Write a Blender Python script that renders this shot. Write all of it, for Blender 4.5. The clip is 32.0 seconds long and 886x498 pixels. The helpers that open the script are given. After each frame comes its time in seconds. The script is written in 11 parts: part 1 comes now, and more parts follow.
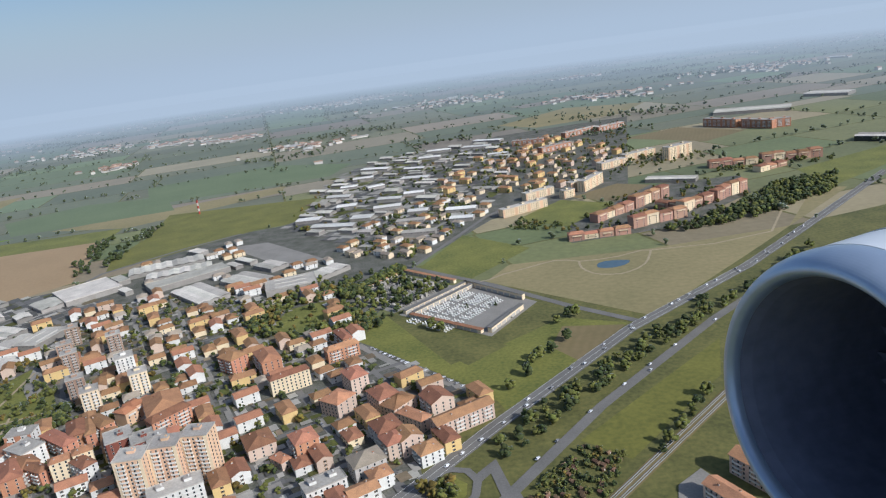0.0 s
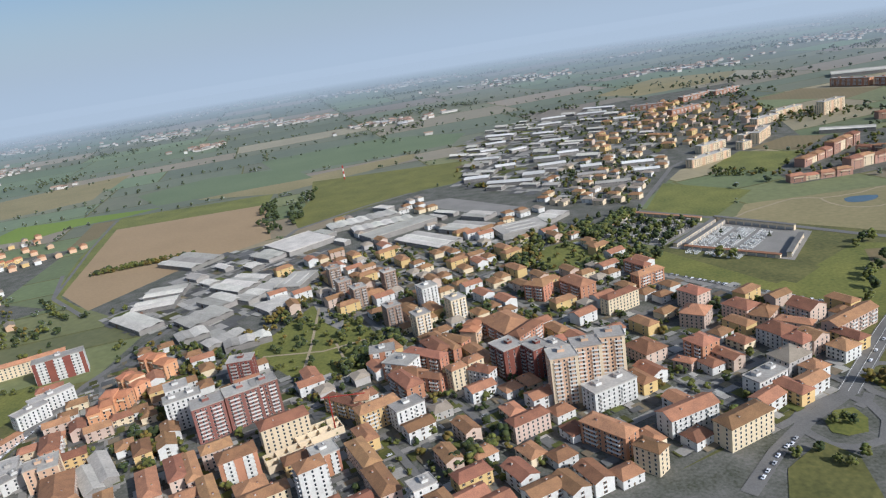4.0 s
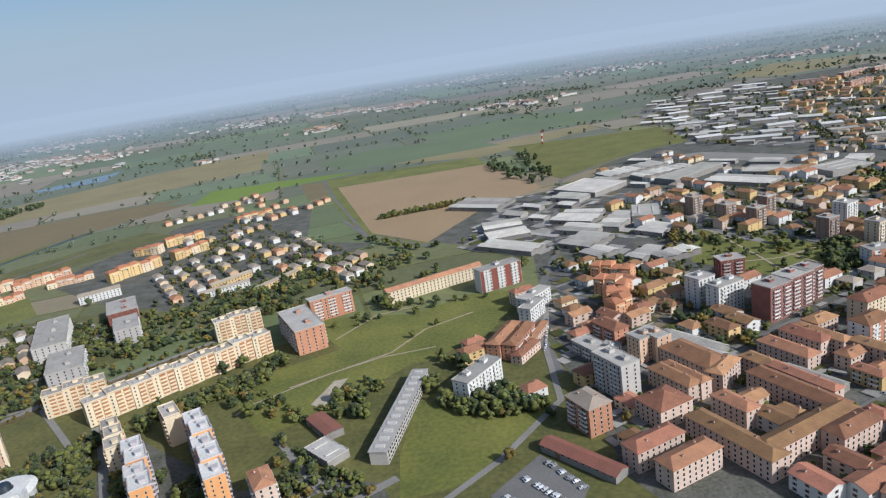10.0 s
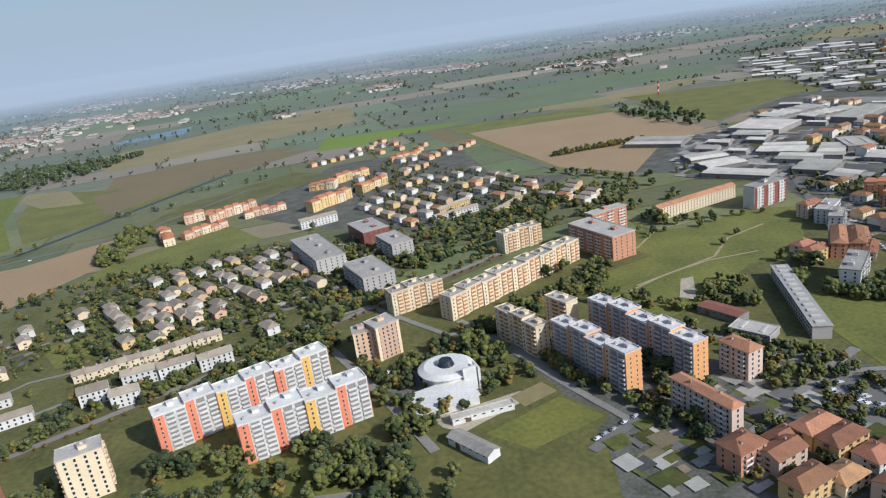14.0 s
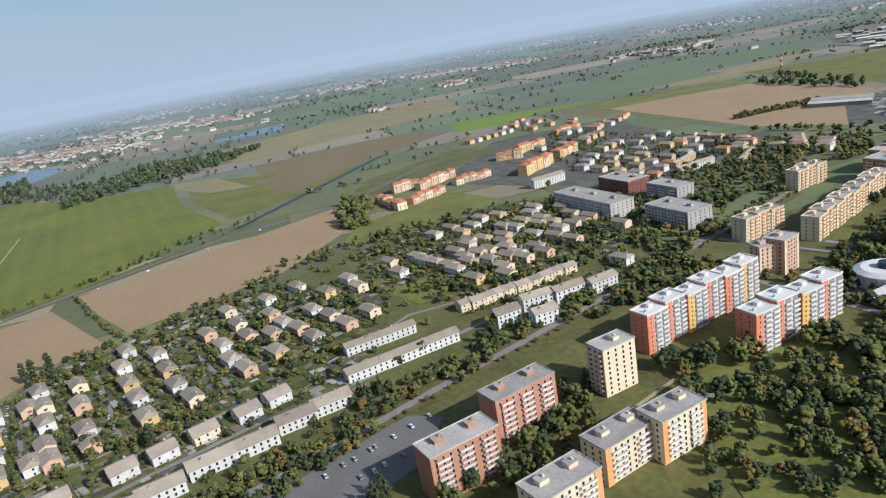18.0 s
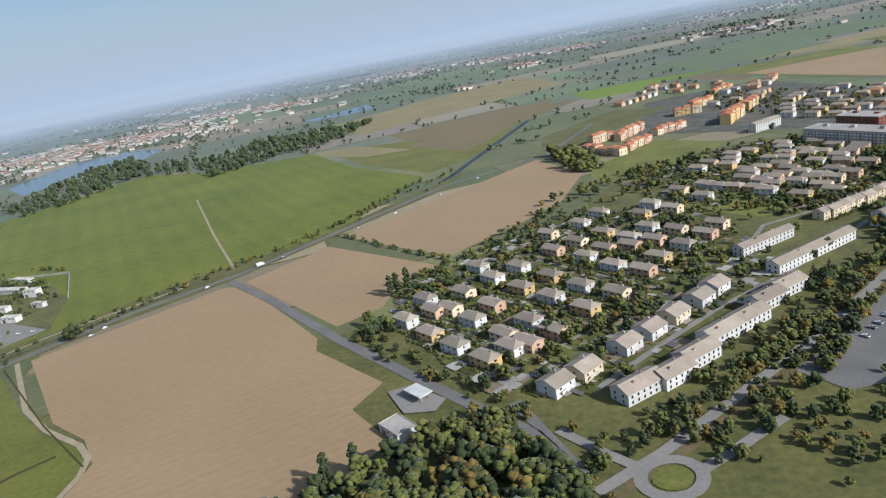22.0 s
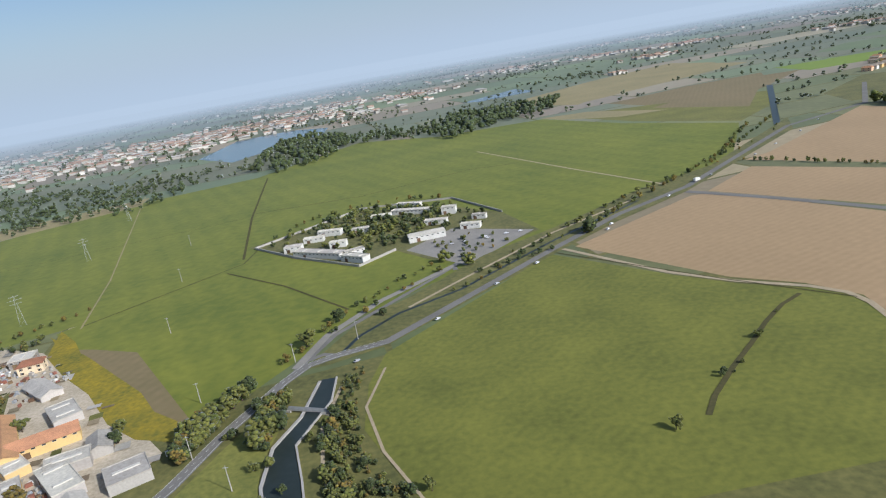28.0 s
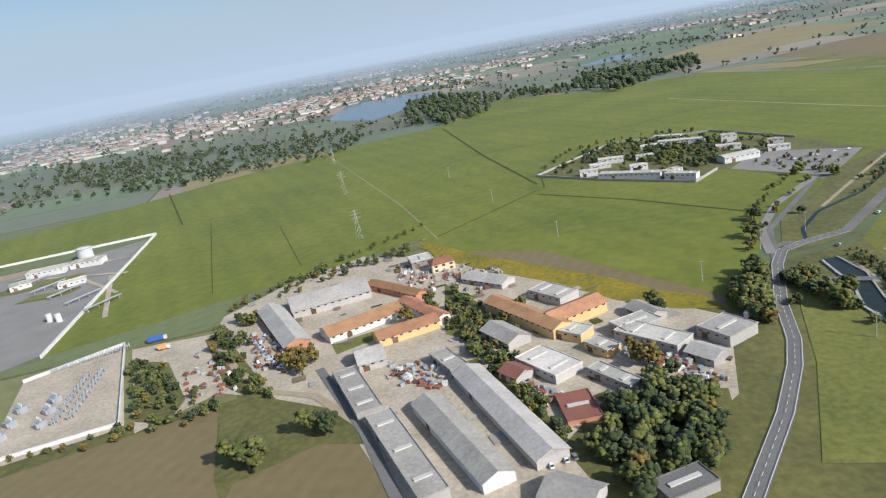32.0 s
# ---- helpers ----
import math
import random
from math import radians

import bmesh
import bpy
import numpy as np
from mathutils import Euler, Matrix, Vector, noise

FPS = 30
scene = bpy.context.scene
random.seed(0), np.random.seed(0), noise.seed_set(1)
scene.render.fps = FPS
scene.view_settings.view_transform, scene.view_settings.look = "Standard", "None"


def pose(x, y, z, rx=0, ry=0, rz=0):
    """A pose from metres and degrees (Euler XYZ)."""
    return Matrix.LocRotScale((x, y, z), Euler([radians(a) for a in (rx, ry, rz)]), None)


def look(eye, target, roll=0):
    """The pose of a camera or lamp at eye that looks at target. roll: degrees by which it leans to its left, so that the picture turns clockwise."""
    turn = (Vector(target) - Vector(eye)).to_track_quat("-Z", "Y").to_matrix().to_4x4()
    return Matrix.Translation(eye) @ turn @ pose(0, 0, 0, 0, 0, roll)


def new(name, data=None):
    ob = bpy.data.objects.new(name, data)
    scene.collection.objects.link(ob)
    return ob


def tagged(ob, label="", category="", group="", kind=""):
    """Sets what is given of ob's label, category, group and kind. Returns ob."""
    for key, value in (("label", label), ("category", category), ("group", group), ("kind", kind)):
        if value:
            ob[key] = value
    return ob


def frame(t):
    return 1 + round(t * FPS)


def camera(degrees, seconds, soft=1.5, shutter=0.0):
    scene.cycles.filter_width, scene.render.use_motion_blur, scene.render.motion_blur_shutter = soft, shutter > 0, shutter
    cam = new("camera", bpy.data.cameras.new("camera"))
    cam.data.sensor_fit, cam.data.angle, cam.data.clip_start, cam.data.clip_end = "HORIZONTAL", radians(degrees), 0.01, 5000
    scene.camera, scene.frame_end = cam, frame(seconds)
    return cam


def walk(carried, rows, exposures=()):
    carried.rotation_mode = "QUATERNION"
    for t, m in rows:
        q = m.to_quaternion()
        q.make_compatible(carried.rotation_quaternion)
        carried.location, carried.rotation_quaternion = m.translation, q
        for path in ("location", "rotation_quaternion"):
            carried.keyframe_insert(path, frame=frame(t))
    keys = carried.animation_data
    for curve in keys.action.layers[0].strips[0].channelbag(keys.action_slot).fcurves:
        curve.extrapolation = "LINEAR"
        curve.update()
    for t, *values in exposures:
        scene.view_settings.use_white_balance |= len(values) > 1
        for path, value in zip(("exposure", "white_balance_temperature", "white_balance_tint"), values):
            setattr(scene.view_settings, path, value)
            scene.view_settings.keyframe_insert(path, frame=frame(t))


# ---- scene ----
cam = camera(65.4, 32.0, soft=1.2)
# seconds, place in metres, yaw, pitch and roll in degrees
ROWS = [
    (0, -1.23, 5.18, 143.68, 3.21, -16.18, -7.84),
    (0.5, -20.22, 2.89, 142.67, 3.34, -15.94, -8.04),
    (1, -39.21, 0.60, 141.65, 3.44, -16.11, -8.16),
    (1.5, -58.20, -1.70, 140.63, 3.75, -16.55, -8.33),
    (2, -77.20, -3.99, 139.61, 3.81, -16.69, -8.31),
    (2.5, -96.19, -6.28, 138.59, 4.00, -16.72, -8.43),
    (3, -115.18, -8.57, 137.58, 4.05, -16.76, -8.53),
    (3.5, -134.17, -10.86, 136.56, 4.24, -16.89, -8.85),
    (5.5, -210.13, -20.03, 132.51, 4.51, -16.20, -9.31),
    (6, -229.12, -22.32, 131.50, 4.47, -16.14, -9.59),
    (6.5, -248.11, -24.61, 130.49, 4.67, -16.10, -9.71),
    (7, -267.10, -26.90, 129.49, 4.69, -16.28, -9.65),
    (7.5, -286.09, -29.19, 128.48, 4.90, -16.92, -9.93),
    (8, -305.08, -31.48, 127.48, 4.81, -17.16, -9.76),
    (8.5, -324.06, -33.77, 126.47, 4.77, -16.98, -9.62),
    (9, -343.05, -36.06, 125.47, 4.71, -15.96, -9.42),
    (9.5, -362.04, -38.35, 124.48, 4.69, -15.52, -9.13),
    (10, -381.02, -40.64, 123.48, 4.44, -16.17, -8.64),
    (10.5, -400.01, -42.93, 122.49, 4.50, -16.50, -8.79),
    (11, -418.99, -45.22, 121.49, 4.41, -16.71, -8.98),
    (11.5, -437.98, -47.50, 120.51, 4.46, -17.33, -9.19),
    (12, -456.96, -49.79, 119.52, 4.32, -17.76, -9.02),
    (12.5, -475.94, -52.08, 118.54, 4.31, -17.22, -9.19),
    (13, -494.92, -54.37, 117.56, 4.17, -17.17, -8.84),
    (13.5, -513.90, -56.65, 116.58, 3.89, -18.64, -8.26),
    (15.5, -589.81, -65.79, 112.72, 2.96, -16.31, -7.82),
    (16, -608.78, -68.08, 111.76, 3.18, -16.47, -8.28),
    (16.5, -627.76, -70.36, 110.81, 3.45, -17.07, -9.01),
    (17, -646.73, -72.64, 109.86, 3.34, -17.41, -9.24),
    (17.5, -665.69, -74.93, 108.92, 3.72, -17.46, -9.76),
    (18, -684.66, -77.21, 107.99, 3.64, -17.48, -9.87),
    (18.5, -703.63, -79.49, 107.06, 3.72, -17.59, -10.11),
    (19, -722.59, -81.77, 106.13, 3.67, -17.63, -10.05),
    (19.5, -741.55, -84.05, 105.22, 3.71, -17.78, -10.32),
    (20, -760.50, -86.33, 104.31, 3.53, -17.77, -10.32),
    (20.5, -779.46, -88.61, 103.40, 3.51, -17.27, -10.48),
    (21, -798.41, -90.88, 102.51, 3.36, -17.25, -10.50),
    (21.5, -817.36, -93.16, 101.62, 3.60, -17.56, -10.65),
    (22, -836.30, -95.43, 100.74, 3.50, -17.49, -10.49),
    (22.5, -855.25, -97.71, 99.87, 3.57, -17.00, -10.46),
    (23, -874.19, -99.98, 99.01, 3.47, -16.83, -10.33),
    (23.5, -893.12, -102.25, 98.16, 3.66, -16.87, -10.53),
    (24, -912.05, -104.52, 97.32, 3.75, -17.21, -10.52),
    (24.5, -930.98, -106.79, 96.49, 3.89, -17.13, -10.73),
    (25, -949.90, -109.06, 95.67, 3.91, -16.97, -10.72),
    (25.5, -968.82, -111.33, 94.86, 4.03, -16.86, -10.66),
    (27.5, -1044.45, -120.39, 91.75, 4.56, -16.33, -9.94),
    (28, -1063.34, -122.65, 91.00, 4.73, -16.13, -9.95),
    (28.5, -1082.23, -124.91, 90.27, 5.47, -15.85, -10.42),
    (29, -1101.11, -127.17, 89.56, 5.81, -15.68, -10.78),
    (29.5, -1119.99, -129.42, 88.86, 6.36, -16.23, -11.32),
    (30, -1138.86, -131.68, 88.18, 6.60, -16.61, -11.19),
    (30.5, -1157.72, -133.93, 87.51, 6.93, -16.25, -11.02),
    (31, -1176.57, -136.18, 86.87, 6.75, -16.16, -10.61),
    (31.5, -1195.42, -138.43, 86.24, 6.65, -16.48, -10.46),
    (32, -1214.26, -140.68, 85.63, 6.52, -17.10, -10.23),
]
walk(cam, [(t, pose(x, y, z, 90 + pitch, 0, yaw) @ pose(0, 0, 0, 0, 0, roll)) for t, x, y, z, yaw, pitch, roll in ROWS], [(0, -0.10, 5680, 10), (12, -0.13, 5660, 10), (20, -0.02, 5680, 10), (26, 0.02, 5720, 10), (32, 0.12, 5800, 10)])

# ---- world, sun and exposure ----
SUN_TO = Vector((0.82, -0.58, 0.66)).normalized()
world = bpy.data.worlds.new("world")
scene.world = world
world.use_nodes = True
wn, wl = world.node_tree.nodes, world.node_tree.links
wbg = wn["Background"]
sky = wn.new("ShaderNodeTexSky")
sky.sky_type, sky.sun_disc = "NISHITA", False
sky.sun_elevation = math.asin(SUN_TO.z)
sky.sun_rotation = math.atan2(SUN_TO.x, SUN_TO.y)
sky.altitude, sky.air_density, sky.dust_density, sky.ozone_density = 120, 1.0, 2.2, 2.0
coord, sep = wn.new("ShaderNodeTexCoord"), wn.new("ShaderNodeSeparateXYZ")
ramp, mix = wn.new("ShaderNodeMapRange"), wn.new("ShaderNodeMix")
mix.data_type = "RGBA"
wl.new(coord.outputs["Generated"], sep.inputs[0])
wl.new(sep.outputs["Z"], ramp.inputs["Value"])
ramp.interpolation_type = "SMOOTHSTEP"
ramp.inputs["From Min"].default_value, ramp.inputs["From Max"].default_value = -0.01, 0.16
ramp.inputs["To Min"].default_value, ramp.inputs["To Max"].default_value = 0.96, 0.10
wl.new(ramp.outputs["Result"], mix.inputs["Factor"])
wl.new(sky.outputs["Color"], mix.inputs["A"])
mix.inputs["B"].default_value = (5.0, 5.8, 6.6, 1)
wl.new(mix.outputs["Result"], wbg.inputs["Color"])
wbg.inputs["Strength"].default_value = 0.10
sun = new("sun", bpy.data.lights.new("sun", "SUN"))
sun.data.energy, sun.data.angle, sun.data.color = 4.3, radians(0.6), (1.0, 0.945, 0.85)
sun.matrix_world = look((0, 0, 900), Vector((0, 0, 900)) - SUN_TO)

# ---- materials ----
MATS = {}


def mat(name, a, b=None, scale=0.5, fine=6.0, rough=0.9, bump=0.0, vary=0.0, island=0.0, sheen=0.0, spec=0.3, metal=0.0, lines=0.0, line_turn=0.0, line_scale=0.6):
    """A surface of two colours mixed by coarse and fine noise, varied by object or by island."""
    if name in MATS:
        return MATS[name]
    m = bpy.data.materials.new(name)
    m.use_nodes = True
    n, l = m.node_tree.nodes, m.node_tree.links
    bsdf = n["Principled BSDF"]
    b = b or [c * 0.7 for c in a]
    geo = n.new("ShaderNodeNewGeometry")
    big, small = n.new("ShaderNodeTexNoise"), n.new("ShaderNodeTexNoise")
    for node, s, d in ((big, scale, 4), (small, fine, 3)):
        node.inputs["Scale"].default_value, node.inputs["Detail"].default_value = s, d
        l.new(geo.outputs["Position"], node.inputs["Vector"])
    add = n.new("ShaderNodeMath")
    add.operation = "MULTIPLY_ADD"
    add.inputs[1].default_value = 0.55
    l.new(small.outputs["Fac"], add.inputs[0])
    half = n.new("ShaderNodeMath")
    half.operation = "MULTIPLY"
    half.inputs[1].default_value = 0.55
    l.new(big.outputs["Fac"], half.inputs[0])
    l.new(half.outputs[0], add.inputs[2])
    fac = add.outputs[0]
    if lines:
        turn = n.new("ShaderNodeMapping")
        turn.inputs["Rotation"].default_value = (0, 0, radians(line_turn))
        l.new(geo.outputs["Position"], turn.inputs["Vector"])
        wave = n.new("ShaderNodeTexWave")
        wave.inputs["Scale"].default_value, wave.inputs["Distortion"].default_value = line_scale, 1.5
        wave.inputs["Detail"].default_value, wave.inputs["Detail Scale"].default_value = 2, 0.3
        l.new(turn.outputs[0], wave.inputs["Vector"])
        more = n.new("ShaderNodeMath")
        more.operation = "MULTIPLY_ADD"
        more.inputs[1].default_value = lines
        l.new(wave.outputs["Fac"], more.inputs[0])
        l.new(fac, more.inputs[2])
        fac = more.outputs[0]
    span = n.new("ShaderNodeMapRange")
    span.inputs["From Min"].default_value, span.inputs["From Max"].default_value = 0.36, 0.74 + lines
    l.new(fac, span.inputs["Value"])
    mixc = n.new("ShaderNodeMix")
    mixc.data_type = "RGBA"
    mixc.inputs["A"].default_value, mixc.inputs["B"].default_value = (*b, 1), (*a, 1)
    l.new(span.outputs["Result"], mixc.inputs["Factor"])
    out = mixc.outputs["Result"]
    if vary or island:
        hsv = n.new("ShaderNodeHueSaturation")
        l.new(out, hsv.inputs["Color"])
        src = n.new("ShaderNodeObjectInfo").outputs["Random"] if vary else geo.outputs["Random Per Island"]
        amount = vary or island
        val = n.new("ShaderNodeMapRange")
        val.inputs["To Min"].default_value, val.inputs["To Max"].default_value = 1 - amount, 1 + amount
        l.new(src, val.inputs["Value"])
        l.new(val.outputs["Result"], hsv.inputs["Value"])
        white = n.new("ShaderNodeTexWhiteNoise")
        white.noise_dimensions = "1D"
        l.new(src, white.inputs["W"])
        hue = n.new("ShaderNodeMapRange")
        hue.inputs["To Min"].default_value, hue.inputs["To Max"].default_value = 0.5 - amount * 0.035, 0.5 + amount * 0.05
        l.new(white.outputs["Value"], hue.inputs["Value"])
        l.new(hue.outputs["Result"], hsv.inputs["Hue"])
        out = hsv.outputs["Color"]
    l.new(out, bsdf.inputs["Base Color"])
    bsdf.inputs["Roughness"].default_value, bsdf.inputs["Metallic"].default_value = rough, metal
    bsdf.inputs["Specular IOR Level"].default_value = spec
    if sheen:
        bsdf.inputs["Sheen Weight"].default_value, bsdf.inputs["Sheen Roughness"].default_value = sheen, 0.35
        # Pale blue tint, so that sheen at grazing angles imitates haze.
        bsdf.inputs["Sheen Tint"].default_value = (0.85, 0.93, 1.0, 1)
    if bump:
        bm = n.new("ShaderNodeBump")
        bm.inputs["Strength"].default_value, bm.inputs["Distance"].default_value = bump, 0.3
        l.new(fac, bm.inputs["Height"])
        l.new(bm.outputs[0], bsdf.inputs["Normal"])
    MATS[name] = m
    return m


# Sheen weight of the ground, a painted stand-in for haze at low angles.
HAZE_SHEEN = 0.07
GRASS = mat("grass", (0.19, 0.172, 0.052), (0.074, 0.08, 0.024), 0.05, 0.5, sheen=HAZE_SHEEN, bump=0.2)
LAWN = mat("lawn", (0.235, 0.225, 0.05), (0.10, 0.115, 0.026), 0.045, 0.6, sheen=HAZE_SHEEN, bump=0.2)
MEADOW = mat("meadow", (0.205, 0.212, 0.026), (0.102, 0.128, 0.015), 0.018, 0.22, sheen=HAZE_SHEEN, lines=0.07, line_turn=-28, line_scale=0.02)
OLIVE = mat("olive_crop", (0.215, 0.20, 0.042), (0.11, 0.112, 0.024), 0.045, 0.45, sheen=HAZE_SHEEN, lines=0.025, line_turn=35, line_scale=0.10)
SOIL = mat("ploughed_soil", (0.41, 0.28, 0.15), (0.315, 0.216, 0.113), 0.02, 0.35, sheen=HAZE_SHEEN, lines=0.12, line_turn=62, line_scale=0.09)
CROP = mat("green_crop", (0.20, 0.20, 0.034), (0.105, 0.115, 0.020), 0.05, 0.5, sheen=HAZE_SHEEN, lines=0.035, line_turn=35, line_scale=0.10)
BROWN = mat("brown_field", (0.235, 0.175, 0.085), (0.17, 0.135, 0.06), 0.02, 0.3, sheen=HAZE_SHEEN, lines=0.1, line_turn=20, line_scale=0.07)
DRY = mat("dry_grass", (0.33, 0.265, 0.13), (0.22, 0.19, 0.085), 0.018, 0.3, sheen=HAZE_SHEEN, bump=0.1)
DARKFIELD = mat("dark_meadow", (0.155, 0.19, 0.08), (0.11, 0.145, 0.055), 0.015, 0.3, sheen=0.15)
BRIGHT = mat("young_crop", (0.20, 0.27, 0.035), (0.15, 0.21, 0.03), 0.01, 0.3, sheen=HAZE_SHEEN)
# Far fields: greyer colours and stronger pale sheen paint in the haze.
FAR_CROPS = [mat("far_pasture", (0.175, 0.17, 0.085), (0.125, 0.125, 0.06), 0.01, 0.1, sheen=0.22, island=0.2),
             mat("far_meadow", (0.145, 0.155, 0.08), (0.10, 0.115, 0.056), 0.01, 0.1, sheen=0.22, island=0.2),
             mat("far_crop", (0.16, 0.20, 0.085), (0.12, 0.15, 0.06), 0.01, 0.1, sheen=0.22, island=0.2),
             mat("far_stubble", (0.30, 0.24, 0.15), (0.23, 0.19, 0.115), 0.01, 0.1, sheen=0.22, island=0.2),
             mat("far_soil", (0.27, 0.21, 0.145), (0.21, 0.165, 0.11), 0.01, 0.1, sheen=0.22, island=0.2)]
NEAR_CROPS = [mat("pasture", (0.20, 0.20, 0.075), (0.125, 0.13, 0.045), 0.015, 0.2, sheen=0.15, island=0.2), mat("rough_meadow", (0.165, 0.19, 0.07), (0.11, 0.13, 0.045), 0.015, 0.2, sheen=0.15, island=0.2), mat("stubble", (0.33, 0.26, 0.15), (0.24, 0.19, 0.105), 0.015, 0.2, sheen=0.15, island=0.2)]
YARD = mat("pale_yard", (0.60, 0.51, 0.385), (0.34, 0.285, 0.20), 0.09, 0.9, bump=0.2)
ASPHALT = mat("asphalt", (0.225, 0.212, 0.192), (0.145, 0.137, 0.125), 0.08, 2.0, rough=0.85)
PALEROAD = mat("pale_asphalt", (0.32, 0.295, 0.26), (0.22, 0.205, 0.18), 0.08, 1.5, rough=0.85)
TRACK = mat("gravel_track", (0.46, 0.37, 0.245), (0.32, 0.26, 0.165), 0.2, 1.5)
TOWNGROUND = mat("town_ground", (0.20, 0.187, 0.165), (0.06, 0.066, 0.04), 0.10, 0.9)
PLOTS = [mat("light_paving", (0.42, 0.39, 0.34), (0.30, 0.28, 0.245), 0.2, 1.5, island=0.3), mat("dark_paving", (0.15, 0.145, 0.135), (0.10, 0.095, 0.09), 0.2, 1.5, island=0.35), mat("garden_green", (0.135, 0.135, 0.034), (0.065, 0.072, 0.02), 0.2, 1.2, island=0.35), mat("garden_soil", (0.27, 0.21, 0.135), (0.17, 0.135, 0.085), 0.2, 1.2, island=0.3)]
WATER = mat("water", (0.10, 0.15, 0.185), (0.075, 0.12, 0.15), 0.03, 0.3, rough=0.18, spec=0.6)
CANAL = mat("canal_water", (0.035, 0.045, 0.042), (0.022, 0.03, 0.028), 0.05, 0.4, rough=0.3, spec=0.15)
DITCH = mat("weedy_ditch", (0.10, 0.085, 0.03), (0.055, 0.055, 0.02), 0.1, 1.0, bump=0.3)
LITTER = mat("leaf_littered_verge", (0.20, 0.145, 0.07), (0.11, 0.10, 0.04), 0.15, 1.2, bump=0.3)
YELLOW = mat("yellow_weeds", (0.36, 0.26, 0.02), (0.13, 0.13, 0.025), 0.08, 0.6, bump=0.3)
PAINT = mat("road_paint", (0.75, 0.74, 0.70), (0.55, 0.54, 0.5), 1.0, 5.0)
TILE = mat("roof_tiles", (0.47, 0.225, 0.12), (0.26, 0.13, 0.078), 0.3, 3.0, vary=0.38, bump=0.4)
TILEGREY = mat("grey_tiles", (0.42, 0.345, 0.265), (0.28, 0.23, 0.175), 0.25, 3.0, vary=0.25, bump=0.4)
FLATROOF = mat("flat_roof", (0.50, 0.46, 0.405), (0.33, 0.30, 0.265), 0.15, 1.2, vary=0.2)
SHEDROOF = mat("shed_roof", (0.66, 0.61, 0.525), (0.40, 0.365, 0.31), 0.12, 1.2, vary=0.36)
PALEROOF = mat("white_roof_sheet", (0.80, 0.77, 0.71), (0.60, 0.575, 0.53), 0.15, 1.2, vary=0.08)
WHITE = mat("white_render", (0.75, 0.73, 0.685), (0.58, 0.56, 0.52), 0.3, 2.0, vary=0.08)
CREAM = mat("cream_render", (0.80, 0.655, 0.45), (0.68, 0.545, 0.365), 0.2, 2.0, vary=0.10)
OCHRE = mat("ochre_render", (0.70, 0.49, 0.22), (0.58, 0.40, 0.18), 0.2, 2.0, vary=0.12)
PEACH = mat("peach_render", (0.70, 0.46, 0.31), (0.58, 0.38, 0.25), 0.2, 2.0, vary=0.12)
BRICK = mat("red_brick", (0.54, 0.26, 0.155), (0.42, 0.195, 0.115), 0.3, 3.0, vary=0.15)
BROWNBRICK = mat("brown_brick", (0.40, 0.275, 0.20), (0.30, 0.20, 0.145), 0.3, 3.0, vary=0.12)
WINEBRICK = mat("wine_red_brick", (0.31, 0.135, 0.105), (0.22, 0.095, 0.075), 0.3, 3.0, vary=0.1)
PALEHALL = mat("pale_hall_roof", (0.78, 0.76, 0.71), (0.58, 0.55, 0.50), 0.12, 1.2, vary=0.25)
SHEDWALL = mat("shed_wall", (0.33, 0.305, 0.275), (0.22, 0.20, 0.18), 0.2, 2.0, vary=0.25)
DARKBRICK = mat("dark_brick", (0.26, 0.085, 0.06), (0.19, 0.065, 0.05), 0.3, 3.0, vary=0.1)
GREYWALL = mat("grey_render", (0.50, 0.46, 0.42), (0.38, 0.35, 0.32), 0.2, 2.0, vary=0.2)
ORANGE = mat("orange_panel", (0.78, 0.40, 0.16), (0.68, 0.33, 0.13), 0.3, 2.0)
CORAL = mat("coral_panel", (0.78, 0.27, 0.15), (0.68, 0.22, 0.12), 0.3, 2.0)
CONCRETE = mat("concrete", (0.46, 0.43, 0.39), (0.34, 0.32, 0.29), 0.2, 1.5, bump=0.1)
GLASS = mat("window_glass", (0.035, 0.045, 0.055), (0.02, 0.025, 0.03), 1.0, 5.0, rough=0.12, spec=0.6)
FRAME = mat("window_frame", (0.62, 0.58, 0.52), (0.5, 0.47, 0.42), 1.0, 5.0)
SHUTTER = mat("shutter", (0.20, 0.12, 0.07), (0.13, 0.08, 0.05), 1.0, 5.0, vary=0.4)
LEAF = mat("leaves", (0.155, 0.155, 0.034), (0.062, 0.072, 0.018), 0.35, 2.2, island=0.42, sheen=0.15)
LEAFDARK = mat("dark_leaves", (0.072, 0.088, 0.026), (0.027, 0.038, 0.013), 0.35, 2.2, island=0.35, sheen=0.15)
LEAFGOLD = mat("autumn_leaves", (0.205, 0.145, 0.03), (0.095, 0.075, 0.02), 0.35, 2.2, island=0.42, sheen=0.1)
BARK = mat("bark", (0.12, 0.085, 0.055), (0.07, 0.05, 0.035), 1.0, 6.0)
STEEL = mat("galvanised_steel", (0.50, 0.51, 0.52), (0.36, 0.37, 0.38), 1.0, 6.0, rough=0.5, metal=0.4)
CARPAINT = mat("car_paint", (0.55, 0.55, 0.56), (0.5, 0.5, 0.52), 1.0, 3.0, rough=0.3, vary=0.65, spec=0.5)
RUBBER = mat("rubber", (0.03, 0.03, 0.03), (0.02, 0.02, 0.02), 2.0, 8.0)
RED = mat("red_paint", (0.45, 0.06, 0.04), (0.32, 0.045, 0.03), 1.0, 4.0, rough=0.5)
BLUE = mat("blue_paint", (0.07, 0.16, 0.50), (0.05, 0.11, 0.38), 1.0, 4.0, rough=0.4)


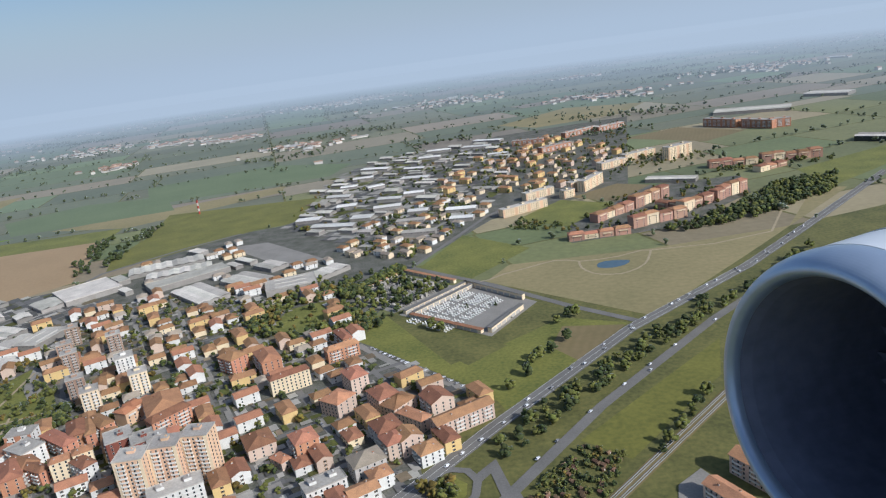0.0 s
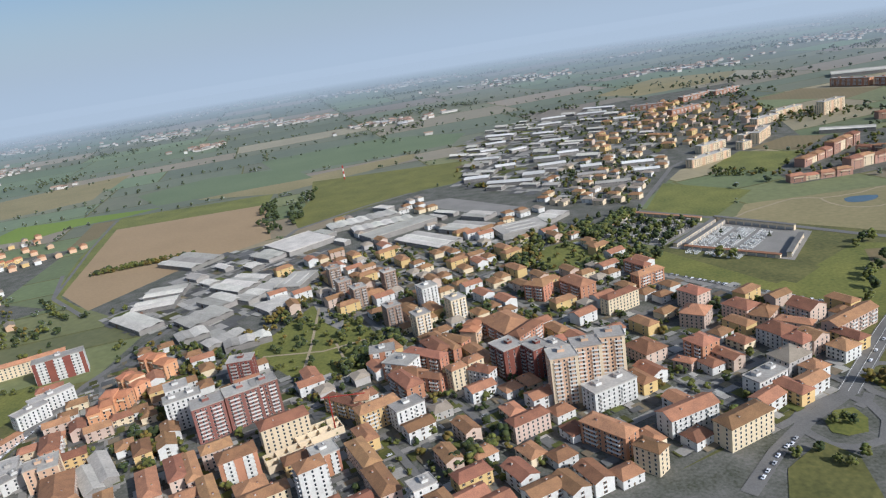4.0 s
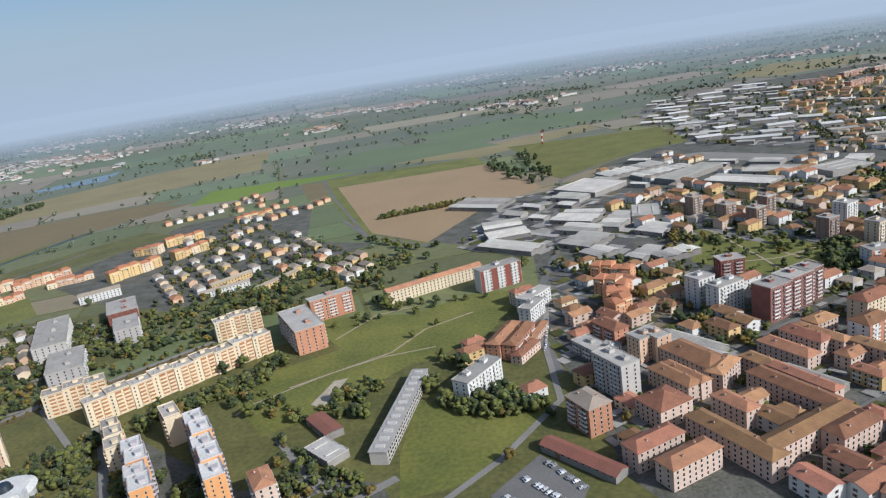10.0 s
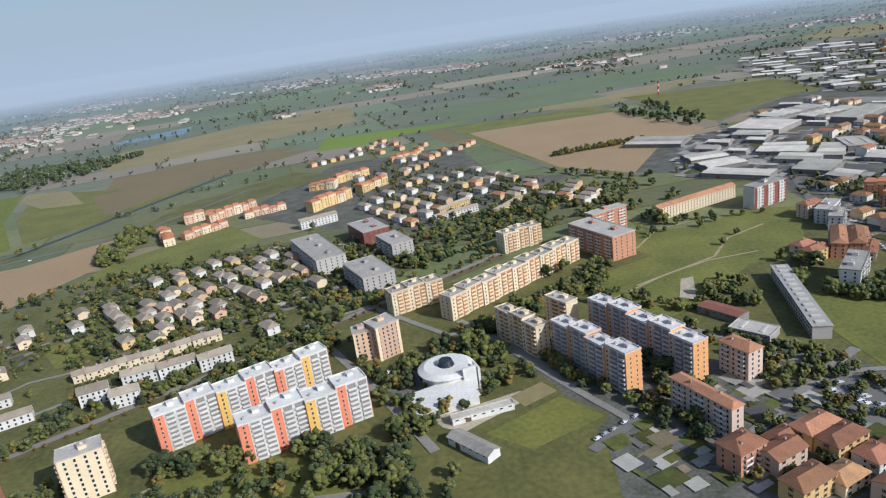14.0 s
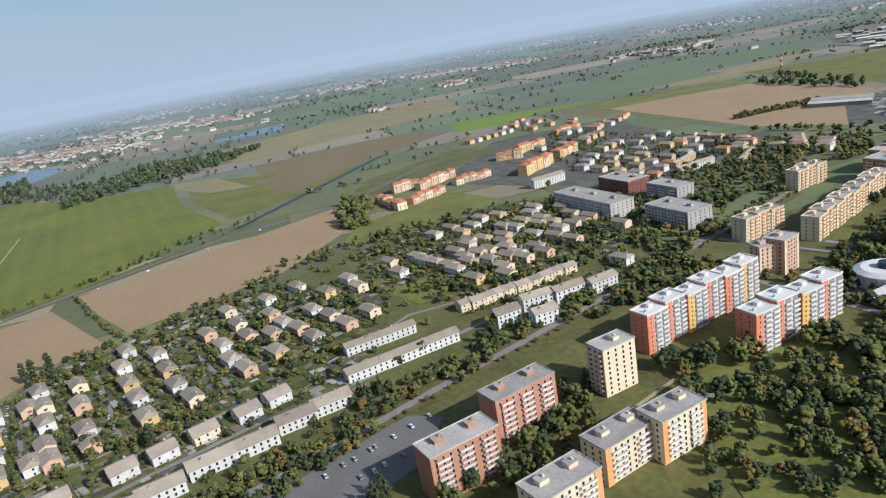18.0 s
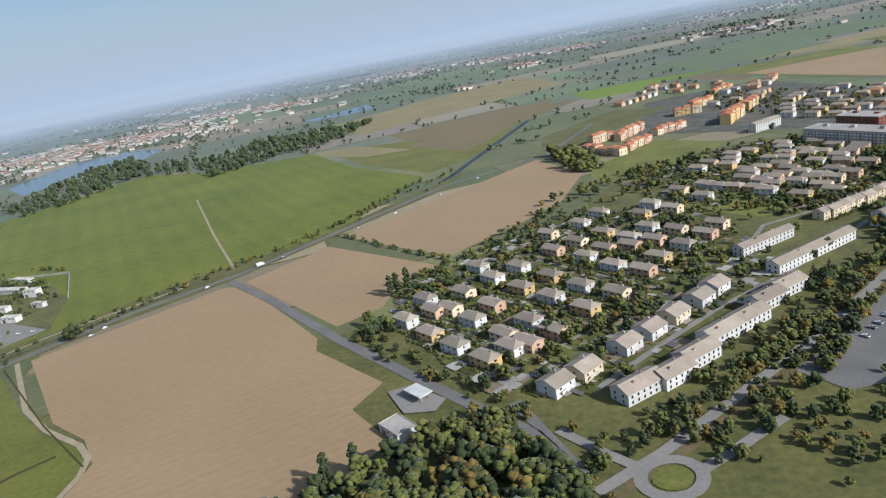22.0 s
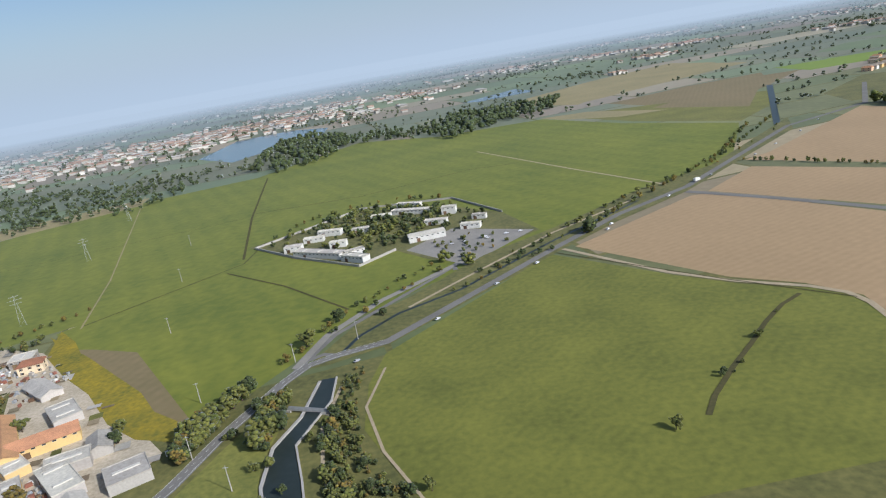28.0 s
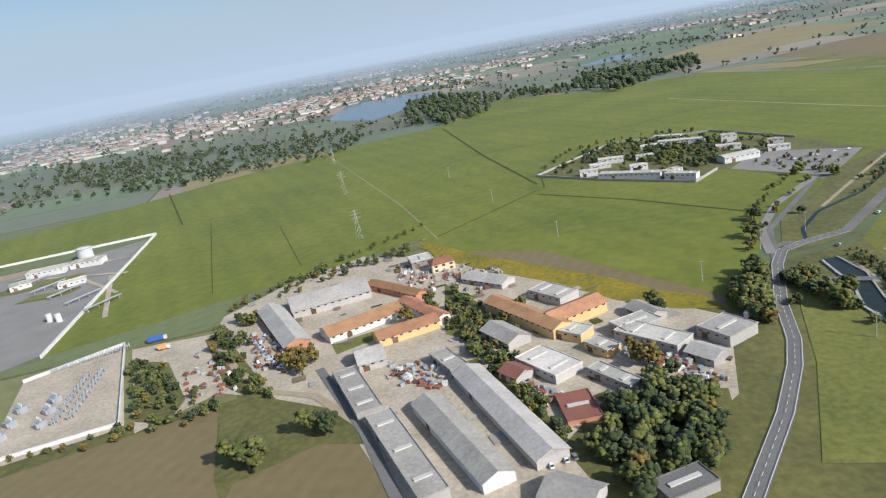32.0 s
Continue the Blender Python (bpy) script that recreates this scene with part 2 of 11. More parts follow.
# ---- building blocks ----
class Shape:
    """Collects faces for one mesh; each face has a slot of its materials."""

    def __init__(self):
        self.v, self.f, self.s = [], [], []

    def face(self, pts, slot=0):
        k = len(self.v)
        self.v += [tuple(p) for p in pts]
        self.f.append(tuple(range(k, k + len(pts))))
        self.s.append(slot)
        return self

    def box(self, x0, x1, y0, y1, z0, z1, slot=0, top=None):
        k = len(self.v)
        self.v += [(x, y, z) for z in (z0, z1) for x, y in ((x0, y0), (x1, y0), (x1, y1), (x0, y1))]
        for n, q in enumerate(((0, 1, 5, 4), (1, 2, 6, 5), (2, 3, 7, 6), (3, 0, 4, 7), (4, 5, 6, 7), (3, 2, 1, 0))):
            self.f.append(tuple(k + i for i in q))
            self.s.append(top if top is not None and n == 4 else slot)
        return self

    def mesh(self, name, *materials):
        me = bpy.data.meshes.new(name)
        me.from_pydata(self.v, [], self.f)
        for m in materials:
            me.materials.append(m)
        if any(self.s):
            me.polygons.foreach_set("material_index", self.s)
        me.update()
        return me


def child(name, me, parent, m=None, label=""):
    ob = new(name, me)
    ob.parent = parent
    if m is not None:
        ob.matrix_basis = m
    return tagged(ob, label) if label else ob


def thing(name, x, y, rot, label, category, group="", z=0.0):
    ob = new(name)
    ob.empty_display_size = 1
    ob.matrix_basis = pose(x, y, z, 0, 0, rot)
    return tagged(ob, label, category, group)


class Footprints:
    """The ground that buildings take, sorted into squares for a quick search."""

    def __init__(self):
        self.cells = {}

    def append(self, q):
        r = math.hypot(q[3], q[4]) / 2
        for i in range(int((q[0] - r) // 20), int((q[0] + r) // 20) + 1):
            for j in range(int((q[1] - r) // 20), int((q[1] + r) // 20) + 1):
                self.cells.setdefault((i, j), []).append(q)

    def near(self, x, y, r):
        out = set()
        for i in range(int((x - r) // 20), int((x + r) // 20) + 1):
            for j in range(int((y - r) // 20), int((y + r) // 20) + 1):
                out.update(self.cells.get((i, j), ()))
        return out


TAKEN = Footprints()
LAYER, FIELDS, OPEN, STREETS = [0.03], [], [], []


def patch(name, material, pts, kind="structure", label="", lift=0.0013):
    """A flat piece of ground laid just above what was laid before it."""
    LAYER[0] += lift
    FIELDS.append(list(pts))
    if name in ("field", "park", "sports_field", "square", "car_park", "meadow", "roundabout_island", "verge"):
        OPEN.append(list(pts))
    s = Shape().face([(x, y, LAYER[0]) for x, y in pts])
    me = s.mesh(name, material)
    bm = bmesh.new()
    bm.from_mesh(me)
    bmesh.ops.triangulate(bm, faces=bm.faces[:])
    if bm.faces and sum(f.normal.z for f in bm.faces) < 0:
        bmesh.ops.reverse_faces(bm, faces=bm.faces[:])
    bm.to_mesh(me)
    bm.free()
    return tagged(new(name, me), label, kind=kind)


def ribbon(name, material, width, pts, label="", height=0.0, closed=False):
    """A strip of even width along a line of corners, mitred."""
    LAYER[0] += 0.0013
    z = LAYER[0] + height
    STREETS.append((width, np.array(pts, float)))
    p = [Vector(q) for q in pts]
    left, right = [], []
    for i, q in enumerate(p):
        a = (q - p[i - 1]).normalized() if i or closed else (p[1] - q).normalized()
        b = (p[(i + 1) % len(p)] - q).normalized() if i < len(p) - 1 or closed else a
        t = (a + b).normalized()
        w = width / 2 / max(0.5, t.dot(a))
        n = Vector((-t.y, t.x)) * w
        left.append(q + n)
        right.append(q - n)
    s = Shape()
    for i in range(len(p) if closed else len(p) - 1):
        j = (i + 1) % len(p)
        s.face([(*right[i], z), (*right[j], z), (*left[j], z), (*left[i], z)])
        if height > 0.05:
            for side in (left, right):
                s.face([(*side[i], 0), (*side[j], 0), (*side[j], z), (*side[i], z)])
    return tagged(new(name, s.mesh(name, material)), label, kind="structure")


STOREY = 1.6
WINDOW = Shape().box(-0.36, 0.36, -0.03, 0.05, 0, 0.86, 0).box(-0.29, 0.29, -0.045, 0.0, 0.07, 0.79, 1).box(-0.42, 0.42, -0.10, 0.0, -0.06, 0.0, 0)
WINDOW2 = Shape().box(-0.30, 0.30, -0.03, 0.05, 0, 0.86, 0).box(-0.26, 0.26, -0.045, 0.0, 0.05, 0.81, 1).box(-0.62, -0.31, -0.06, 0, 0, 0.88, 2).box(0.31, 0.62, -0.06, 0, 0, 0.88, 2)
DOOR = Shape().box(-0.3, 0.3, -0.05, 0.05, 0, 1.1, 0).box(-0.36, 0.36, -0.03, 0.05, 0, 1.16, 1).mesh("door", SHUTTER, FRAME)


def gable(L, W, rise, over=0.3, thick=0.14, hip=0.0):
    """A pitched roof, ridge along x, eaves at z = 0; hip: how far the ridge stops short of each end."""
    x, y, r = L / 2 + over, W / 2 + over, L / 2 + over - hip
    d = rise * over / (W / 2)
    e = [(-x, -y, -d), (x, -y, -d), (x, y, -d), (-x, y, -d), (-r, 0, rise), (r, 0, rise)]
    s = Shape()
    for up in (0, 1):
        q = [(a, b, c + up * thick) for a, b, c in e]
        for f in ((0, 1, 5, 4), (2, 3, 4, 5), (3, 0, 4), (1, 2, 5)):
            if not hip and len(f) == 3:
                continue
            s.face([q[i] for i in (f if up else f[::-1])])
    for i in range(4):
        a, b = e[i], e[(i + 1) % 4]
        if not hip and i in (1, 3):
            tip = e[5] if i == 1 else e[4]
            for u, v in ((a, tip), (tip, b)):
                s.face([u, v, (v[0], v[1], v[2] + thick), (u[0], u[1], u[2] + thick)])
            continue
        s.face([a, b, (b[0], b[1], b[2] + thick), (a[0], a[1], a[2] + thick)])
    return s


def walls(L, W, h, rise=0.0, hip=0.0):
    """The outer walls as a closed shell, with gable ends where the roof has no hips."""
    s = Shape()
    x, y = L / 2, W / 2
    s.box(-x, x, -y, y, -0.3, h)
    if rise and not hip:
        for q in (-x, x):
            s.face([(q, -y, h), (q, y, h), (q, 0, h + rise)] if q > 0 else [(q, y, h), (q, -y, h), (q, 0, h + rise)])
    return s


def window_row(n, L, y, z, out, tall=0.86, wide=0.62):
    """One storey's windows on one facade."""
    s = Shape()
    for i in range(n):
        x = -L / 2 + L * (i + 0.5) / n
        a, b = (y - 0.05, y + 0.02) if out < 0 else (y - 0.02, y + 0.05)
        f = a - 0.012 if out < 0 else b + 0.012
        s.box(x - wide / 2 - 0.06, x + wide / 2 + 0.06, a, b, z - 0.06, z + tall + 0.06, 0)
        q = [(x - wide / 2, f, z), (x + wide / 2, f, z), (x + wide / 2, f, z + tall), (x - wide / 2, f, z + tall)]
        s.face(q if out < 0 else q[::-1], 1)
    return s


def add(s, other, m=None):
    """Adds the faces of another shape, moved by m, to a shape."""
    k = len(s.v)
    s.v += [tuple(m @ Vector(v)) for v in other.v] if m else other.v
    s.f += [tuple(k + i for i in f) for f in other.f]
    s.s += other.s
    return s


def make_house(L, W, storeys, wall, roof, label, rise=1.1, hip=0.0, group="houses", shutters=True, balcony=False):
    """A small house with roof, chimney, door and windows."""
    h = storeys * STOREY + 0.25
    ob = thing("house", 0, 0, 0, label, "house", group)
    child("wall", walls(L, W, h, rise, hip).mesh("wall", wall), ob)
    top = child("roof", gable(L, W, rise, hip=hip).mesh("roof", roof), ob, pose(0, 0, h))
    one = WINDOW2 if shutters else WINDOW
    n = max(2, round(L / 3.2))
    s = Shape()
    for k in range(storeys):
        z = 0.5 + k * STOREY
        for i in range(n):
            px = -L / 2 + L * (i + 0.5) / n
            if k or abs(px) > 0.7:
                add(s, one, pose(px, -W / 2 - 0.01, z))
            add(s, one, pose(px, W / 2 + 0.01, z, 0, 0, 180))
        add(s, one, pose(L / 2 + 0.01, 0, z, 0, 0, 90))
        add(s, one, pose(-L / 2 - 0.01, 0, z, 0, 0, -90))
    tagged(child("glazing", s.mesh("glazing", FRAME, GLASS, SHUTTER), ob), kind="stuff")
    child("chimney", Shape().box(-0.28, 0.28, -0.28, 0.28, -0.7, 0.75, 0).box(-0.36, 0.36, -0.36, 0.36, 0.75, 0.86, 1).mesh("chimney", GREYWALL, roof), top, pose(L * 0.22, W * 0.18, rise * 0.64))
    child("door", DOOR, ob, pose(0, -W / 2 - 0.01, 0.1))
    if balcony:
        child("balcony", Shape().box(-L * 0.3, L * 0.3, -W / 2 - 0.8, -W / 2, STOREY - 0.1, STOREY, 0).box(-L * 0.3, L * 0.3, -W / 2 - 0.8, -W / 2 - 0.72, STOREY, STOREY + 0.5, 0).mesh("balcony", WHITE), ob)
    return ob


def block(x, y, rot, L, W, n, wall, label, roof="flat", roof_mat=None, panel=None, balcony=None, bays=0, end=None, group="apartment blocks", name="apartment_block", every=2):
    """An apartment block: walls, roof, a row of windows for each storey, balconies, coloured panels, stair heads."""
    ob = thing(name, x, y, rot, label, "apartment block", group)
    h = n * STOREY + 0.5 + (x * 0.37 + y * 0.73) % 0.09
    bays = bays or max(2, round(L / 2.2))
    child("wall", walls(L, W, h, 0.22 * W if roof == "gable" else 0, 0 if roof == "gable" else 1).mesh("wall", wall), ob)
    if roof == "flat":
        s = Shape().box(-L / 2 - 0.25, L / 2 + 0.25, -W / 2 - 0.25, W / 2 + 0.25, 0, 0.22)
        for q in (-1, 1):
            s.box(-L / 2 - 0.25, L / 2 + 0.25, q * (W / 2 + 0.15) - 0.1, q * (W / 2 + 0.15) + 0.1, 0.22, 0.45)
            s.box(q * (L / 2 + 0.15) - 0.1, q * (L / 2 + 0.15) + 0.1, -W / 2 - 0.05, W / 2 + 0.05, 0.22, 0.45)
        top = child("roof", s.mesh("roof", roof_mat or FLATROOF), ob, pose(0, 0, h))
        k = max(1, round(L / (9 if y < 240 else 16)))
        head = Shape().box(-1.3, 1.3, -1.1, 1.1, 0, 1.15, 0).box(-1.45, 1.45, -1.25, 1.25, 1.15, 1.28, 1).box(0.3, 0.8, -0.3, 0.3, 1.28, 1.8, 0).mesh("stair_head", wall, roof_mat or FLATROOF)
        for i in range(k):
            child("stair_head", head, top, pose(-L / 2 + L * (i + 0.5) / k, 0.1 * W, 0.22))
    else:
        hip = W * 0.42 if roof == "hip" else 0
        top = child("roof", gable(L, W, 0.22 * W, 0.4, hip=hip).mesh("roof", roof_mat or TILE), ob, pose(0, 0, h))
        for i in range(2 if y < 260 else 1):
            child("chimney", CHIMNEY, top, pose((i - 0.5) * L * 0.4, (0.2 if i % 2 else -0.2) * W, 0.1 * W))
    side = max(1, round(W / 3.2))
    s = Shape()
    for k in range(n):
        z = 0.55 + k * STOREY
        for out in (-1, 1):
            add(s, window_row(bays, L - 0.6, out * W / 2, z, out))
            add(s, window_row(side, W - 0.8, 0, z, -1), pose(out * L / 2, 0, 0, 0, 0, out * 90))
    tagged(child("glazing", s.mesh("glazing", FRAME, GLASS), ob), kind="stuff")
    if panel or end:
        if panel:
            groups = max(2, bays // 3)
            for i in range(groups + 1):
                px = -L / 2 + L * i / groups
                if i % every == 0:
                    a, b = max(-L / 2, px - L / groups * 0.24), min(L / 2, px + L / groups * 0.24)
                    for out in (-1, 1):
                        me = Shape().box(a, b, out * (W / 2 + 0.09) - 0.09, out * (W / 2 + 0.09) + 0.09, 0, h + 0.1).mesh("facade_panel", panel)
                        child("facade_panel", me, ob)
        if end:
            for q in (-1, 1):
                child("end_wall", Shape().box(-0.08, 0.08, -W / 2 - 0.05, W / 2 + 0.05, 0, h + 0.15).mesh("end_wall", end), ob, pose(q * (L / 2 + 0.08), 0, 0))
    if balcony:
        groups = max(2, bays // 3)
        wd = L / groups * 0.27
        one = Shape().box(-wd, wd, -0.75, 0, 0, 0.12).box(-wd, wd, -0.76, -0.68, 0.12, 0.65)
        for e in (-1, 1):
            one.box(e * wd - 0.04, e * wd + 0.04, -0.68, 0, 0.12, 0.65)
        me, rest = one.mesh("balcony", balcony), Shape()
        for k in range(1, n):
            for i in range(groups):
                cx, z = -L / 2 + L * (i + 0.5) / groups, k * STOREY + 0.15
                if y < 240:
                    child("balcony", me, ob, pose(cx, -W / 2, z))
                else:
                    add(rest, one, pose(cx, -W / 2, z))
                add(rest, one, pose(cx, W / 2, z, 0, 0, 180))
        tagged(child("rear_balustrade", rest.mesh("rear_balustrade", balcony), ob), kind="stuff")
    return ob


CHIMNEY = Shape().box(-0.25, 0.25, -0.25, 0.25, -0.5, 0.8, 0).box(-0.33, 0.33, -0.33, 0.33, 0.8, 0.92, 1).mesh("chimney", GREYWALL, TILE)


SHED_WINDOW = window_row(1, 1.0, 0, 0, -1, 0.4, 1.0).mesh("window", FRAME, GLASS)


def shed(x, y, rot, L, W, h, roof=None, wall=None, kind="low", label="", name="industrial_shed", skylights=True, group="industrial sheds"):
    """A workshop hall: low gable, vaults side by side, or a flat roof with skylight strips."""
    roof, wall = roof or SHEDROOF, wall or SHEDWALL
    TAKEN.append((x, y, rot, L, W))
    h += (x * 0.37 + y * 0.73) % 0.09
    ob = thing(name, x, y, rot, label or "pale flat-roofed industrial shed among workshops", "shed", group)
    child("wall", Shape().box(-L / 2, L / 2, -W / 2, W / 2, -0.3, h).mesh("wall", wall), ob)
    if kind == "low":
        bays = max(1, round(W / 9))
        for i in range(bays):
            w = W / bays
            child("roof", gable(L, w, w * 0.09, 0.12, 0.1).mesh("roof", roof), ob, pose(0, -W / 2 + w * (i + 0.5), h + w * 0.012))
    elif kind == "gable":
        child("roof", gable(L, W, W * 0.2, 0.35, 0.12).mesh("roof", roof), ob, pose(0, 0, h))
        for q in (-1, 1):
            child("gable_end", Shape().face([(q * L / 2, -q * W / 2, 0), (q * L / 2, q * W / 2, 0), (q * L / 2, 0, W * 0.2)]).mesh("gable_end", wall), ob, pose(0, 0, h))
    else:
        s = Shape().box(-L / 2 - 0.1, L / 2 + 0.1, -W / 2 - 0.1, W / 2 + 0.1, 0, 0.15)
        for q in (-1, 1):
            s.box(-L / 2 - 0.1, L / 2 + 0.1, q * W / 2 - 0.1, q * W / 2 + 0.1, 0.15, 0.4)
            s.box(q * L / 2 - 0.1, q * L / 2 + 0.1, -W / 2 + 0.1, W / 2 - 0.1, 0.15, 0.4)
        top = child("roof", s.mesh("roof", roof), ob, pose(0, 0, h))
        if skylights and y < 480:
            k = max(1, min(3, int(L / 7)))
            me = Shape().box(-0.5, 0.5, -W * 0.32, W * 0.32, 0, 0.35).mesh("skylight", FRAME)
            for i in range(k):
                child("skylight", me, top, pose(-L / 2 + L * (i + 0.5) / k, 0, 0.15))
    gate = Shape().box(-0.9, 0.9, -0.06, 0.02, 0, min(2.0, h * 0.7)).mesh("gate", SHUTTER)
    if y < 480:
        child("gate", gate, ob, pose(-L / 4, -W / 2 - 0.02, 0))
    count = max(2, int(L / 2.5))
    if x < -1160 and y < 140:
        for i in range(count):
            child("window", SHED_WINDOW, ob, pose(-L / 2 + L * (i + 0.5) / count, -W / 2, h - 0.75))
    else:
        tagged(child("glazing", window_row(count, L, -W / 2, h - 0.75, -1, 0.4, 1.0).mesh("glazing", FRAME, GLASS), ob), kind="stuff")
    return ob


# ---- trees ----
ICO_V, ICO_F = [], []
_b = bmesh.new()
bmesh.ops.create_icosphere(_b, subdivisions=1, radius=1)
ICO_V = np.array([v.co[:] for v in _b.verts])
ICO_F = np.array([[v.index for v in f.verts] for f in _b.faces])
_b.free()


def clumps(name, centres, radii, rng, material, squash=0.8):
    """Many small ragged leaf clumps in one mesh."""
    n = len(centres)
    jit = 1 + rng.uniform(-0.42, 0.42, (n, len(ICO_V), 1))
    v = ICO_V[None] * jit * radii[:, None, None] * np.array([1, 1, squash]) + centres[:, None, :]
    f = (ICO_F[None] + (np.arange(n) * len(ICO_V))[:, None, None]).reshape(-1, 3)
    me = bpy.data.meshes.new(name)
    v = v.reshape(-1, 3)
    me.vertices.add(len(v))
    me.vertices.foreach_set("co", v.ravel())
    me.loops.add(f.size)
    me.loops.foreach_set("vertex_index", f.ravel().astype(np.int32))
    me.polygons.add(len(f))
    me.polygons.foreach_set("loop_start", np.arange(0, f.size, 3, dtype=np.int32))
    me.polygons.foreach_set("loop_total", np.full(len(f), 3, dtype=np.int32))
    me.materials.append(material)
    me.update(calc_edges=True)
    return me


def crown_points(rng, n, form):
    """Places for the clumps of a crown one unit high and about one wide."""
    a, h = rng.uniform(0, 2 * math.pi, n), rng.uniform(0, 1, n)
    if form == "poplar":
        r = 0.16 * np.sin(np.clip(h, 0.02, 0.98) * math.pi) ** 0.5 * rng.uniform(0.3, 1.0, n)
        return np.stack([r * np.cos(a), r * np.sin(a), 0.1 + 0.9 * h], 1), 0.075 * rng.uniform(0.6, 1.2, n)
    if form == "fir":
        r = 0.3 * (1.02 - h) * rng.uniform(0.5, 1.0, n)
        return np.stack([r * np.cos(a), r * np.sin(a), 0.08 + 0.9 * h], 1), 0.10 * (1.15 - h) * rng.uniform(0.7, 1.2, n)
    lobes = rng.uniform(-1, 1, (5, 3)) * (0.28, 0.28, 0.2) + (0, 0, 0.6)
    pick = lobes[rng.integers(0, 5, n)]
    d = rng.normal(size=(n, 3))
    d /= np.linalg.norm(d, axis=1)[:, None]
    p = pick + d * rng.uniform(0.12, 0.27, (n, 1))
    p[:, 2] = np.clip(p[:, 2], 0.22, 1.0)
    return p, 0.105 * rng.uniform(0.55, 1.3, n)


TREES = {}


def make_tree(key, form, material, seed, label):
    rng = np.random.default_rng(seed)
    s = Shape()
    top = {"poplar": 0.85, "fir": 0.9}.get(form, 0.55)
    rings = [(0, 0.045), (0.2, 0.03), (top, 0.008)]
    for (z0, r0), (z1, r1) in zip(rings, rings[1:]):
        for i in range(6):
            a, b = i * math.pi / 3, (i + 1) * math.pi / 3
            s.face([(r0 * math.cos(a), r0 * math.sin(a), z0), (r0 * math.cos(b), r0 * math.sin(b), z0), (r1 * math.cos(b), r1 * math.sin(b), z1), (r1 * math.cos(a), r1 * math.sin(a), z1)])
    if form == "round":
        for i in range(5):
            a = i * 2.4
            c, d = math.cos(a), math.sin(a)
            s.face([(0, 0, 0.24), (0.02 * d, -0.02 * c, 0.28), (0.26 * c, 0.26 * d, 0.6)]).face([(0.02 * d, -0.02 * c, 0.28), (0, 0, 0.31), (0.26 * c, 0.26 * d, 0.6)])
    ob = tagged(new("tree", s.mesh("trunk", BARK)), label, "tree", "trees")
    p, r = crown_points(rng, {"poplar": 60, "fir": 60}.get(form, 85), form)
    child("crown", clumps("crown", p, r, rng, material), ob)
    TREES[key] = ob
    ob.matrix_basis = pose(0, -600, 0)
    return ob


def wood(name, pts, h0, h1, seed, label, material, per=7, width=1.0, grain=1.0):
    """A joined mass of many trees: clumps round each place given as x, y."""
    rng = np.random.default_rng(seed)
    pts = np.asarray(pts, float)
    h = rng.uniform(h0, h1, len(pts)) * (pts[:, 2] if pts.shape[1] > 2 else 1)
    pts = pts[:, :2]
    d = rng.normal(size=(len(pts), per, 3))
    d *= (rng.uniform(0.55, 1.1, (len(pts), per)) / np.linalg.norm(d, axis=2))[..., None]
    c = np.concatenate([pts, (h * 0.55)[:, None]], 1)[:, None, :] + d * (h[:, None, None] * np.array([0.27 * width, 0.27 * width, 0.36]))
    r = (h[:, None] * 0.23 * grain * rng.uniform(0.7, 1.25, (len(pts), per))).ravel()
    c = c.reshape(-1, 3)
    c[:, 2] = np.maximum(c[:, 2], r * 0.55)
    return tagged(new(name, clumps(name, c, r, rng, material)), label, "trees", kind="stuff")


def inside(poly, pts):
    """Which of the points lie in the polygon."""
    pts, ok = np.asarray(pts, float), np.zeros(len(pts), bool)
    for (x0, y0), (x1, y1) in zip(poly, poly[1:] + poly[:1]):
        cross = (y0 > pts[:, 1]) != (y1 > pts[:, 1])
        ok ^= cross & (pts[:, 0] < (x1 - x0) * (pts[:, 1] - y0) / ((y1 - y0) or 1e-9) + x0)
    return ok


def scatter(poly, n, rng):
    a = np.array(poly)
    p = rng.uniform(a.min(0), a.max(0), (n * 4, 2))
    return p[inside(poly, p)][:n]


def along(pts, step, rng, wobble=1.0):
    """Places along a line of corners."""
    out = []
    for a, b in zip(pts, pts[1:]):
        a, b = np.array(a, float), np.array(b, float)
        k = max(1, int(np.linalg.norm(b - a) / step))
        out.append(a + (b - a) * ((np.arange(k) + rng.uniform(0, 1, k)) / k)[:, None])
    p = np.concatenate(out)
    return p + rng.normal(0, wobble, p.shape)

# ---- ground sheet and far farmland ----
tagged(new("ground", Shape().face([(-9000, -7000, 0), (9000, -7000, 0), (9000, 12000, 0), (-9000, 12000, 0)]).mesh("ground", GRASS)), "green and brown plain reaching the horizon", kind="structure")


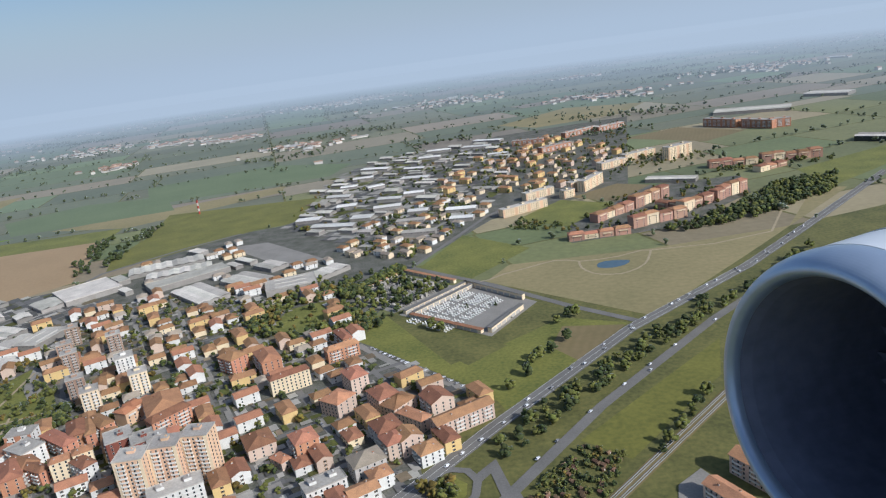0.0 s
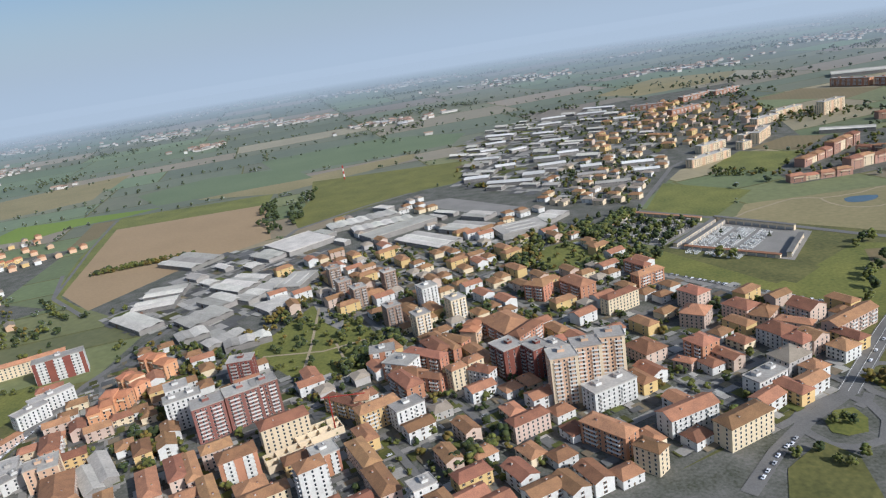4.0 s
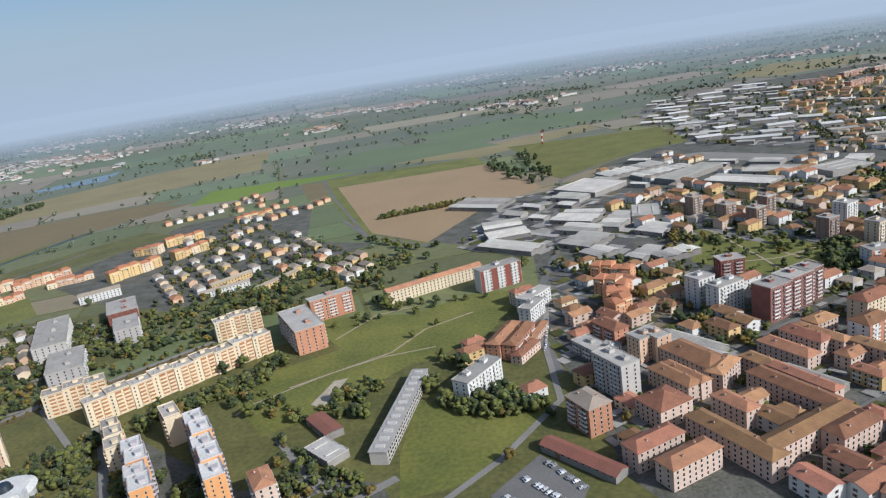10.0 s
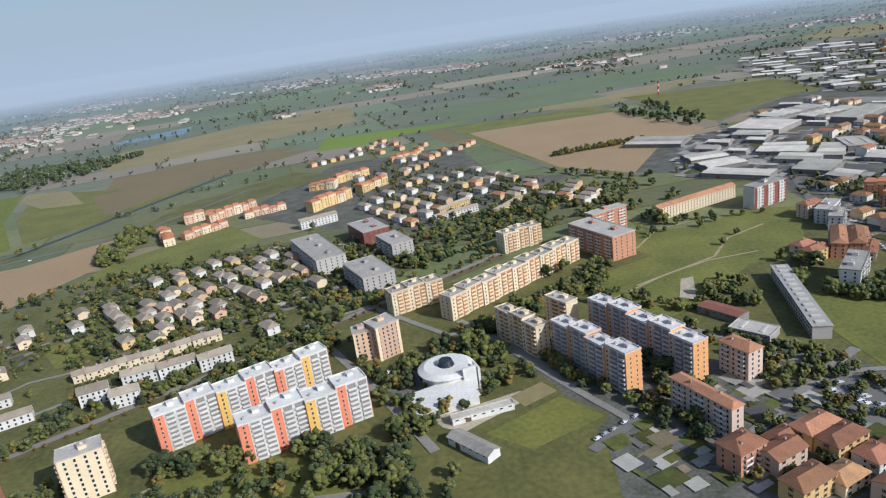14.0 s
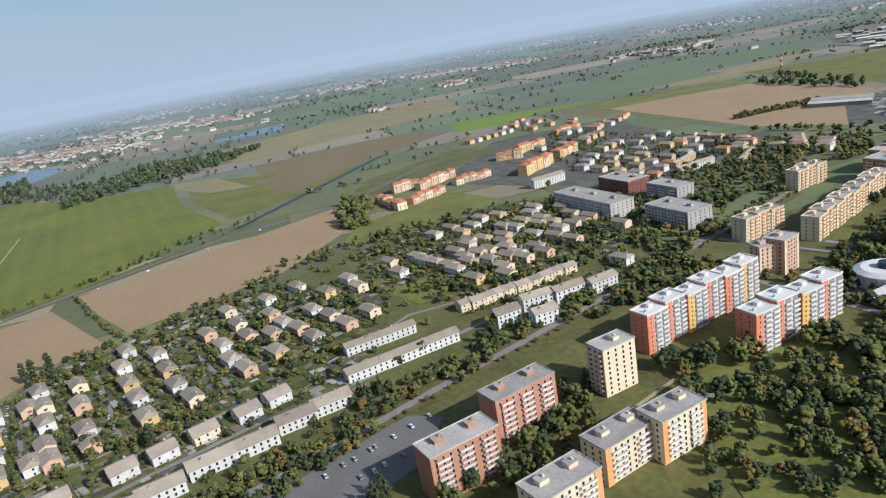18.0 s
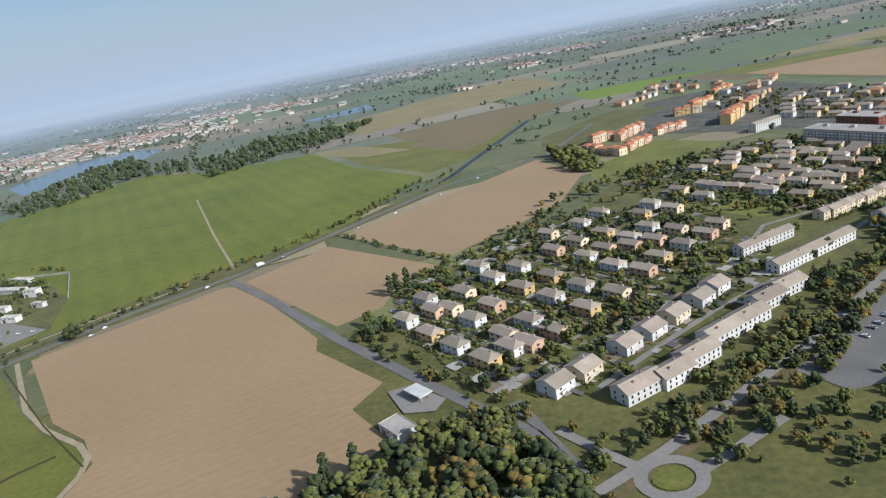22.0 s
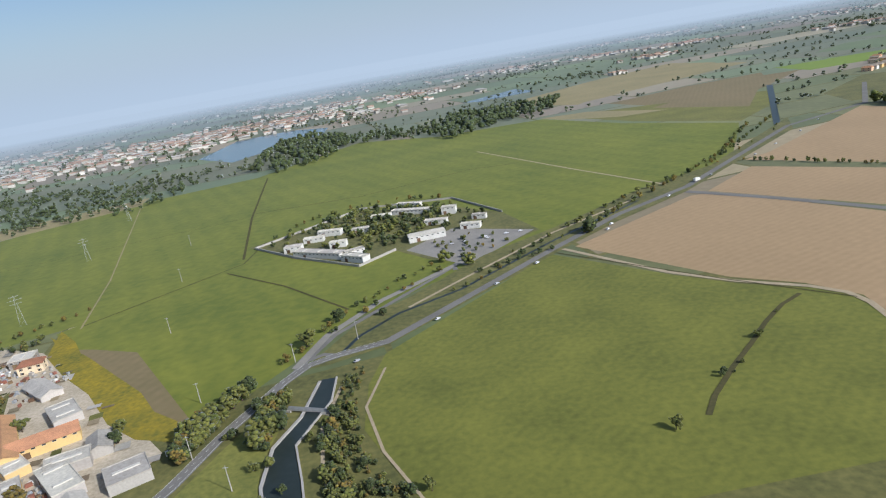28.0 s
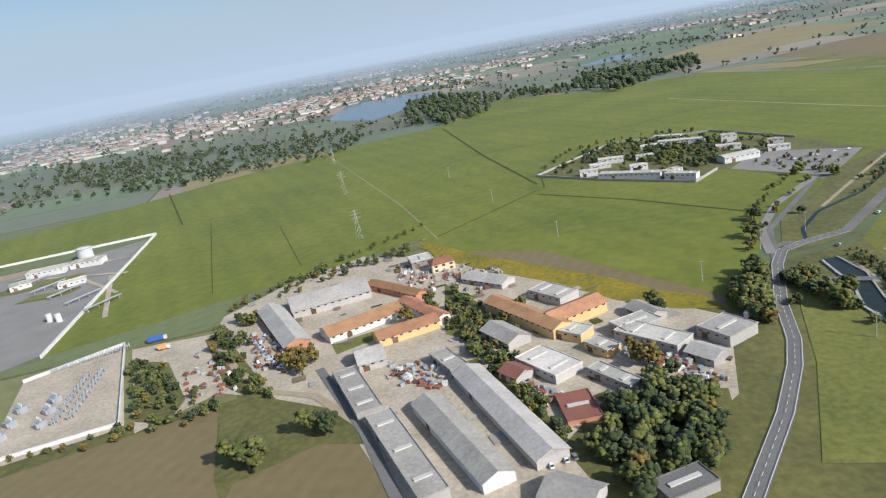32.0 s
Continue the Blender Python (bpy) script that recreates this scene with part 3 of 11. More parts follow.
def farmland():
    """The plain behind the town, split again and again into strips of fields with hedges between them."""
    rng = np.random.default_rng(5)
    a, b, c, d, e = FAR_CROPS
    crops = [a, b, c, d, a, b, c, e, b]
    near = [NEAR_CROPS[i] for i in (0, 1, 2, 0, 1)]
    shapes = {m.name: (m, Shape()) for m in crops + near}
    hedges, todo = [], [(-3600.0, 380.0, 3000.0, 5000.0)]
    turn = Matrix.Rotation(radians(16), 2)
    while todo:
        x0, y0, x1, y1 = todo.pop()
        w, d = x1 - x0, y1 - y0
        far = 1 + max(0, y0 - 500) / 900
        if w > 190 * far ** 0.7 or d > 85 * far:
            f = rng.uniform(0.35, 0.65)
            if w > d * 2.0:
                m = x0 + w * f
                todo += [(x0, y0, m, y1), (m, y0, x1, y1)]
                cut = ((m, y0), (m, y1))
            else:
                m = y0 + d * f
                todo += [(x0, y0, x1, m), (x0, m, x1, y1)]
                cut = ((x0, m), (x1, m))
            if rng.random() < 0.75:
                hedges.append([turn @ Vector(q) for q in cut])
            continue
        pick = near if y0 < 760 else crops
        m, s = shapes[pick[rng.integers(len(pick))].name]
        g = 1.2
        s.face([(*(turn @ Vector(q)), 0.02) for q in ((x0 + g, y0 + g), (x1 - g, y0 + g), (x1 - g, y1 - g), (x0 + g, y1 - g))])
    for m, s in shapes.values():
        if s.f:
            tagged(new("far_fields", s.mesh("far_fields", m)), "patchwork of far fields", kind="structure")
    return hedges, rng


HEDGES, FAR_RNG = farmland()


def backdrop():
    """Painted haze: a shallow see-through ring far out on the plain that glows and fades into the sky's colour."""
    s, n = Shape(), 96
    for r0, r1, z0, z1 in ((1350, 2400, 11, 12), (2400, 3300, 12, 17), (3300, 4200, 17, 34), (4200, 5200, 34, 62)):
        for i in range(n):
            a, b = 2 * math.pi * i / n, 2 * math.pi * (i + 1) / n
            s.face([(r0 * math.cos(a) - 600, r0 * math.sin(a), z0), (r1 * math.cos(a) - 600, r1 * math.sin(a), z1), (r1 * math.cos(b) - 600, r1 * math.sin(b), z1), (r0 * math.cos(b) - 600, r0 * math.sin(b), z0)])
    m = bpy.data.materials.new("painted_haze")
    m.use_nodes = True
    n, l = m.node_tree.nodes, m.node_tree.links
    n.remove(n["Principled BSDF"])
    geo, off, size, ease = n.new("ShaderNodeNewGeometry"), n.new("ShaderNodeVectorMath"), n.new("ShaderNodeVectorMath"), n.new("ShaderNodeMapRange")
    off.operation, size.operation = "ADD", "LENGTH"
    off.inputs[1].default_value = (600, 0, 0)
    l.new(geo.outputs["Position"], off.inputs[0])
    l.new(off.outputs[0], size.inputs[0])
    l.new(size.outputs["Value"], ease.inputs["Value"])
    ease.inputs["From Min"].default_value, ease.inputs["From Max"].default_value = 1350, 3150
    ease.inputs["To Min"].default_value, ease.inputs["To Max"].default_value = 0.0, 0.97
    # Haze painted as emission, thicker with distance; the ring is no real thing.
    see_through, glow, both = n.new("ShaderNodeBsdfTransparent"), n.new("ShaderNodeEmission"), n.new("ShaderNodeMixShader")
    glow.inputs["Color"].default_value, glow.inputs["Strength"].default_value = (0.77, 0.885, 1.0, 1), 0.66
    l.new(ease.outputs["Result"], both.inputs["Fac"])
    l.new(see_through.outputs[0], both.inputs[1])
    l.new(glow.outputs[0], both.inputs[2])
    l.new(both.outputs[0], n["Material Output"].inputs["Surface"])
    return tagged(new("backdrop", s.mesh("backdrop", m)), "glowing see-through ring painted as horizon haze", kind="structure")


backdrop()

# ---- ground, fields, water and roads ----
patch("town_ground", TOWNGROUND, [(-367.9, 500.4), (-276.2, 529.9), (-281.8, 617.5), (-185.2, 645.3), (-97.1, 891.3), (46.1, 1089.6), (255.8, 1125.1), (139.6, 630.2), (11.1, 570.2), (-48.3, 468.7), (-72.4, 347.6), (-4.4, 268.1), (-40.6, 208.2), (-107.4, 169.3), (-236.7, 150.1), (-351.4, 129.5), (-362.6, 226.7), (-359.2, 354.9), (-469.5, 441.1)], label="paved yards and small gardens of the town")
patch("town_ground", TOWNGROUND, [(-107.4, 169.3), (-65.8, 190.0), (-32.2, 221.6), (-26.9, 192.9), (-41.0, 143.7), (-170.1, 117.5), (-230.9, 90.0), (-290.3, 91.8), (-338.4, 105.8), (-351.4, 129.5), (-236.7, 150.1)], label="paved yards and small gardens of the town")
patch("car_park", ASPHALT, [(-573.2, 149.2), (-562.8, 158.6), (-555.0, 151.9), (-560.2, 142.4), (-566.1, 140.4)], label="small car park beside the church")
patch("church_yard", YARD, [(-558.4, 130.7), (-542.4, 130.7), (-527.3, 136.7), (-520.3, 134.8), (-545.0, 116.8), (-551.2, 120.4)], label="pale forecourt of the church")
patch("estate_ground", TOWNGROUND, [(-533.7, 174.2), (-515.1, 137.4), (-505.6, 103.5), (-506.5, 81.8), (-429.7, 68.7), (-415.4, 114.0), (-423.6, 139.2), (-446.4, 147.3), (-469.8, 142.5), (-494.9, 161.9), (-517.9, 179.5)], label="paths and yards among the slab blocks")
patch("estate_ground", GRASS, [(-706.0, 102.0), (-693.7, 117.3), (-642.6, 145.4), (-675.8, 41.9), (-726.9, 51.3), (-711.1, 70.3)], label="shaded yards among the brick blocks")
patch("estate_ground", GRASS, [(-673.9, 158.6), (-658.6, 154.0), (-599.6, 183.0), (-583.9, 172.2), (-569.5, 126.8), (-574.7, 111.2), (-655.4, 122.0)], label="yards and lawns round the slab blocks")
patch("town_ground", TOWNGROUND, [(68.3, 522.9), (148.4, 624.6), (236.6, 619.5), (220.5, 555.3), (143.4, 485.2), (62.9, 474.5)], label="paved yards between apartment blocks")
patch("town_ground", TOWNGROUND, [(-710.8, 425.0), (-661.0, 575.6), (-546.4, 596.6), (-519.0, 448.9), (-462.9, 420.4), (-574.1, 327.9), (-631.9, 359.2)], label="gardens of the estate")
patch("garden_ground", GRASS, [(-875.4, 144.0), (-875.6, 186.2), (-849.9, 196.7), (-785.8, 249.9), (-752.7, 298.0), (-670.3, 338.6), (-586.5, 338.7), (-569.6, 263.1), (-688.1, 152.0), (-732.1, 122.5), (-803.9, 65.3), (-837.5, 74.3)], label="gardens between the houses of the estate")
patch("meadow", MEADOW, [(-1388.8, 74.7), (-1429.8, 250.0), (-1513.4, 220.7), (-1573.3, 303.3), (-1480.8, 388.2), (-1387.5, 488.5), (-1283.4, 532.1), (-1205.7, 688.4), (-1107.9, 621.2), (-996.5, 624.2), (-938.3, 502.0), (-871.5, 407.5), (-880.3, 383.6), (-920.6, 286.1), (-964.0, 242.3), (-975.5, 252.6), (-1031.2, 202.9), (-1117.8, 118.0), (-1140.8, 73.4), (-1157.0, 39.6), (-1259.0, 149.0), (-1253.7, 156.6)], label="smooth bright green meadow beside the main road")
patch("field", DRY, [(-1480.2, 397.7), (-1500.5, 456.2), (-1385.9, 517.4), (-1376.8, 475.1)], label="pale dry strip at the meadow's edge")
patch("field", CROP, [(-1104.4, 80.7), (-1041.7, 158.5), (-1003.4, 113.9), (-986.3, 97.1), (-968.1, 85.2), (-961.2, 76.0), (-960.0, 64.9), (-962.3, 30.5), (-963.2, 1.4), (-1087.1, -13.1), (-1088.3, 3.9), (-1104.7, 35.0), (-1107.1, 60.3)], label="olive green crop field")
patch("field", SOIL, [(-1030.5, 164.1), (-965.0, 218.5), (-953.7, 218.5), (-903.0, 139.5), (-901.5, 128.7), (-874.1, 97.0), (-882.2, 83.2), (-868.8, 63.4), (-901.0, 27.4), (-902.1, 5.3), (-906.8, -10.7), (-962.0, -0.4), (-960.5, 30.2), (-958.2, 64.3), (-958.0, 75.0), (-968.1, 89.8), (-986.7, 104.2)], label="bare tan ploughed field")
patch("field", SOIL, [(-954.7, 223.1), (-918.7, 261.2), (-854.0, 196.6), (-874.7, 184.2), (-880.1, 159.9), (-896.9, 148.0)], label="bare tan ploughed field")
patch("field", SOIL, [(-897.5, 290.4), (-788.0, 397.5), (-768.3, 329.8), (-792.8, 267.0), (-852.1, 211.3), (-877.3, 237.0), (-915.2, 280.1)], label="bare tan ploughed field")
patch("field", BROWN, [(-918.8, 665.2), (-821.2, 710.0), (-728.0, 726.1), (-768.2, 600.5), (-843.4, 570.8), (-887.5, 577.8)], label="brown stubble field")
patch("field", OLIVE, [(-984.5, 626.2), (-853.7, 583.8), (-788.0, 560.0), (-822.3, 469.7), (-866.9, 414.6), (-928.3, 503.6)], label="dull green field")
patch("field", DRY, [(-997.8, 632.8), (-947.6, 623.7), (-887.6, 542.1), (-930.7, 545.3), (-980.4, 593.2)], label="pale dry field")
patch("field", DRY, [(-966.8, 866.9), (-860.8, 967.7), (-724.4, 1024.5), (-682.3, 885.7), (-767.1, 828.7), (-941.2, 717.2)], label="pale dry field")
patch("field", BRIGHT, [(-702.8, 753.8), (-624.4, 750.6), (-583.3, 737.0), (-635.8, 670.0), (-698.6, 668.5)], label="bright green young crop")
patch("field", GRASS, [(-773.6, 483.3), (-697.6, 563.4), (-650.8, 533.6), (-751.3, 424.2), (-780.8, 423.8)], label="grass field behind the estate")
patch("park", LAWN, [(-762.5, 338.2), (-703.8, 395.4), (-669.9, 352.3), (-712.2, 308.5), (-748.4, 296.9), (-765.6, 303.5)], label="lawn of a small park with curved path")
patch("field", SOIL, [(-533.8, 659.3), (-380.3, 679.0), (-334.7, 530.3), (-392.8, 469.0), (-424.9, 404.6), (-468.8, 448.6), (-515.5, 570.8)], label="bare tan ploughed field with bushes")
patch("field", LAWN, [(-557.9, 719.6), (-387.7, 732.8), (-379.1, 678.1), (-533.8, 659.3), (-468.1, 445.1), (-426.7, 404.3), (-429.7, 398.1), (-472.8, 438.6), (-518.1, 561.6)], label="green headland round the ploughed field")
patch("field", OLIVE, [(-329.7, 770.4), (-190.0, 758.7), (-195.5, 654.5), (-316.8, 552.9), (-331.8, 593.1)], label="green field beside the sheds")
patch("field", BRIGHT, [(-688.4, 684.3), (-637.2, 756.9), (-523.6, 748.8), (-563.0, 720.2), (-615.0, 707.0)], label="bright green young crop")
patch("field", BROWN, [(-585.1, 709.6), (-560.0, 707.6), (-538.3, 630.9), (-553.4, 606.2)], label="small brown field")
patch("field", DRY, [(-491.4, 765.6), (-362.5, 818.4), (-290.4, 853.1), (-237.6, 875.3), (-237.2, 827.5), (-381.3, 730.7)], label="pale dry strip field")
patch("field", BROWN, [(-893.9, 570.0), (-750.0, 693.9), (-698.4, 690.1), (-790.8, 576.3), (-836.0, 479.5)], label="brown field")
patch("field", DRY, [(-1039.5, 842.6), (-882.6, 1001.8), (-730.6, 1099.0), (-697.2, 967.4), (-869.7, 813.5), (-946.6, 705.4)], label="pale dry strip field")
patch("field", DARKFIELD, [(-483.3, 1013.8), (-308.1, 1081.7), (-171.8, 1000.1), (-188.5, 907.4), (-413.9, 859.0)], label="dark green field")
patch("field", DARKFIELD, [(-605.4, 857.1), (-530.7, 926.3), (-411.7, 909.3), (-358.3, 803.4), (-491.0, 773.3), (-537.7, 764.9)], label="dark green field")
patch("field", OLIVE, [(-312.2, 575.8), (-352.1, 774.7), (-176.4, 767.0), (-175.6, 651.2), (-225.8, 635.5), (-284.8, 573.9)], label="green field beside the sheds")
patch("park", DRY, [(-0.4, 414.8), (16.6, 443.2), (111.3, 442.1), (204.7, 454.7), (266.6, 549.1), (286.1, 535.7), (159.6, 409.2), (81.5, 333.1)], label="dry grass park with a pond")
patch("field", LAWN, [(-46.1, 457.5), (-13.7, 531.4), (34.0, 475.8), (-10.7, 422.0)], label="lush green field")
patch("field", LAWN, [(31.6, 559.9), (74.8, 609.6), (115.7, 574.4), (67.7, 519.7)], label="lush green field")
patch("field", BROWN, [(85.1, 615.1), (133.2, 647.8), (158.8, 625.7), (116.5, 578.3)], label="bare brown field")
patch("field", BROWN, [(197.6, 908.7), (280.8, 943.1), (334.5, 853.3), (272.5, 810.4)], label="bare brown field")
patch("field", DRY, [(53.8, 1221.4), (193.5, 1368.3), (325.2, 1290.2), (256.9, 1169.7), (112.2, 1129.3)], label="pale dry field")
patch("field", LAWN, [(-71.9, 343.8), (-59.6, 376.1), (-21.7, 302.7), (6.5, 320.9), (37.0, 344.2), (67.8, 328.1), (27.9, 280.8), (1.8, 253.7), (-4.2, 270.2)], label="rough green plot with shrubs")
patch("field", GRASS, [(-59.6, 376.1), (-29.1, 352.5), (6.3, 317.4), (-13.5, 300.2), (-34.1, 326.9)], label="weedy plot")
patch("field", BROWN, [(35.4, 332.8), (65.9, 326.3), (38.5, 289.8), (26.8, 309.7)], label="weedy brownish plot")
patch("field", OLIVE, [(26.6, 228.2), (102.6, 299.4), (90.9, 265.5), (42.0, 213.6)], label="rough grass strip between road and railway")
patch("field", LAWN, [(283.7, 614.3), (393.9, 670.9), (348.3, 592.9), (276.5, 541.9)], label="green field")
patch("park", LAWN, [(-501.2, 217.9), (-444.1, 250.5), (-387.0, 290.8), (-378.9, 270.6), (-406.3, 237.8), (-450.4, 187.2), (-472.5, 174.6)], label="long lawn between apartment blocks")
patch("park", LAWN, [(-416.1, 186.6), (-385.2, 182.6), (-367.8, 173.5), (-397.7, 134.9), (-417.6, 128.9), (-420.0, 153.4)], label="lawn beside the school")
patch("park", LAWN, [(-484.4, 286.7), (-425.3, 276.8), (-391.1, 297.1), (-368.0, 289.5), (-388.9, 240.7), (-415.4, 220.8), (-437.6, 218.0)], label="long lawn between apartment blocks")
patch("park", LAWN, [(-282.0, 301.4), (-261.7, 357.4), (-230.4, 324.8), (-205.5, 287.8), (-221.1, 264.2), (-252.6, 266.9)], label="town park lawn with crossing paths")
patch("park", GRASS, [(-642.7, 94.3), (-634.2, 109.1), (-612.3, 106.2), (-557.6, 77.8), (-558.9, 73.3), (-640.9, 91.1)], label="lawn with trees beside the apartment blocks")
patch("park", LAWN, [(-735.5, 217.3), (-707.5, 227.5), (-696.2, 207.0), (-714.4, 193.0)], label="grass square among houses")
patch("sports_field", GRASS, [(-542.7, 114.0), (-515.0, 132.9), (-502.0, 118.1), (-513.2, 102.2), (-539.3, 101.6)], label="shaded rough grass round the pitch")
patch("sports_field", LAWN, [(-538.5, 114.9), (-514.9, 131.1), (-503.6, 117.8), (-525.9, 104.9)], label="grass sports pitch beside the church")
patch("sports_field", DRY, [(-529.9, 133.9), (-519.5, 141.0), (-515.1, 134.4), (-526.1, 127.2)], label="bare tan playing court")
patch("park", LAWN, [(-129.8, 372.4), (-124.3, 406.0), (-104.6, 414.3), (-92.6, 377.8), (-112.5, 351.9)], label="small park lawn")
patch("field", BROWN, [(-1349.9, -1.8), (-1332.2, 6.7), (-1300.9, 20.9), (-1289.0, -13.0), (-1283.5, -22.7), (-1334.9, -22.0)], label="olive field beside the farm yard")
patch("field", BROWN, [(-1283.7, -15.3), (-1262.2, 0.6), (-1255.1, -7.5), (-1245.7, -28.0), (-1283.5, -22.7)], label="olive field beside the farm yard")
patch("field", LAWN, [(-1150.7, 7.1), (-1142.3, 35.5), (-1134.8, 56.3), (-1128.9, 46.5), (-1129.5, 24.6), (-1126.9, 13.2), (-1122.4, 1.3), (-1116.1, -13.4), (-1108.8, -27.1), (-1108.8, -38.3), (-1165.4, -29.0)], label="rough grass between main road and canal")
patch("field", GRASS, [(-1120.9, 59.1), (-1111.8, 59.7), (-1108.4, 26.6), (-1099.5, 1.0), (-1096.7, -21.0), (-1097.8, -40.1), (-1102.4, -39.3), (-1106.0, -17.3), (-1113.6, 4.6), (-1120.6, 27.4)], label="weedy canal slope with a footpath")
patch("field", BROWN, [(-1228.3, 123.8), (-1204.9, 113.8), (-1157.2, 50.3), (-1159.2, 41.5), (-1186.2, 63.0), (-1222.4, 103.3), (-1247.3, 129.3)], label="weedy waste strip")
patch("farm_yard", YARD, [(-1325.9, 90.8), (-1308.1, 119.4), (-1281.3, 141.2), (-1251.7, 127.8), (-1202.4, 82.4), (-1160.6, 36.6), (-1171.3, -2.6), (-1203.9, -35.5), (-1244.5, -28.2), (-1263.9, 8.2), (-1287.2, 22.8), (-1304.1, 29.4), (-1321.2, 12.3), (-1352.3, 71.0), (-1324.0, 75.1)], label="pale dusty yard round the farm buildings")
patch("garden", GRASS, [(-1242.7, 93.5), (-1227.9, 66.8), (-1215.8, 41.8), (-1227.3, 37.2), (-1239.8, 49.3)], label="overgrown garden between the farm houses")
patch("garden", LAWN, [(-1276.2, 52.8), (-1261.6, 59.6), (-1259.1, 54.1), (-1272.9, 44.9)], label="strip of lawn before the stable")
patch("garden", GRASS, [(-1325.4, 70.9), (-1319.1, 73.2), (-1288.1, 26.0), (-1282.7, 18.6), (-1287.6, 19.3), (-1303.6, 32.7)], label="weeds along the yard's edge")
patch("garden", GRASS, [(-1300.9, 20.9), (-1287.2, 22.8), (-1263.0, 10.6), (-1255.5, -5.4), (-1266.8, -3.1), (-1283.7, -15.3), (-1288.1, -13.0)], label="rough grass round the tree")
patch("garden", GRASS, [(-1228.1, 23.1), (-1211.2, -14.8), (-1209.7, -11.0), (-1223.6, 23.5)], label="weedy strip beside the warehouse")
patch("garden", GRASS, [(-1211.2, -14.8), (-1198.7, 3.4), (-1183.5, 2.9), (-1172.6, 0.3), (-1175.6, -15.9), (-1186.8, -38.7), (-1203.9, -35.5)], label="grass under the yard's trees")
patch("garden", GRASS, [(-1345.8, 60.4), (-1331.7, 55.7), (-1313.9, 28.4), (-1313.3, 16.2), (-1324.4, 18.5)], label="weeds beside the substation")
patch("substation_yard", YARD, [(-1368.2, 23.2), (-1382.4, 54.6), (-1358.4, 76.5), (-1326.0, 16.1), (-1346.8, 7.1), (-1354.0, 3.7)], label="pale gravel yard of the substation")
patch("plant_yard", PALEROAD, [(-1492.3, 191.8), (-1431.0, 241.0), (-1391.3, 76.8), (-1399.7, 66.8)], label="paved yard of the treatment works")
patch("compound_ground", GRASS, [(-1203.9, 251.9), (-1145.3, 304.0), (-1086.8, 278.1), (-1058.4, 244.7), (-1042.4, 199.2), (-1080.2, 165.2), (-1095.6, 178.0), (-1113.4, 200.9), (-1128.6, 182.2), (-1167.3, 212.7)], label="paved ground of the walled compound")
patch("car_park", PALEROAD, [(-1107.6, 197.7), (-1086.0, 226.1), (-1044.9, 200.9), (-1077.7, 159.9)], label="car park with small trees before the compound")
patch("weeds", YELLOW, [(-1259.9, 146.3), (-1225.1, 115.4), (-1185.5, 76.6), (-1160.1, 42.9), (-1168.9, 47.5), (-1215.4, 93.3)], label="yellow flowering weeds along the field edge")
patch("weeds", YELLOW, [(-1258.4, 152.2), (-1242.9, 136.4), (-1222.7, 108.8), (-1201.7, 90.6), (-1185.1, 69.9), (-1163.4, 53.6), (-1159.2, 41.5), (-1172.8, 45.9), (-1187.1, 57.4), (-1206.4, 81.2), (-1226.5, 100.0), (-1246.5, 121.8)], label="yellow flowering weeds along the field edge")
patch("cemetery_ground", PALEROAD, [(-52.5, 375.0), (-13.2, 417.0), (27.0, 371.0), (-0.9, 330.0)], label="pale cemetery ground with rows of graves")
patch("cemetery_ground", PALEROAD, [(-89.0, 416.5), (-59.5, 452.0), (-19.5, 413.0), (-55.5, 378.5)], label="old cemetery ground between trees")
patch("car_park", PALEROAD, [(-220.5, 584.8), (-185.6, 586.4), (-120.4, 510.9), (-149.5, 500.9)], label="large paved yard by the sheds")
patch("square", PALEROAD, [(-264.7, 367.1), (-238.9, 334.2), (-236.6, 313.4), (-250.3, 330.3)], label="paved square at the park")
patch("car_park", ASPHALT, [(-762.9, 71.2), (-714.7, 105.3), (-704.5, 101.6), (-709.5, 80.6), (-731.7, 58.1), (-753.2, 55.6)], label="asphalt car park by the apartment blocks")
patch("car_park", ASPHALT, [(-391.1, 127.8), (-375.3, 145.6), (-363.0, 127.7), (-372.9, 106.9), (-389.0, 109.7)], label="car park with many parked cars")
patch("lake", WATER, [(-1447.4, 800.5), (-1365.2, 699.5), (-1339.0, 765.0), (-1340.2, 831.5), (-1285.7, 856.3), (-1298.3, 964.3), (-1375.2, 1024.2), (-1457.4, 997.6)], label="long narrow blue lake behind the meadow")
patch("lake", WATER, [(-1086.9, 1002.0), (-993.9, 1107.7), (-967.7, 997.6), (-1059.1, 971.7)], label="small far lake")
patch("pond", WATER, [(69.9, 419.8), (72.0, 424.8), (76.7, 427.1), (82.3, 426.7), (87.6, 425.2), (91.5, 422.9), (89.9, 418.9), (86.7, 415.6), (82.7, 413.7), (77.7, 412.8), (73.1, 414.1), (70.2, 416.3)], label="small round pond in the dry park")
patch("canal", CANAL, [(-1123.7, 45.4), (-1122.9, 67.9), (-1118.5, 68.1), (-1117.4, 53.1), (-1122.5, 31.1), (-1117.3, 15.4), (-1113.7, 3.5), (-1110.0, -7.1), (-1107.0, -17.1), (-1102.3, -26.1), (-1097.8, -40.1), (-1101.0, -39.7), (-1110.7, -23.0), (-1117.1, -9.0), (-1122.1, 3.2), (-1126.1, 14.5), (-1127.8, 31.2)], label="dark canal between concrete banks")
patch("canal", CANAL, [(-772.8, 600.8), (-770.0, 592.1), (-852.9, 379.3), (-858.6, 376.9)], label="canal between rows of trees")
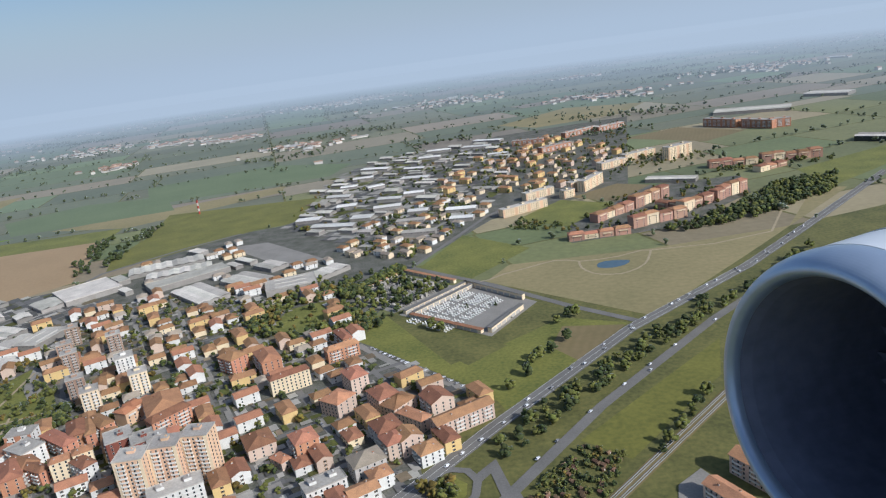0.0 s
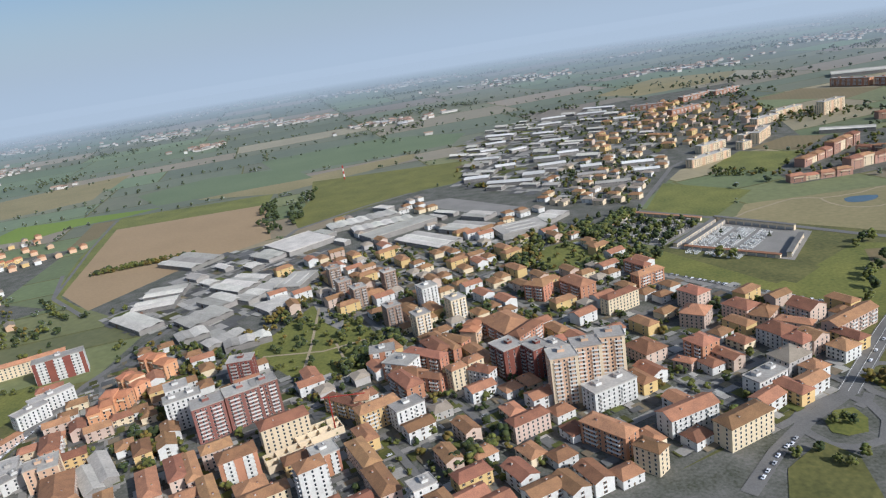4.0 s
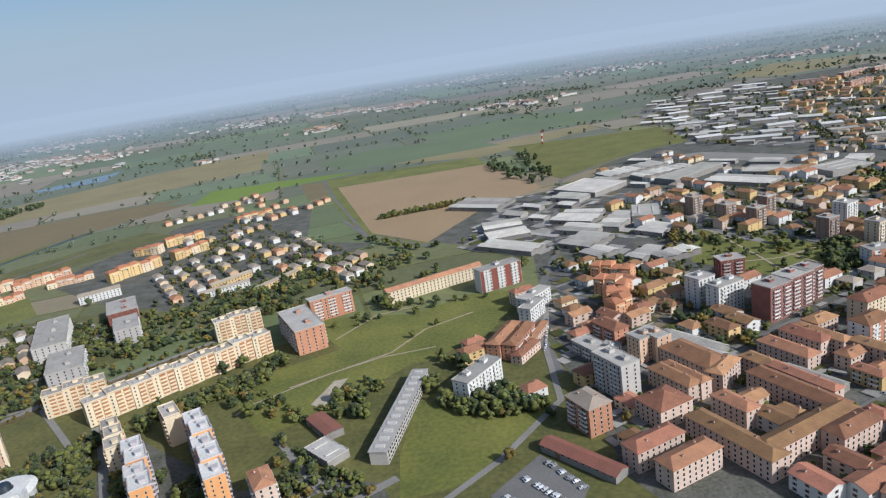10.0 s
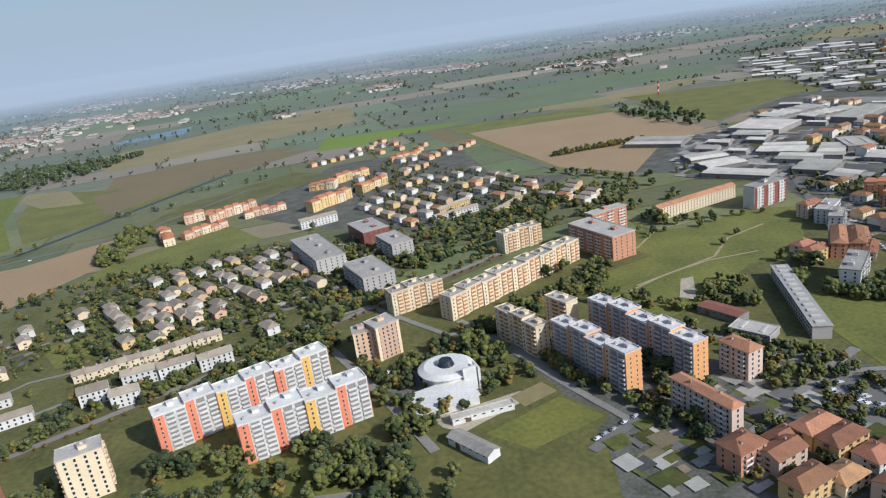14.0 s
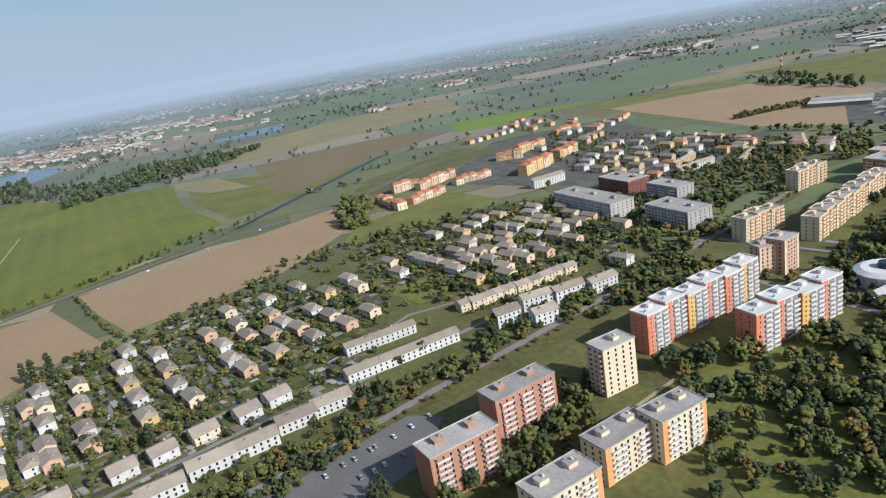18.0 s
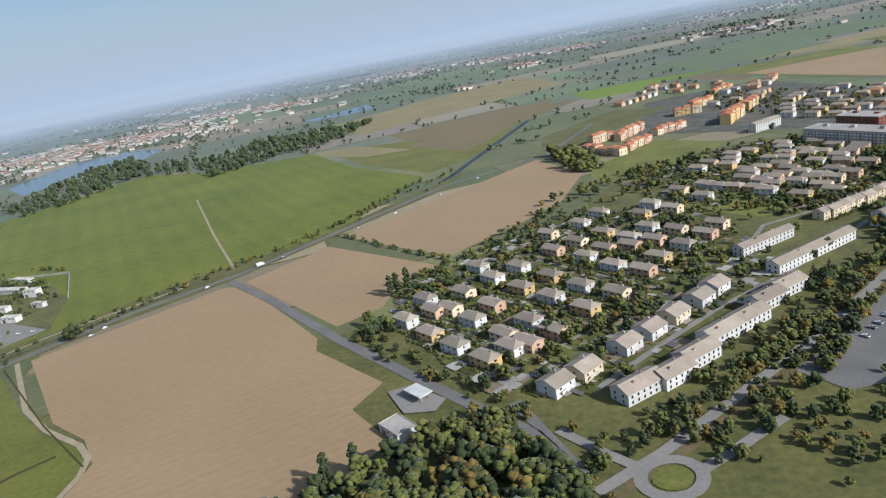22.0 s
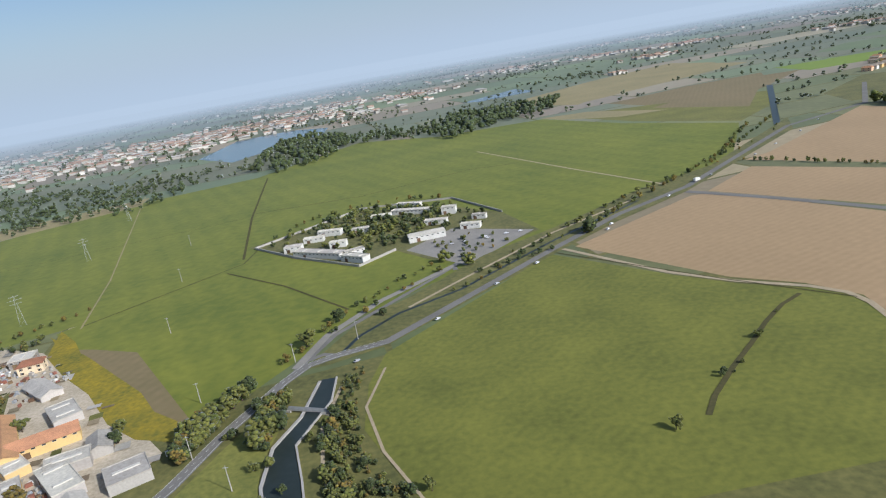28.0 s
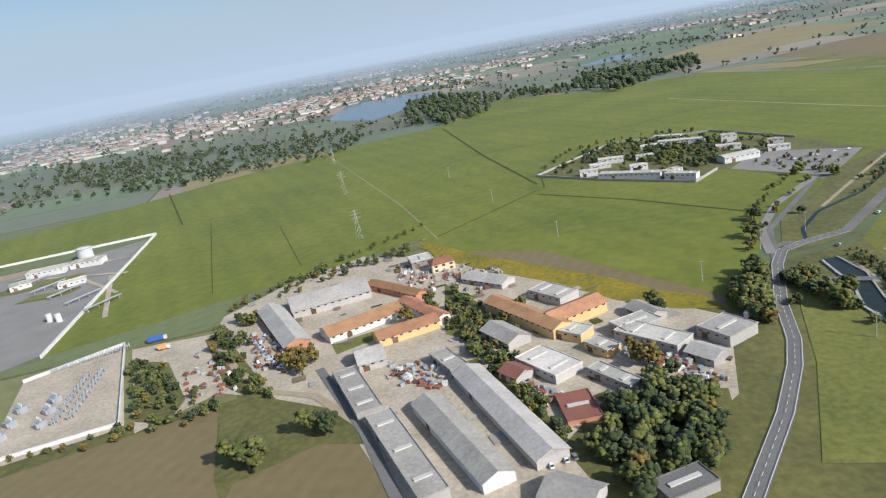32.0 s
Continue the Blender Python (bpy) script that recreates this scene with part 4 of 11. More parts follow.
patch("field", GRASS, [(-1131.0, 76.7), (-1118.4, 110.3), (-1099.4, 132.4), (-1070.1, 171.2), (-1034.4, 199.4), (-983.2, 248.4), (-934.6, 279.6), (-840.1, 397.8), (-856.8, 350.5), (-964.7, 227.7), (-1007.0, 192.3), (-1040.7, 157.9), (-1104.8, 86.6), (-1122.8, 78.0)], label="weedy strip between the two roads")
ribbon("canal", CANAL, 1.5, [(-1121.0, 82.3), (-1115.7, 98.1), (-1103.4, 114.6), (-1080.0, 131.1), (-1039.1, 176.6), (-989.7, 224.6)], "narrow dark canal beside the main road")
ribbon("main_road", ASPHALT, 3.7, [(-1222.5, -105.4), (-1175.4, -28.7), (-1165.2, -12.1), (-1155.7, 6.5), (-1150.8, 19.0), (-1145.4, 40.8), (-1135.7, 68.4), (-1129.9, 79.6), (-1121.0, 84.4), (-1105.2, 89.9), (-1039.4, 165.8), (-1003.7, 204.7), (-960.8, 238.4), (-854.8, 364.2), (-780.0, 406.8), (-724.7, 512.0)], "grey two-lane main road across the fields")
ribbon("side_road", ASPHALT, 2.3, [(-1135.6, 69.3), (-1130.8, 84.7), (-1125.3, 102.4), (-1104.9, 131.0), (-1083.5, 160.9), (-1082.5, 156.2)], "pale service road to the compound")
ribbon("canal_towpath", TRACK, 1.5, [(-1099.8, 119.4), (-1077.8, 144.9), (-1037.1, 190.4), (-988.0, 231.3)], "pale towpath along the main road")
ribbon("junction", ASPHALT, 2.2, [(-1130.9, 83.6), (-1126.2, 86.8), (-1120.7, 84.3)], "short link of the road junction")
ribbon("side_road", ASPHALT, 4.2, [(-964.1, 227.9), (-934.7, 191.6), (-893.4, 134.2), (-864.4, 97.6), (-849.0, 78.5), (-831.1, 56.3), (-821.3, 38.7), (-835.0, 73.5)], "grey side road past the petrol station")
ribbon("track", TRACK, 2, [(-1035.9, 162.8), (-1004.1, 117.1), (-986.4, 99.8), (-968.1, 86.8), (-960.9, 78.3), (-959.0, 69.4), (-960.1, 54.3), (-961.2, 30.3), (-962.6, 1.3)], "pale farm track between fields")
ribbon("track", TRACK, 1.5, [(-968.6, 249.8), (-1008.6, 335.7), (-1069.4, 473.8)], "pale farm track in the meadow")
ribbon("ditch", DRY, 0.9, [(-1249.0, 151.5), (-1274.8, 227.0), (-1394.4, 525.1)], "dry weedy ditch in the meadow")
ribbon("ditch", DITCH, 1.5, [(-1199.5, 228.0), (-1229.7, 341.2), (-1269.5, 519.5)], "weedy ditch in the meadow")
ribbon("ditch", DITCH, 0.8, [(-1249.6, 154.8), (-1196.5, 218.8), (-1196.1, 259.4)], "weedy ditch in the meadow")
ribbon("ditch", DITCH, 0.8, [(-1230.9, 351.8), (-1153.4, 354.0), (-1075.3, 391.6), (-1045.3, 387.0)], "weedy ditch in the meadow")
ribbon("ditch", DITCH, 1, [(-1200.9, 205.2), (-1161.2, 169.4), (-1124.3, 126.8)], "weedy ditch in the meadow")
ribbon("ditch", DITCH, 0.35, [(-1399.7, 261.9), (-1342.3, 120.2)], "weedy ditch in the meadow")
ribbon("ditch", DITCH, 0.35, [(-1427.0, 277.1), (-1234.8, 340.0)], "weedy ditch in the meadow")
ribbon("ditch", DITCH, 0.35, [(-1343.2, 221.9), (-1309.4, 141.2)], "weedy ditch in the meadow")
ribbon("ditch", DITCH, 1, [(-1487.7, 392.7), (-1420.5, 266.7)], "weedy ditch in the meadow")
ribbon("ditch", DITCH, 1.5, [(-973.1, 82.2), (-981.3, 75.9), (-990.1, 65.8), (-999.2, 53.3), (-1007.8, 42.4), (-1017.0, 29.3), (-1021.1, 21.2)], "reddish weedy ditch in the crop field")
ribbon("ditch", DITCH, 0.6, [(-1039.3, 158.9), (-989.0, 102.9), (-960.2, 74.0)], "field edge ditch")
ribbon("track", TRACK, 0.8, [(-1103.2, 70.2), (-1105.9, 46.8), (-1098.2, 23.5), (-1087.0, 3.0)], "worn track at the field's rim")
ribbon("side_road", PALEROAD, 3.2, [(-1133.8, 78.4), (-1128.3, 102.5), (-1112.1, 131.1), (-1080.0, 166.6), (-1054.7, 193.5)], "pale service road to the compound")
ribbon("highway", ASPHALT, 7, [(-40.1, 201.9), (-5.2, 242.6), (67.3, 321.0), (151.7, 389.9), (213.8, 450.2), (337.1, 573.6)], "busy grey dual road along the town's edge")
ribbon("slip_road", ASPHALT, 4.6, [(-5.2, 196.0), (39.1, 251.1), (108.1, 321.5), (166.8, 373.4)], "grey road beside the highway")
ribbon("railway", BROWN, 5, [(27.5, 188.7), (29.7, 191.1), (57.2, 219.2), (88.9, 251.3)], "brown railway bed with two tracks")
ribbon("road", ASPHALT, 4.4, [(-52.2, 463.7), (2.6, 408.2), (42.5, 360.1), (75.4, 326.1)], "road from the town to the highway")
ribbon("road", ASPHALT, 3.6, [(-50.1, 462.9), (6.9, 582.3), (22.5, 601.1)], "road along the green field")
ribbon("footpath", TRACK, 1.5, [(-4.0, 416.1), (1.6, 417.4), (11.2, 425.0), (27.0, 431.8), (37.8, 437.2), (46.2, 440.0), (54.2, 438.0), (61.2, 432.7), (72.8, 431.8), (86.7, 433.4), (95.6, 437.2), (103.5, 440.2), (108.5, 438.1), (124.5, 437.7), (149.0, 436.1), (190.1, 447.4), (226.9, 510.5), (260.0, 535.4)], "pale winding footpath in the dry park")
ribbon("footpath", TRACK, 1.4, [(108.5, 438.1), (106.4, 431.3), (102.8, 421.9), (98.4, 413.2), (92.4, 406.5), (86.3, 402.3), (80.5, 400.3), (75.0, 401.2), (69.4, 403.3), (64.9, 407.6), (62.1, 413.7), (60.5, 420.0), (60.4, 427.0), (61.2, 432.7)], "pale path looping round the pond")
ribbon("car_park_lane", PALEROAD, 4, [(-71.1, 338.4), (-43.7, 303.7), (-11.2, 273.9)], "parking lane beside the green plot")
ribbon("street", ASPHALT, 4, [(-362.6, 197.1), (-366.6, 234.5), (-361.7, 287.2), (-343.1, 355.2), (-336.0, 428.3), (-317.7, 548.0), (-266.3, 601.4), (-223.9, 632.6)], "long town street between workshops")
ribbon("road", ASPHALT, 3.2, [(-500.8, 503.8), (-472.0, 442.4), (-421.8, 392.9)], "road round the ploughed field")
ribbon("road", ASPHALT, 2.6, [(-472.0, 442.4), (-523.3, 591.1), (-558.2, 709.9)], "lane along the ploughed field")
ribbon("street", PALEROAD, 2.4, [(-429.8, 127.9), (-405.3, 126.8), (-387.4, 145.0), (-364.9, 177.0), (-365.7, 223.5), (-358.6, 278.4)], "street past the school")
ribbon("footpath", TRACK, 1.2, [(-471.2, 210.8), (-431.4, 233.6), (-417.6, 255.4), (-395.3, 269.3)], "pale footpath over the lawn")
patch("playground", YARD, [(-458.7, 194.4), (-452.7, 212.4), (-447.2, 213.6), (-453.2, 190.2)], label="pale playground at the lawn")
ribbon("footpath", TRACK, 1, [(-488.2, 192.5), (-483.0, 200.5), (-456.1, 219.7), (-435.1, 229.8), (-411.8, 234.3)], "pale footpath over the lawn")
ribbon("footpath", TRACK, 1.2, [(-460.3, 255.5), (-444.4, 280.1), (-421.6, 287.7)], "pale footpath over the lawn")
ribbon("footpath", TRACK, 1, [(-1115.6, 61.3), (-1116.7, 38.6), (-1112.6, 19.3), (-1105.1, -2.0), (-1102.1, -19.9), (-1101.6, -35.9)], "trodden path along the canal")
ribbon("street", PALEROAD, 3.4, [(-469.9, 100.2), (-459.5, 108.2), (-445.9, 120.3), (-431.0, 132.4), (-419.5, 141.0)], "street beside the car park")
ribbon("street", PALEROAD, 2.6, [(-451.0, 149.4), (-439.1, 136.8), (-428.1, 123.4), (-419.9, 107.2)], "street past the school")
patch("car_park", ASPHALT, [(-439.5, 121.4), (-431.2, 127.7), (-423.5, 105.6), (-428.4, 87.6), (-435.0, 94.2), (-438.5, 102.9)], label="car park with many parked cars")
ribbon("street", ASPHALT, 3.4, [(-510.2, 101.7), (-497.7, 112.2), (-491.1, 117.6), (-483.0, 107.2), (-476.5, 94.5)], "street with parked cars beside the blocks")
patch("park", LAWN, [(-636.3, 106.5), (-623.3, 115.5), (-583.6, 115.0), (-576.2, 93.3), (-584.1, 53.5), (-589.9, 41.0), (-637.0, 51.1), (-635.7, 89.7)], label="park lawn with pale paths and trees")
ribbon("footpath", TRACK, 1.3, [(-649.6, 93.2), (-635.6, 104.5)], "pale footpath in the park")
ribbon("footpath", TRACK, 1.3, [(-637.3, 93.8), (-617.7, 93.3), (-589.5, 93.0), (-573.0, 94.0)], "pale footpath in the park")
ribbon("roundabout", ASPHALT, 3.2, [(-63.3, 189.6), (-57.2, 195.4), (-49.1, 200.4), (-41.9, 200.5), (-37.4, 193.3), (-37.8, 183.1), (-43.8, 173.6), (-53.2, 170.9), (-59.5, 174.0), (-62.8, 181.5)], "asphalt ring road of the roundabout", closed=True)
ribbon("road", ASPHALT, 5, [(-39.5, 202.2), (-59.1, 188.8), (-75.8, 173.6), (-91.1, 155.9)], "road into town from the roundabout")
patch("roundabout_island", LAWN, [(-55.4, 186.5), (-49.6, 192.1), (-43.1, 192.6), (-42.3, 185.6), (-46.0, 178.4), (-52.4, 177.5), (-56.2, 180.3)], label="grass island of the roundabout")
ribbon("roundabout", ASPHALT, 3, [(-32.5, 208.3), (-28.1, 215.7), (-21.5, 218.6), (-15.2, 216.8), (-11.7, 210.7), (-12.7, 202.4), (-17.3, 195.8), (-23.8, 193.9), (-30.0, 196.1), (-32.8, 201.2)], "asphalt ring road of the second roundabout", closed=True)
patch("roundabout_island", LAWN, [(-28.9, 206.9), (-24.8, 211.9), (-19.1, 213.0), (-15.3, 209.2), (-15.7, 203.1), (-19.3, 198.8), (-24.4, 198.1), (-28.6, 201.0)], label="grass island of the second roundabout")
ribbon("slip_road", ASPHALT, 4.4, [(-1.4, 198.4), (-5.9, 218.0), (-12.3, 210.8)], "grey road beside the highway")
ribbon("road", ASPHALT, 3.4, [(-34.1, 199.7), (-38.1, 194.7), (-41.5, 192.6)], "short road between the roundabouts")
ribbon("road", ASPHALT, 3.4, [(-16.3, 197.8), (-10.7, 183.5), (-5.7, 163.4)], "road from the roundabout to the car park")
patch("car_park", ASPHALT, [(-13.6, 194.0), (1.8, 202.8), (8.2, 180.0), (-1.8, 165.2), (-13.1, 164.6)], label="asphalt car park beside the roundabout")
patch("verge", GRASS, [(-76.4, 164.9), (-61.2, 176.7), (-54.6, 167.0), (-58.0, 148.5), (-83.3, 148.0)], label="rough verge beside the roundabout")
patch("allotments", GRASS, [(10.1, 205.5), (28.4, 226.7), (40.3, 215.0), (34.1, 203.7), (25.0, 185.1), (3.0, 188.8)], label="small allotment gardens with sheds and paths")
patch("car_park", PALEROAD, [(52.6, 197.2), (62.2, 204.7), (68.2, 191.7), (64.0, 176.5), (47.0, 179.0)], label="paved yard by the curved building")
ribbon("footpath", TRACK, 1.4, [(-247.0, 265.5), (-249.9, 299.0), (-256.6, 351.5)], "pale path across the town park")
ribbon("footpath", TRACK, 1.4, [(-273.3, 293.5), (-242.0, 291.2), (-219.1, 300.2)], "pale path across the town park")
ribbon("footpath", TRACK, 1.2, [(-237.1, 298.7), (-227.5, 273.7)], "pale path across the town park")
ribbon("avenue_verge", LITTER, 6.5, [(-818.3, 30.7), (-800.7, 42.0), (-738.1, 88.9), (-710.2, 115.3), (-631.1, 178.8), (-523.4, 267.7)], "reddish verge of the tree-lined avenue")
ribbon("avenue", PALEROAD, 3.2, [(-820.8, 31.3), (-802.6, 42.4), (-744.5, 86.1), (-707.2, 118.4), (-629.7, 181.7), (-517.8, 278.1)], "tree-lined avenue along the estate")
ribbon("lane", PALEROAD, 2.2, [(-814.1, 71.7), (-791.9, 90.6), (-765.8, 111.2), (-734.0, 130.9), (-682.3, 170.7)], "estate lane between terraces")
ribbon("lane", PALEROAD, 1.8, [(-832.7, 98.0), (-848.1, 120.6), (-870.0, 155.3)], "estate lane")
ribbon("lane", PALEROAD, 1.8, [(-809.2, 113.4), (-824.4, 136.3), (-845.4, 167.9)], "estate lane")
ribbon("lane", PALEROAD, 1.8, [(-777.4, 134.7), (-799.9, 165.5), (-822.9, 195.9)], "estate lane")
ribbon("lane", PALEROAD, 1.8, [(-742.4, 151.2), (-719.7, 182.8), (-691.6, 191.9)], "estate lane")
ribbon("lane", PALEROAD, 1.8, [(-821.1, 100.4), (-808.1, 109.7)], "estate lane")
ribbon("yard_road", TRACK, 2.4, [(-1256.8, 1.8), (-1273.7, 20.7), (-1288.1, 26.0), (-1304.1, 43.4), (-1321.8, 69.6)], "pale unpaved road to the farm")
ribbon("yard_road", ASPHALT, 2.6, [(-1276.2, 36.5), (-1256.3, -0.6), (-1244.5, -28.2)], "grey lane beside the long roofs")
ribbon("footpath", PALEROAD, 2, [(-642.7, 94.3), (-597.6, 92.3), (-571.4, 93.2)], "pale footpath in the park")
ribbon("lane", PALEROAD, 3.2, [(-508.0, 136.6), (-528.3, 171.0), (-546.3, 195.7)], "lane between the apartment blocks")
ribbon("lane", PALEROAD, 2.6, [(-536.8, 182.1), (-513.4, 140.3), (-497.5, 114.8)], "lane between the apartment blocks")
ribbon("lane", PALEROAD, 2.6, [(-465.2, 170.8), (-447.2, 144.1), (-433.5, 125.4)], "lane between the apartment blocks")
patch("roundabout_island", LAWN, [(-799.9, 31.6), (-800.8, 30.0), (-802.4, 28.8), (-804.2, 28.4), (-806.1, 28.9), (-807.6, 30.0), (-808.5, 31.7), (-808.2, 33.5), (-807.4, 35.2), (-805.8, 36.4), (-803.9, 36.9), (-802.0, 36.4), (-800.5, 35.2), (-799.6, 33.5)], label="grass island of the avenue's roundabout")
ribbon("roundabout", PALEROAD, 3, [(-797.7, 31.1), (-798.7, 29.2), (-800.4, 27.5), (-802.4, 26.6), (-804.7, 26.3), (-806.9, 26.8), (-808.8, 28.0), (-810.1, 29.6), (-810.8, 31.8), (-810.6, 34.0), (-809.7, 36.2), (-808.0, 37.9), (-805.8, 38.9), (-803.3, 39.2), (-801.0, 38.7), (-799.1, 37.4), (-797.9, 35.5), (-797.3, 33.3)], "ring road of the avenue's roundabout", closed=True)
ribbon("road", PALEROAD, 3, [(-825.2, 57.0), (-816.7, 45.7), (-809.7, 37.4)], "road to the avenue's roundabout")
ribbon("road", PALEROAD, 3, [(-797.4, 33.6), (-788.3, 38.8), (-772.4, 48.7)], "road from the avenue's roundabout")
TAKEN.append((-804.0, 32.6, 0, 19, 19))
ribbon("street", PALEROAD, 3.2, [(-612.2, 206.9), (-593.7, 178.4), (-573.8, 145.2), (-560.9, 122.6), (-553.4, 108.6)], "street beside the church with parked cars")
ribbon("street", PALEROAD, 2.6, [(-612.2, 206.9), (-586.3, 221.8), (-550.4, 183.4), (-537.5, 187.1)], "street before the apartment towers")
RAIL_LINE = [(27.5, 188.7), (29.7, 191.1), (57.2, 219.2), (88.9, 251.3)]
MAIN_LINE = [(-1222.5, -105.4), (-1175.4, -28.7), (-1165.2, -12.1), (-1155.7, 6.5), (-1150.8, 19.0), (-1145.4, 40.8), (-1135.7, 68.4), (-1129.9, 79.6), (-1121.0, 84.4), (-1105.2, 89.9)]
HIGHWAY_LINE = [(-40.1, 201.9), (-5.2, 242.6), (67.3, 321.0), (151.7, 389.9), (213.8, 450.2), (337.1, 573.6)]

# ---- kinds of blocks ----
RUST = mat("faded_red_metal", (0.33, 0.13, 0.09), (0.22, 0.10, 0.07), 0.2, 2.0, rough=0.7)
BRIGHTTILE = mat("new_roof_tiles", (0.55, 0.24, 0.125), (0.41, 0.165, 0.09), 0.3, 3.0, vary=0.12, bump=0.4)
PINK = mat("pink_render", (0.66, 0.50, 0.40), (0.54, 0.40, 0.32), 0.2, 2.0, vary=0.12)


def kind_of(wall, label, roof="flat", roof_mat=None, panel=None, balcony=None, end=None, every=2, group="apartment blocks", name="apartment_block"):
    def build(x, y, rot, L, W, n):
        TAKEN.append((x, y, rot, L, W))
        return block(x, y, rot, L, W, n, wall, label, roof, roof_mat, panel, balcony, 0, end, group, name, every)

    return build


peach_tower = kind_of(PEACH, "peach rendered apartment tower with flat roof", panel=CREAM)
cream_slab = kind_of(CREAM, "cream slab block with brown balcony stacks", panel=PEACH, balcony=CREAM, every=2)
cream_balcony = kind_of(CREAM, "cream tower block with white balconies and orange strips", panel=ORANGE, balcony=WHITE)
brick_slab = kind_of(BRICK, "orange brick slab block with flat roof", panel=BRICK, balcony=WHITE)
brick_block = kind_of(BRICK, "red brick block with white balconies, grey flat roof", balcony=WHITE, end=BRICK)
dark_brick_slab = kind_of(DARKBRICK, "dark brick slab block with flat roof")
red_white_block = kind_of(WHITE, "white block with dark red panels and white balconies", panel=DARKBRICK, balcony=WHITE, end=WHITE, every=1)
red_white_flat = kind_of(WHITE, "white block with red panels and balconies", panel=BRICK, balcony=WHITE, every=1)
red_white_tile = kind_of(WHITE, "white and red block with hipped tile roof", "hip", TILE, panel=BRICK, balcony=WHITE, every=1)
cream_row = kind_of(CREAM, "long cream row of flats with tile roof", "gable", TILE, group="rows of flats")
grey_slab = kind_of(GREYWALL, "grey slab block with white balconies", balcony=WHITE)
pink_hip = kind_of(PINK, "pink block with hipped tile roof and balconies", "hip", TILE, balcony=WHITE)
white_row = kind_of(WHITE, "low white row of flats with shallow roof", "gable", TILEGREY, group="rows of flats")
ochre_row = kind_of(OCHRE, "low ochre row of houses", "gable", TILEGREY, group="rows of flats")
terrace = kind_of(WHITE, "white terrace with grey-brown pitched roof", "gable", TILEGREY, group="terraces", name="terrace")
white_terrace = kind_of(WHITE, "long white terrace with pale brown roof", "gable", TILEGREY, group="terraces", name="terrace")
white_tower = kind_of(WHITE, "white apartment tower with balconies and flat roof", balcony=WHITE)
red_tower = kind_of(WINEBRICK, "wine red tower with white balcony columns", balcony=WHITE, end=WINEBRICK)
brown_tower = kind_of(BROWNBRICK, "brown brick apartment tower with flat roof and balconies", balcony=GREYWALL)
cream_tower = kind_of(CREAM, "cream apartment tower with white balconies and flat roof", balcony=WHITE)
dark_tower = kind_of(DARKBRICK, "dark brown apartment tower with balconies", balcony=GREYWALL)
grey_tower = kind_of(GREYWALL, "grey apartment tower with balconies", balcony=WHITE)
brick_tower = kind_of(BRICK, "brick apartment house with grey shallow roof", "hip", TILEGREY, balcony=WHITE)
tall_tower = kind_of(PEACH, "tall peach tower with cream panels, white balconies and roof", panel=CREAM, balcony=WHITE)
tile_block = kind_of(PINK, "pale apartment house with red tile roof", "hip", TILE, group="tile-roofed town houses", name="town_house")
brick_tile = kind_of(BRICK, "brick apartment house with red tile roof", "hip", TILE, balcony=WHITE, group="tile-roofed town houses", name="town_house")
cream_tile = kind_of(CREAM, "cream apartment house with red tile roof", "hip", TILE, group="tile-roofed town houses", name="town_house")
ochre_tile = kind_of(OCHRE, "ochre apartment house with red tile roof", "hip", TILE, balcony=WHITE, group="tile-roofed town houses", name="town_house")
white_tile = kind_of(WHITE, "white apartment house with red tile roof", "hip", TILE, balcony=WHITE, group="tile-roofed town houses", name="town_house")
pink_tile = kind_of(PINK, "pink brick apartment house with tile roof", "gable", TILE, balcony=WHITE, group="tile-roofed town houses", name="town_house")
white_tile_tower = kind_of(WHITE, "white tower with balconies and hipped tile roof", "hip", TILE, balcony=WHITE)
white_balcony_tile = kind_of(WHITE, "white block with balconies and tile roof", "gable", TILE, balcony=WHITE)
white_flat = kind_of(WHITE, "white apartment house with pale flat roof", balcony=WHITE)
grey_roofed = kind_of(GREYWALL, "grey house with broad grey roof", "hip", TILEGREY, group="tile-roofed town houses", name="town_house")

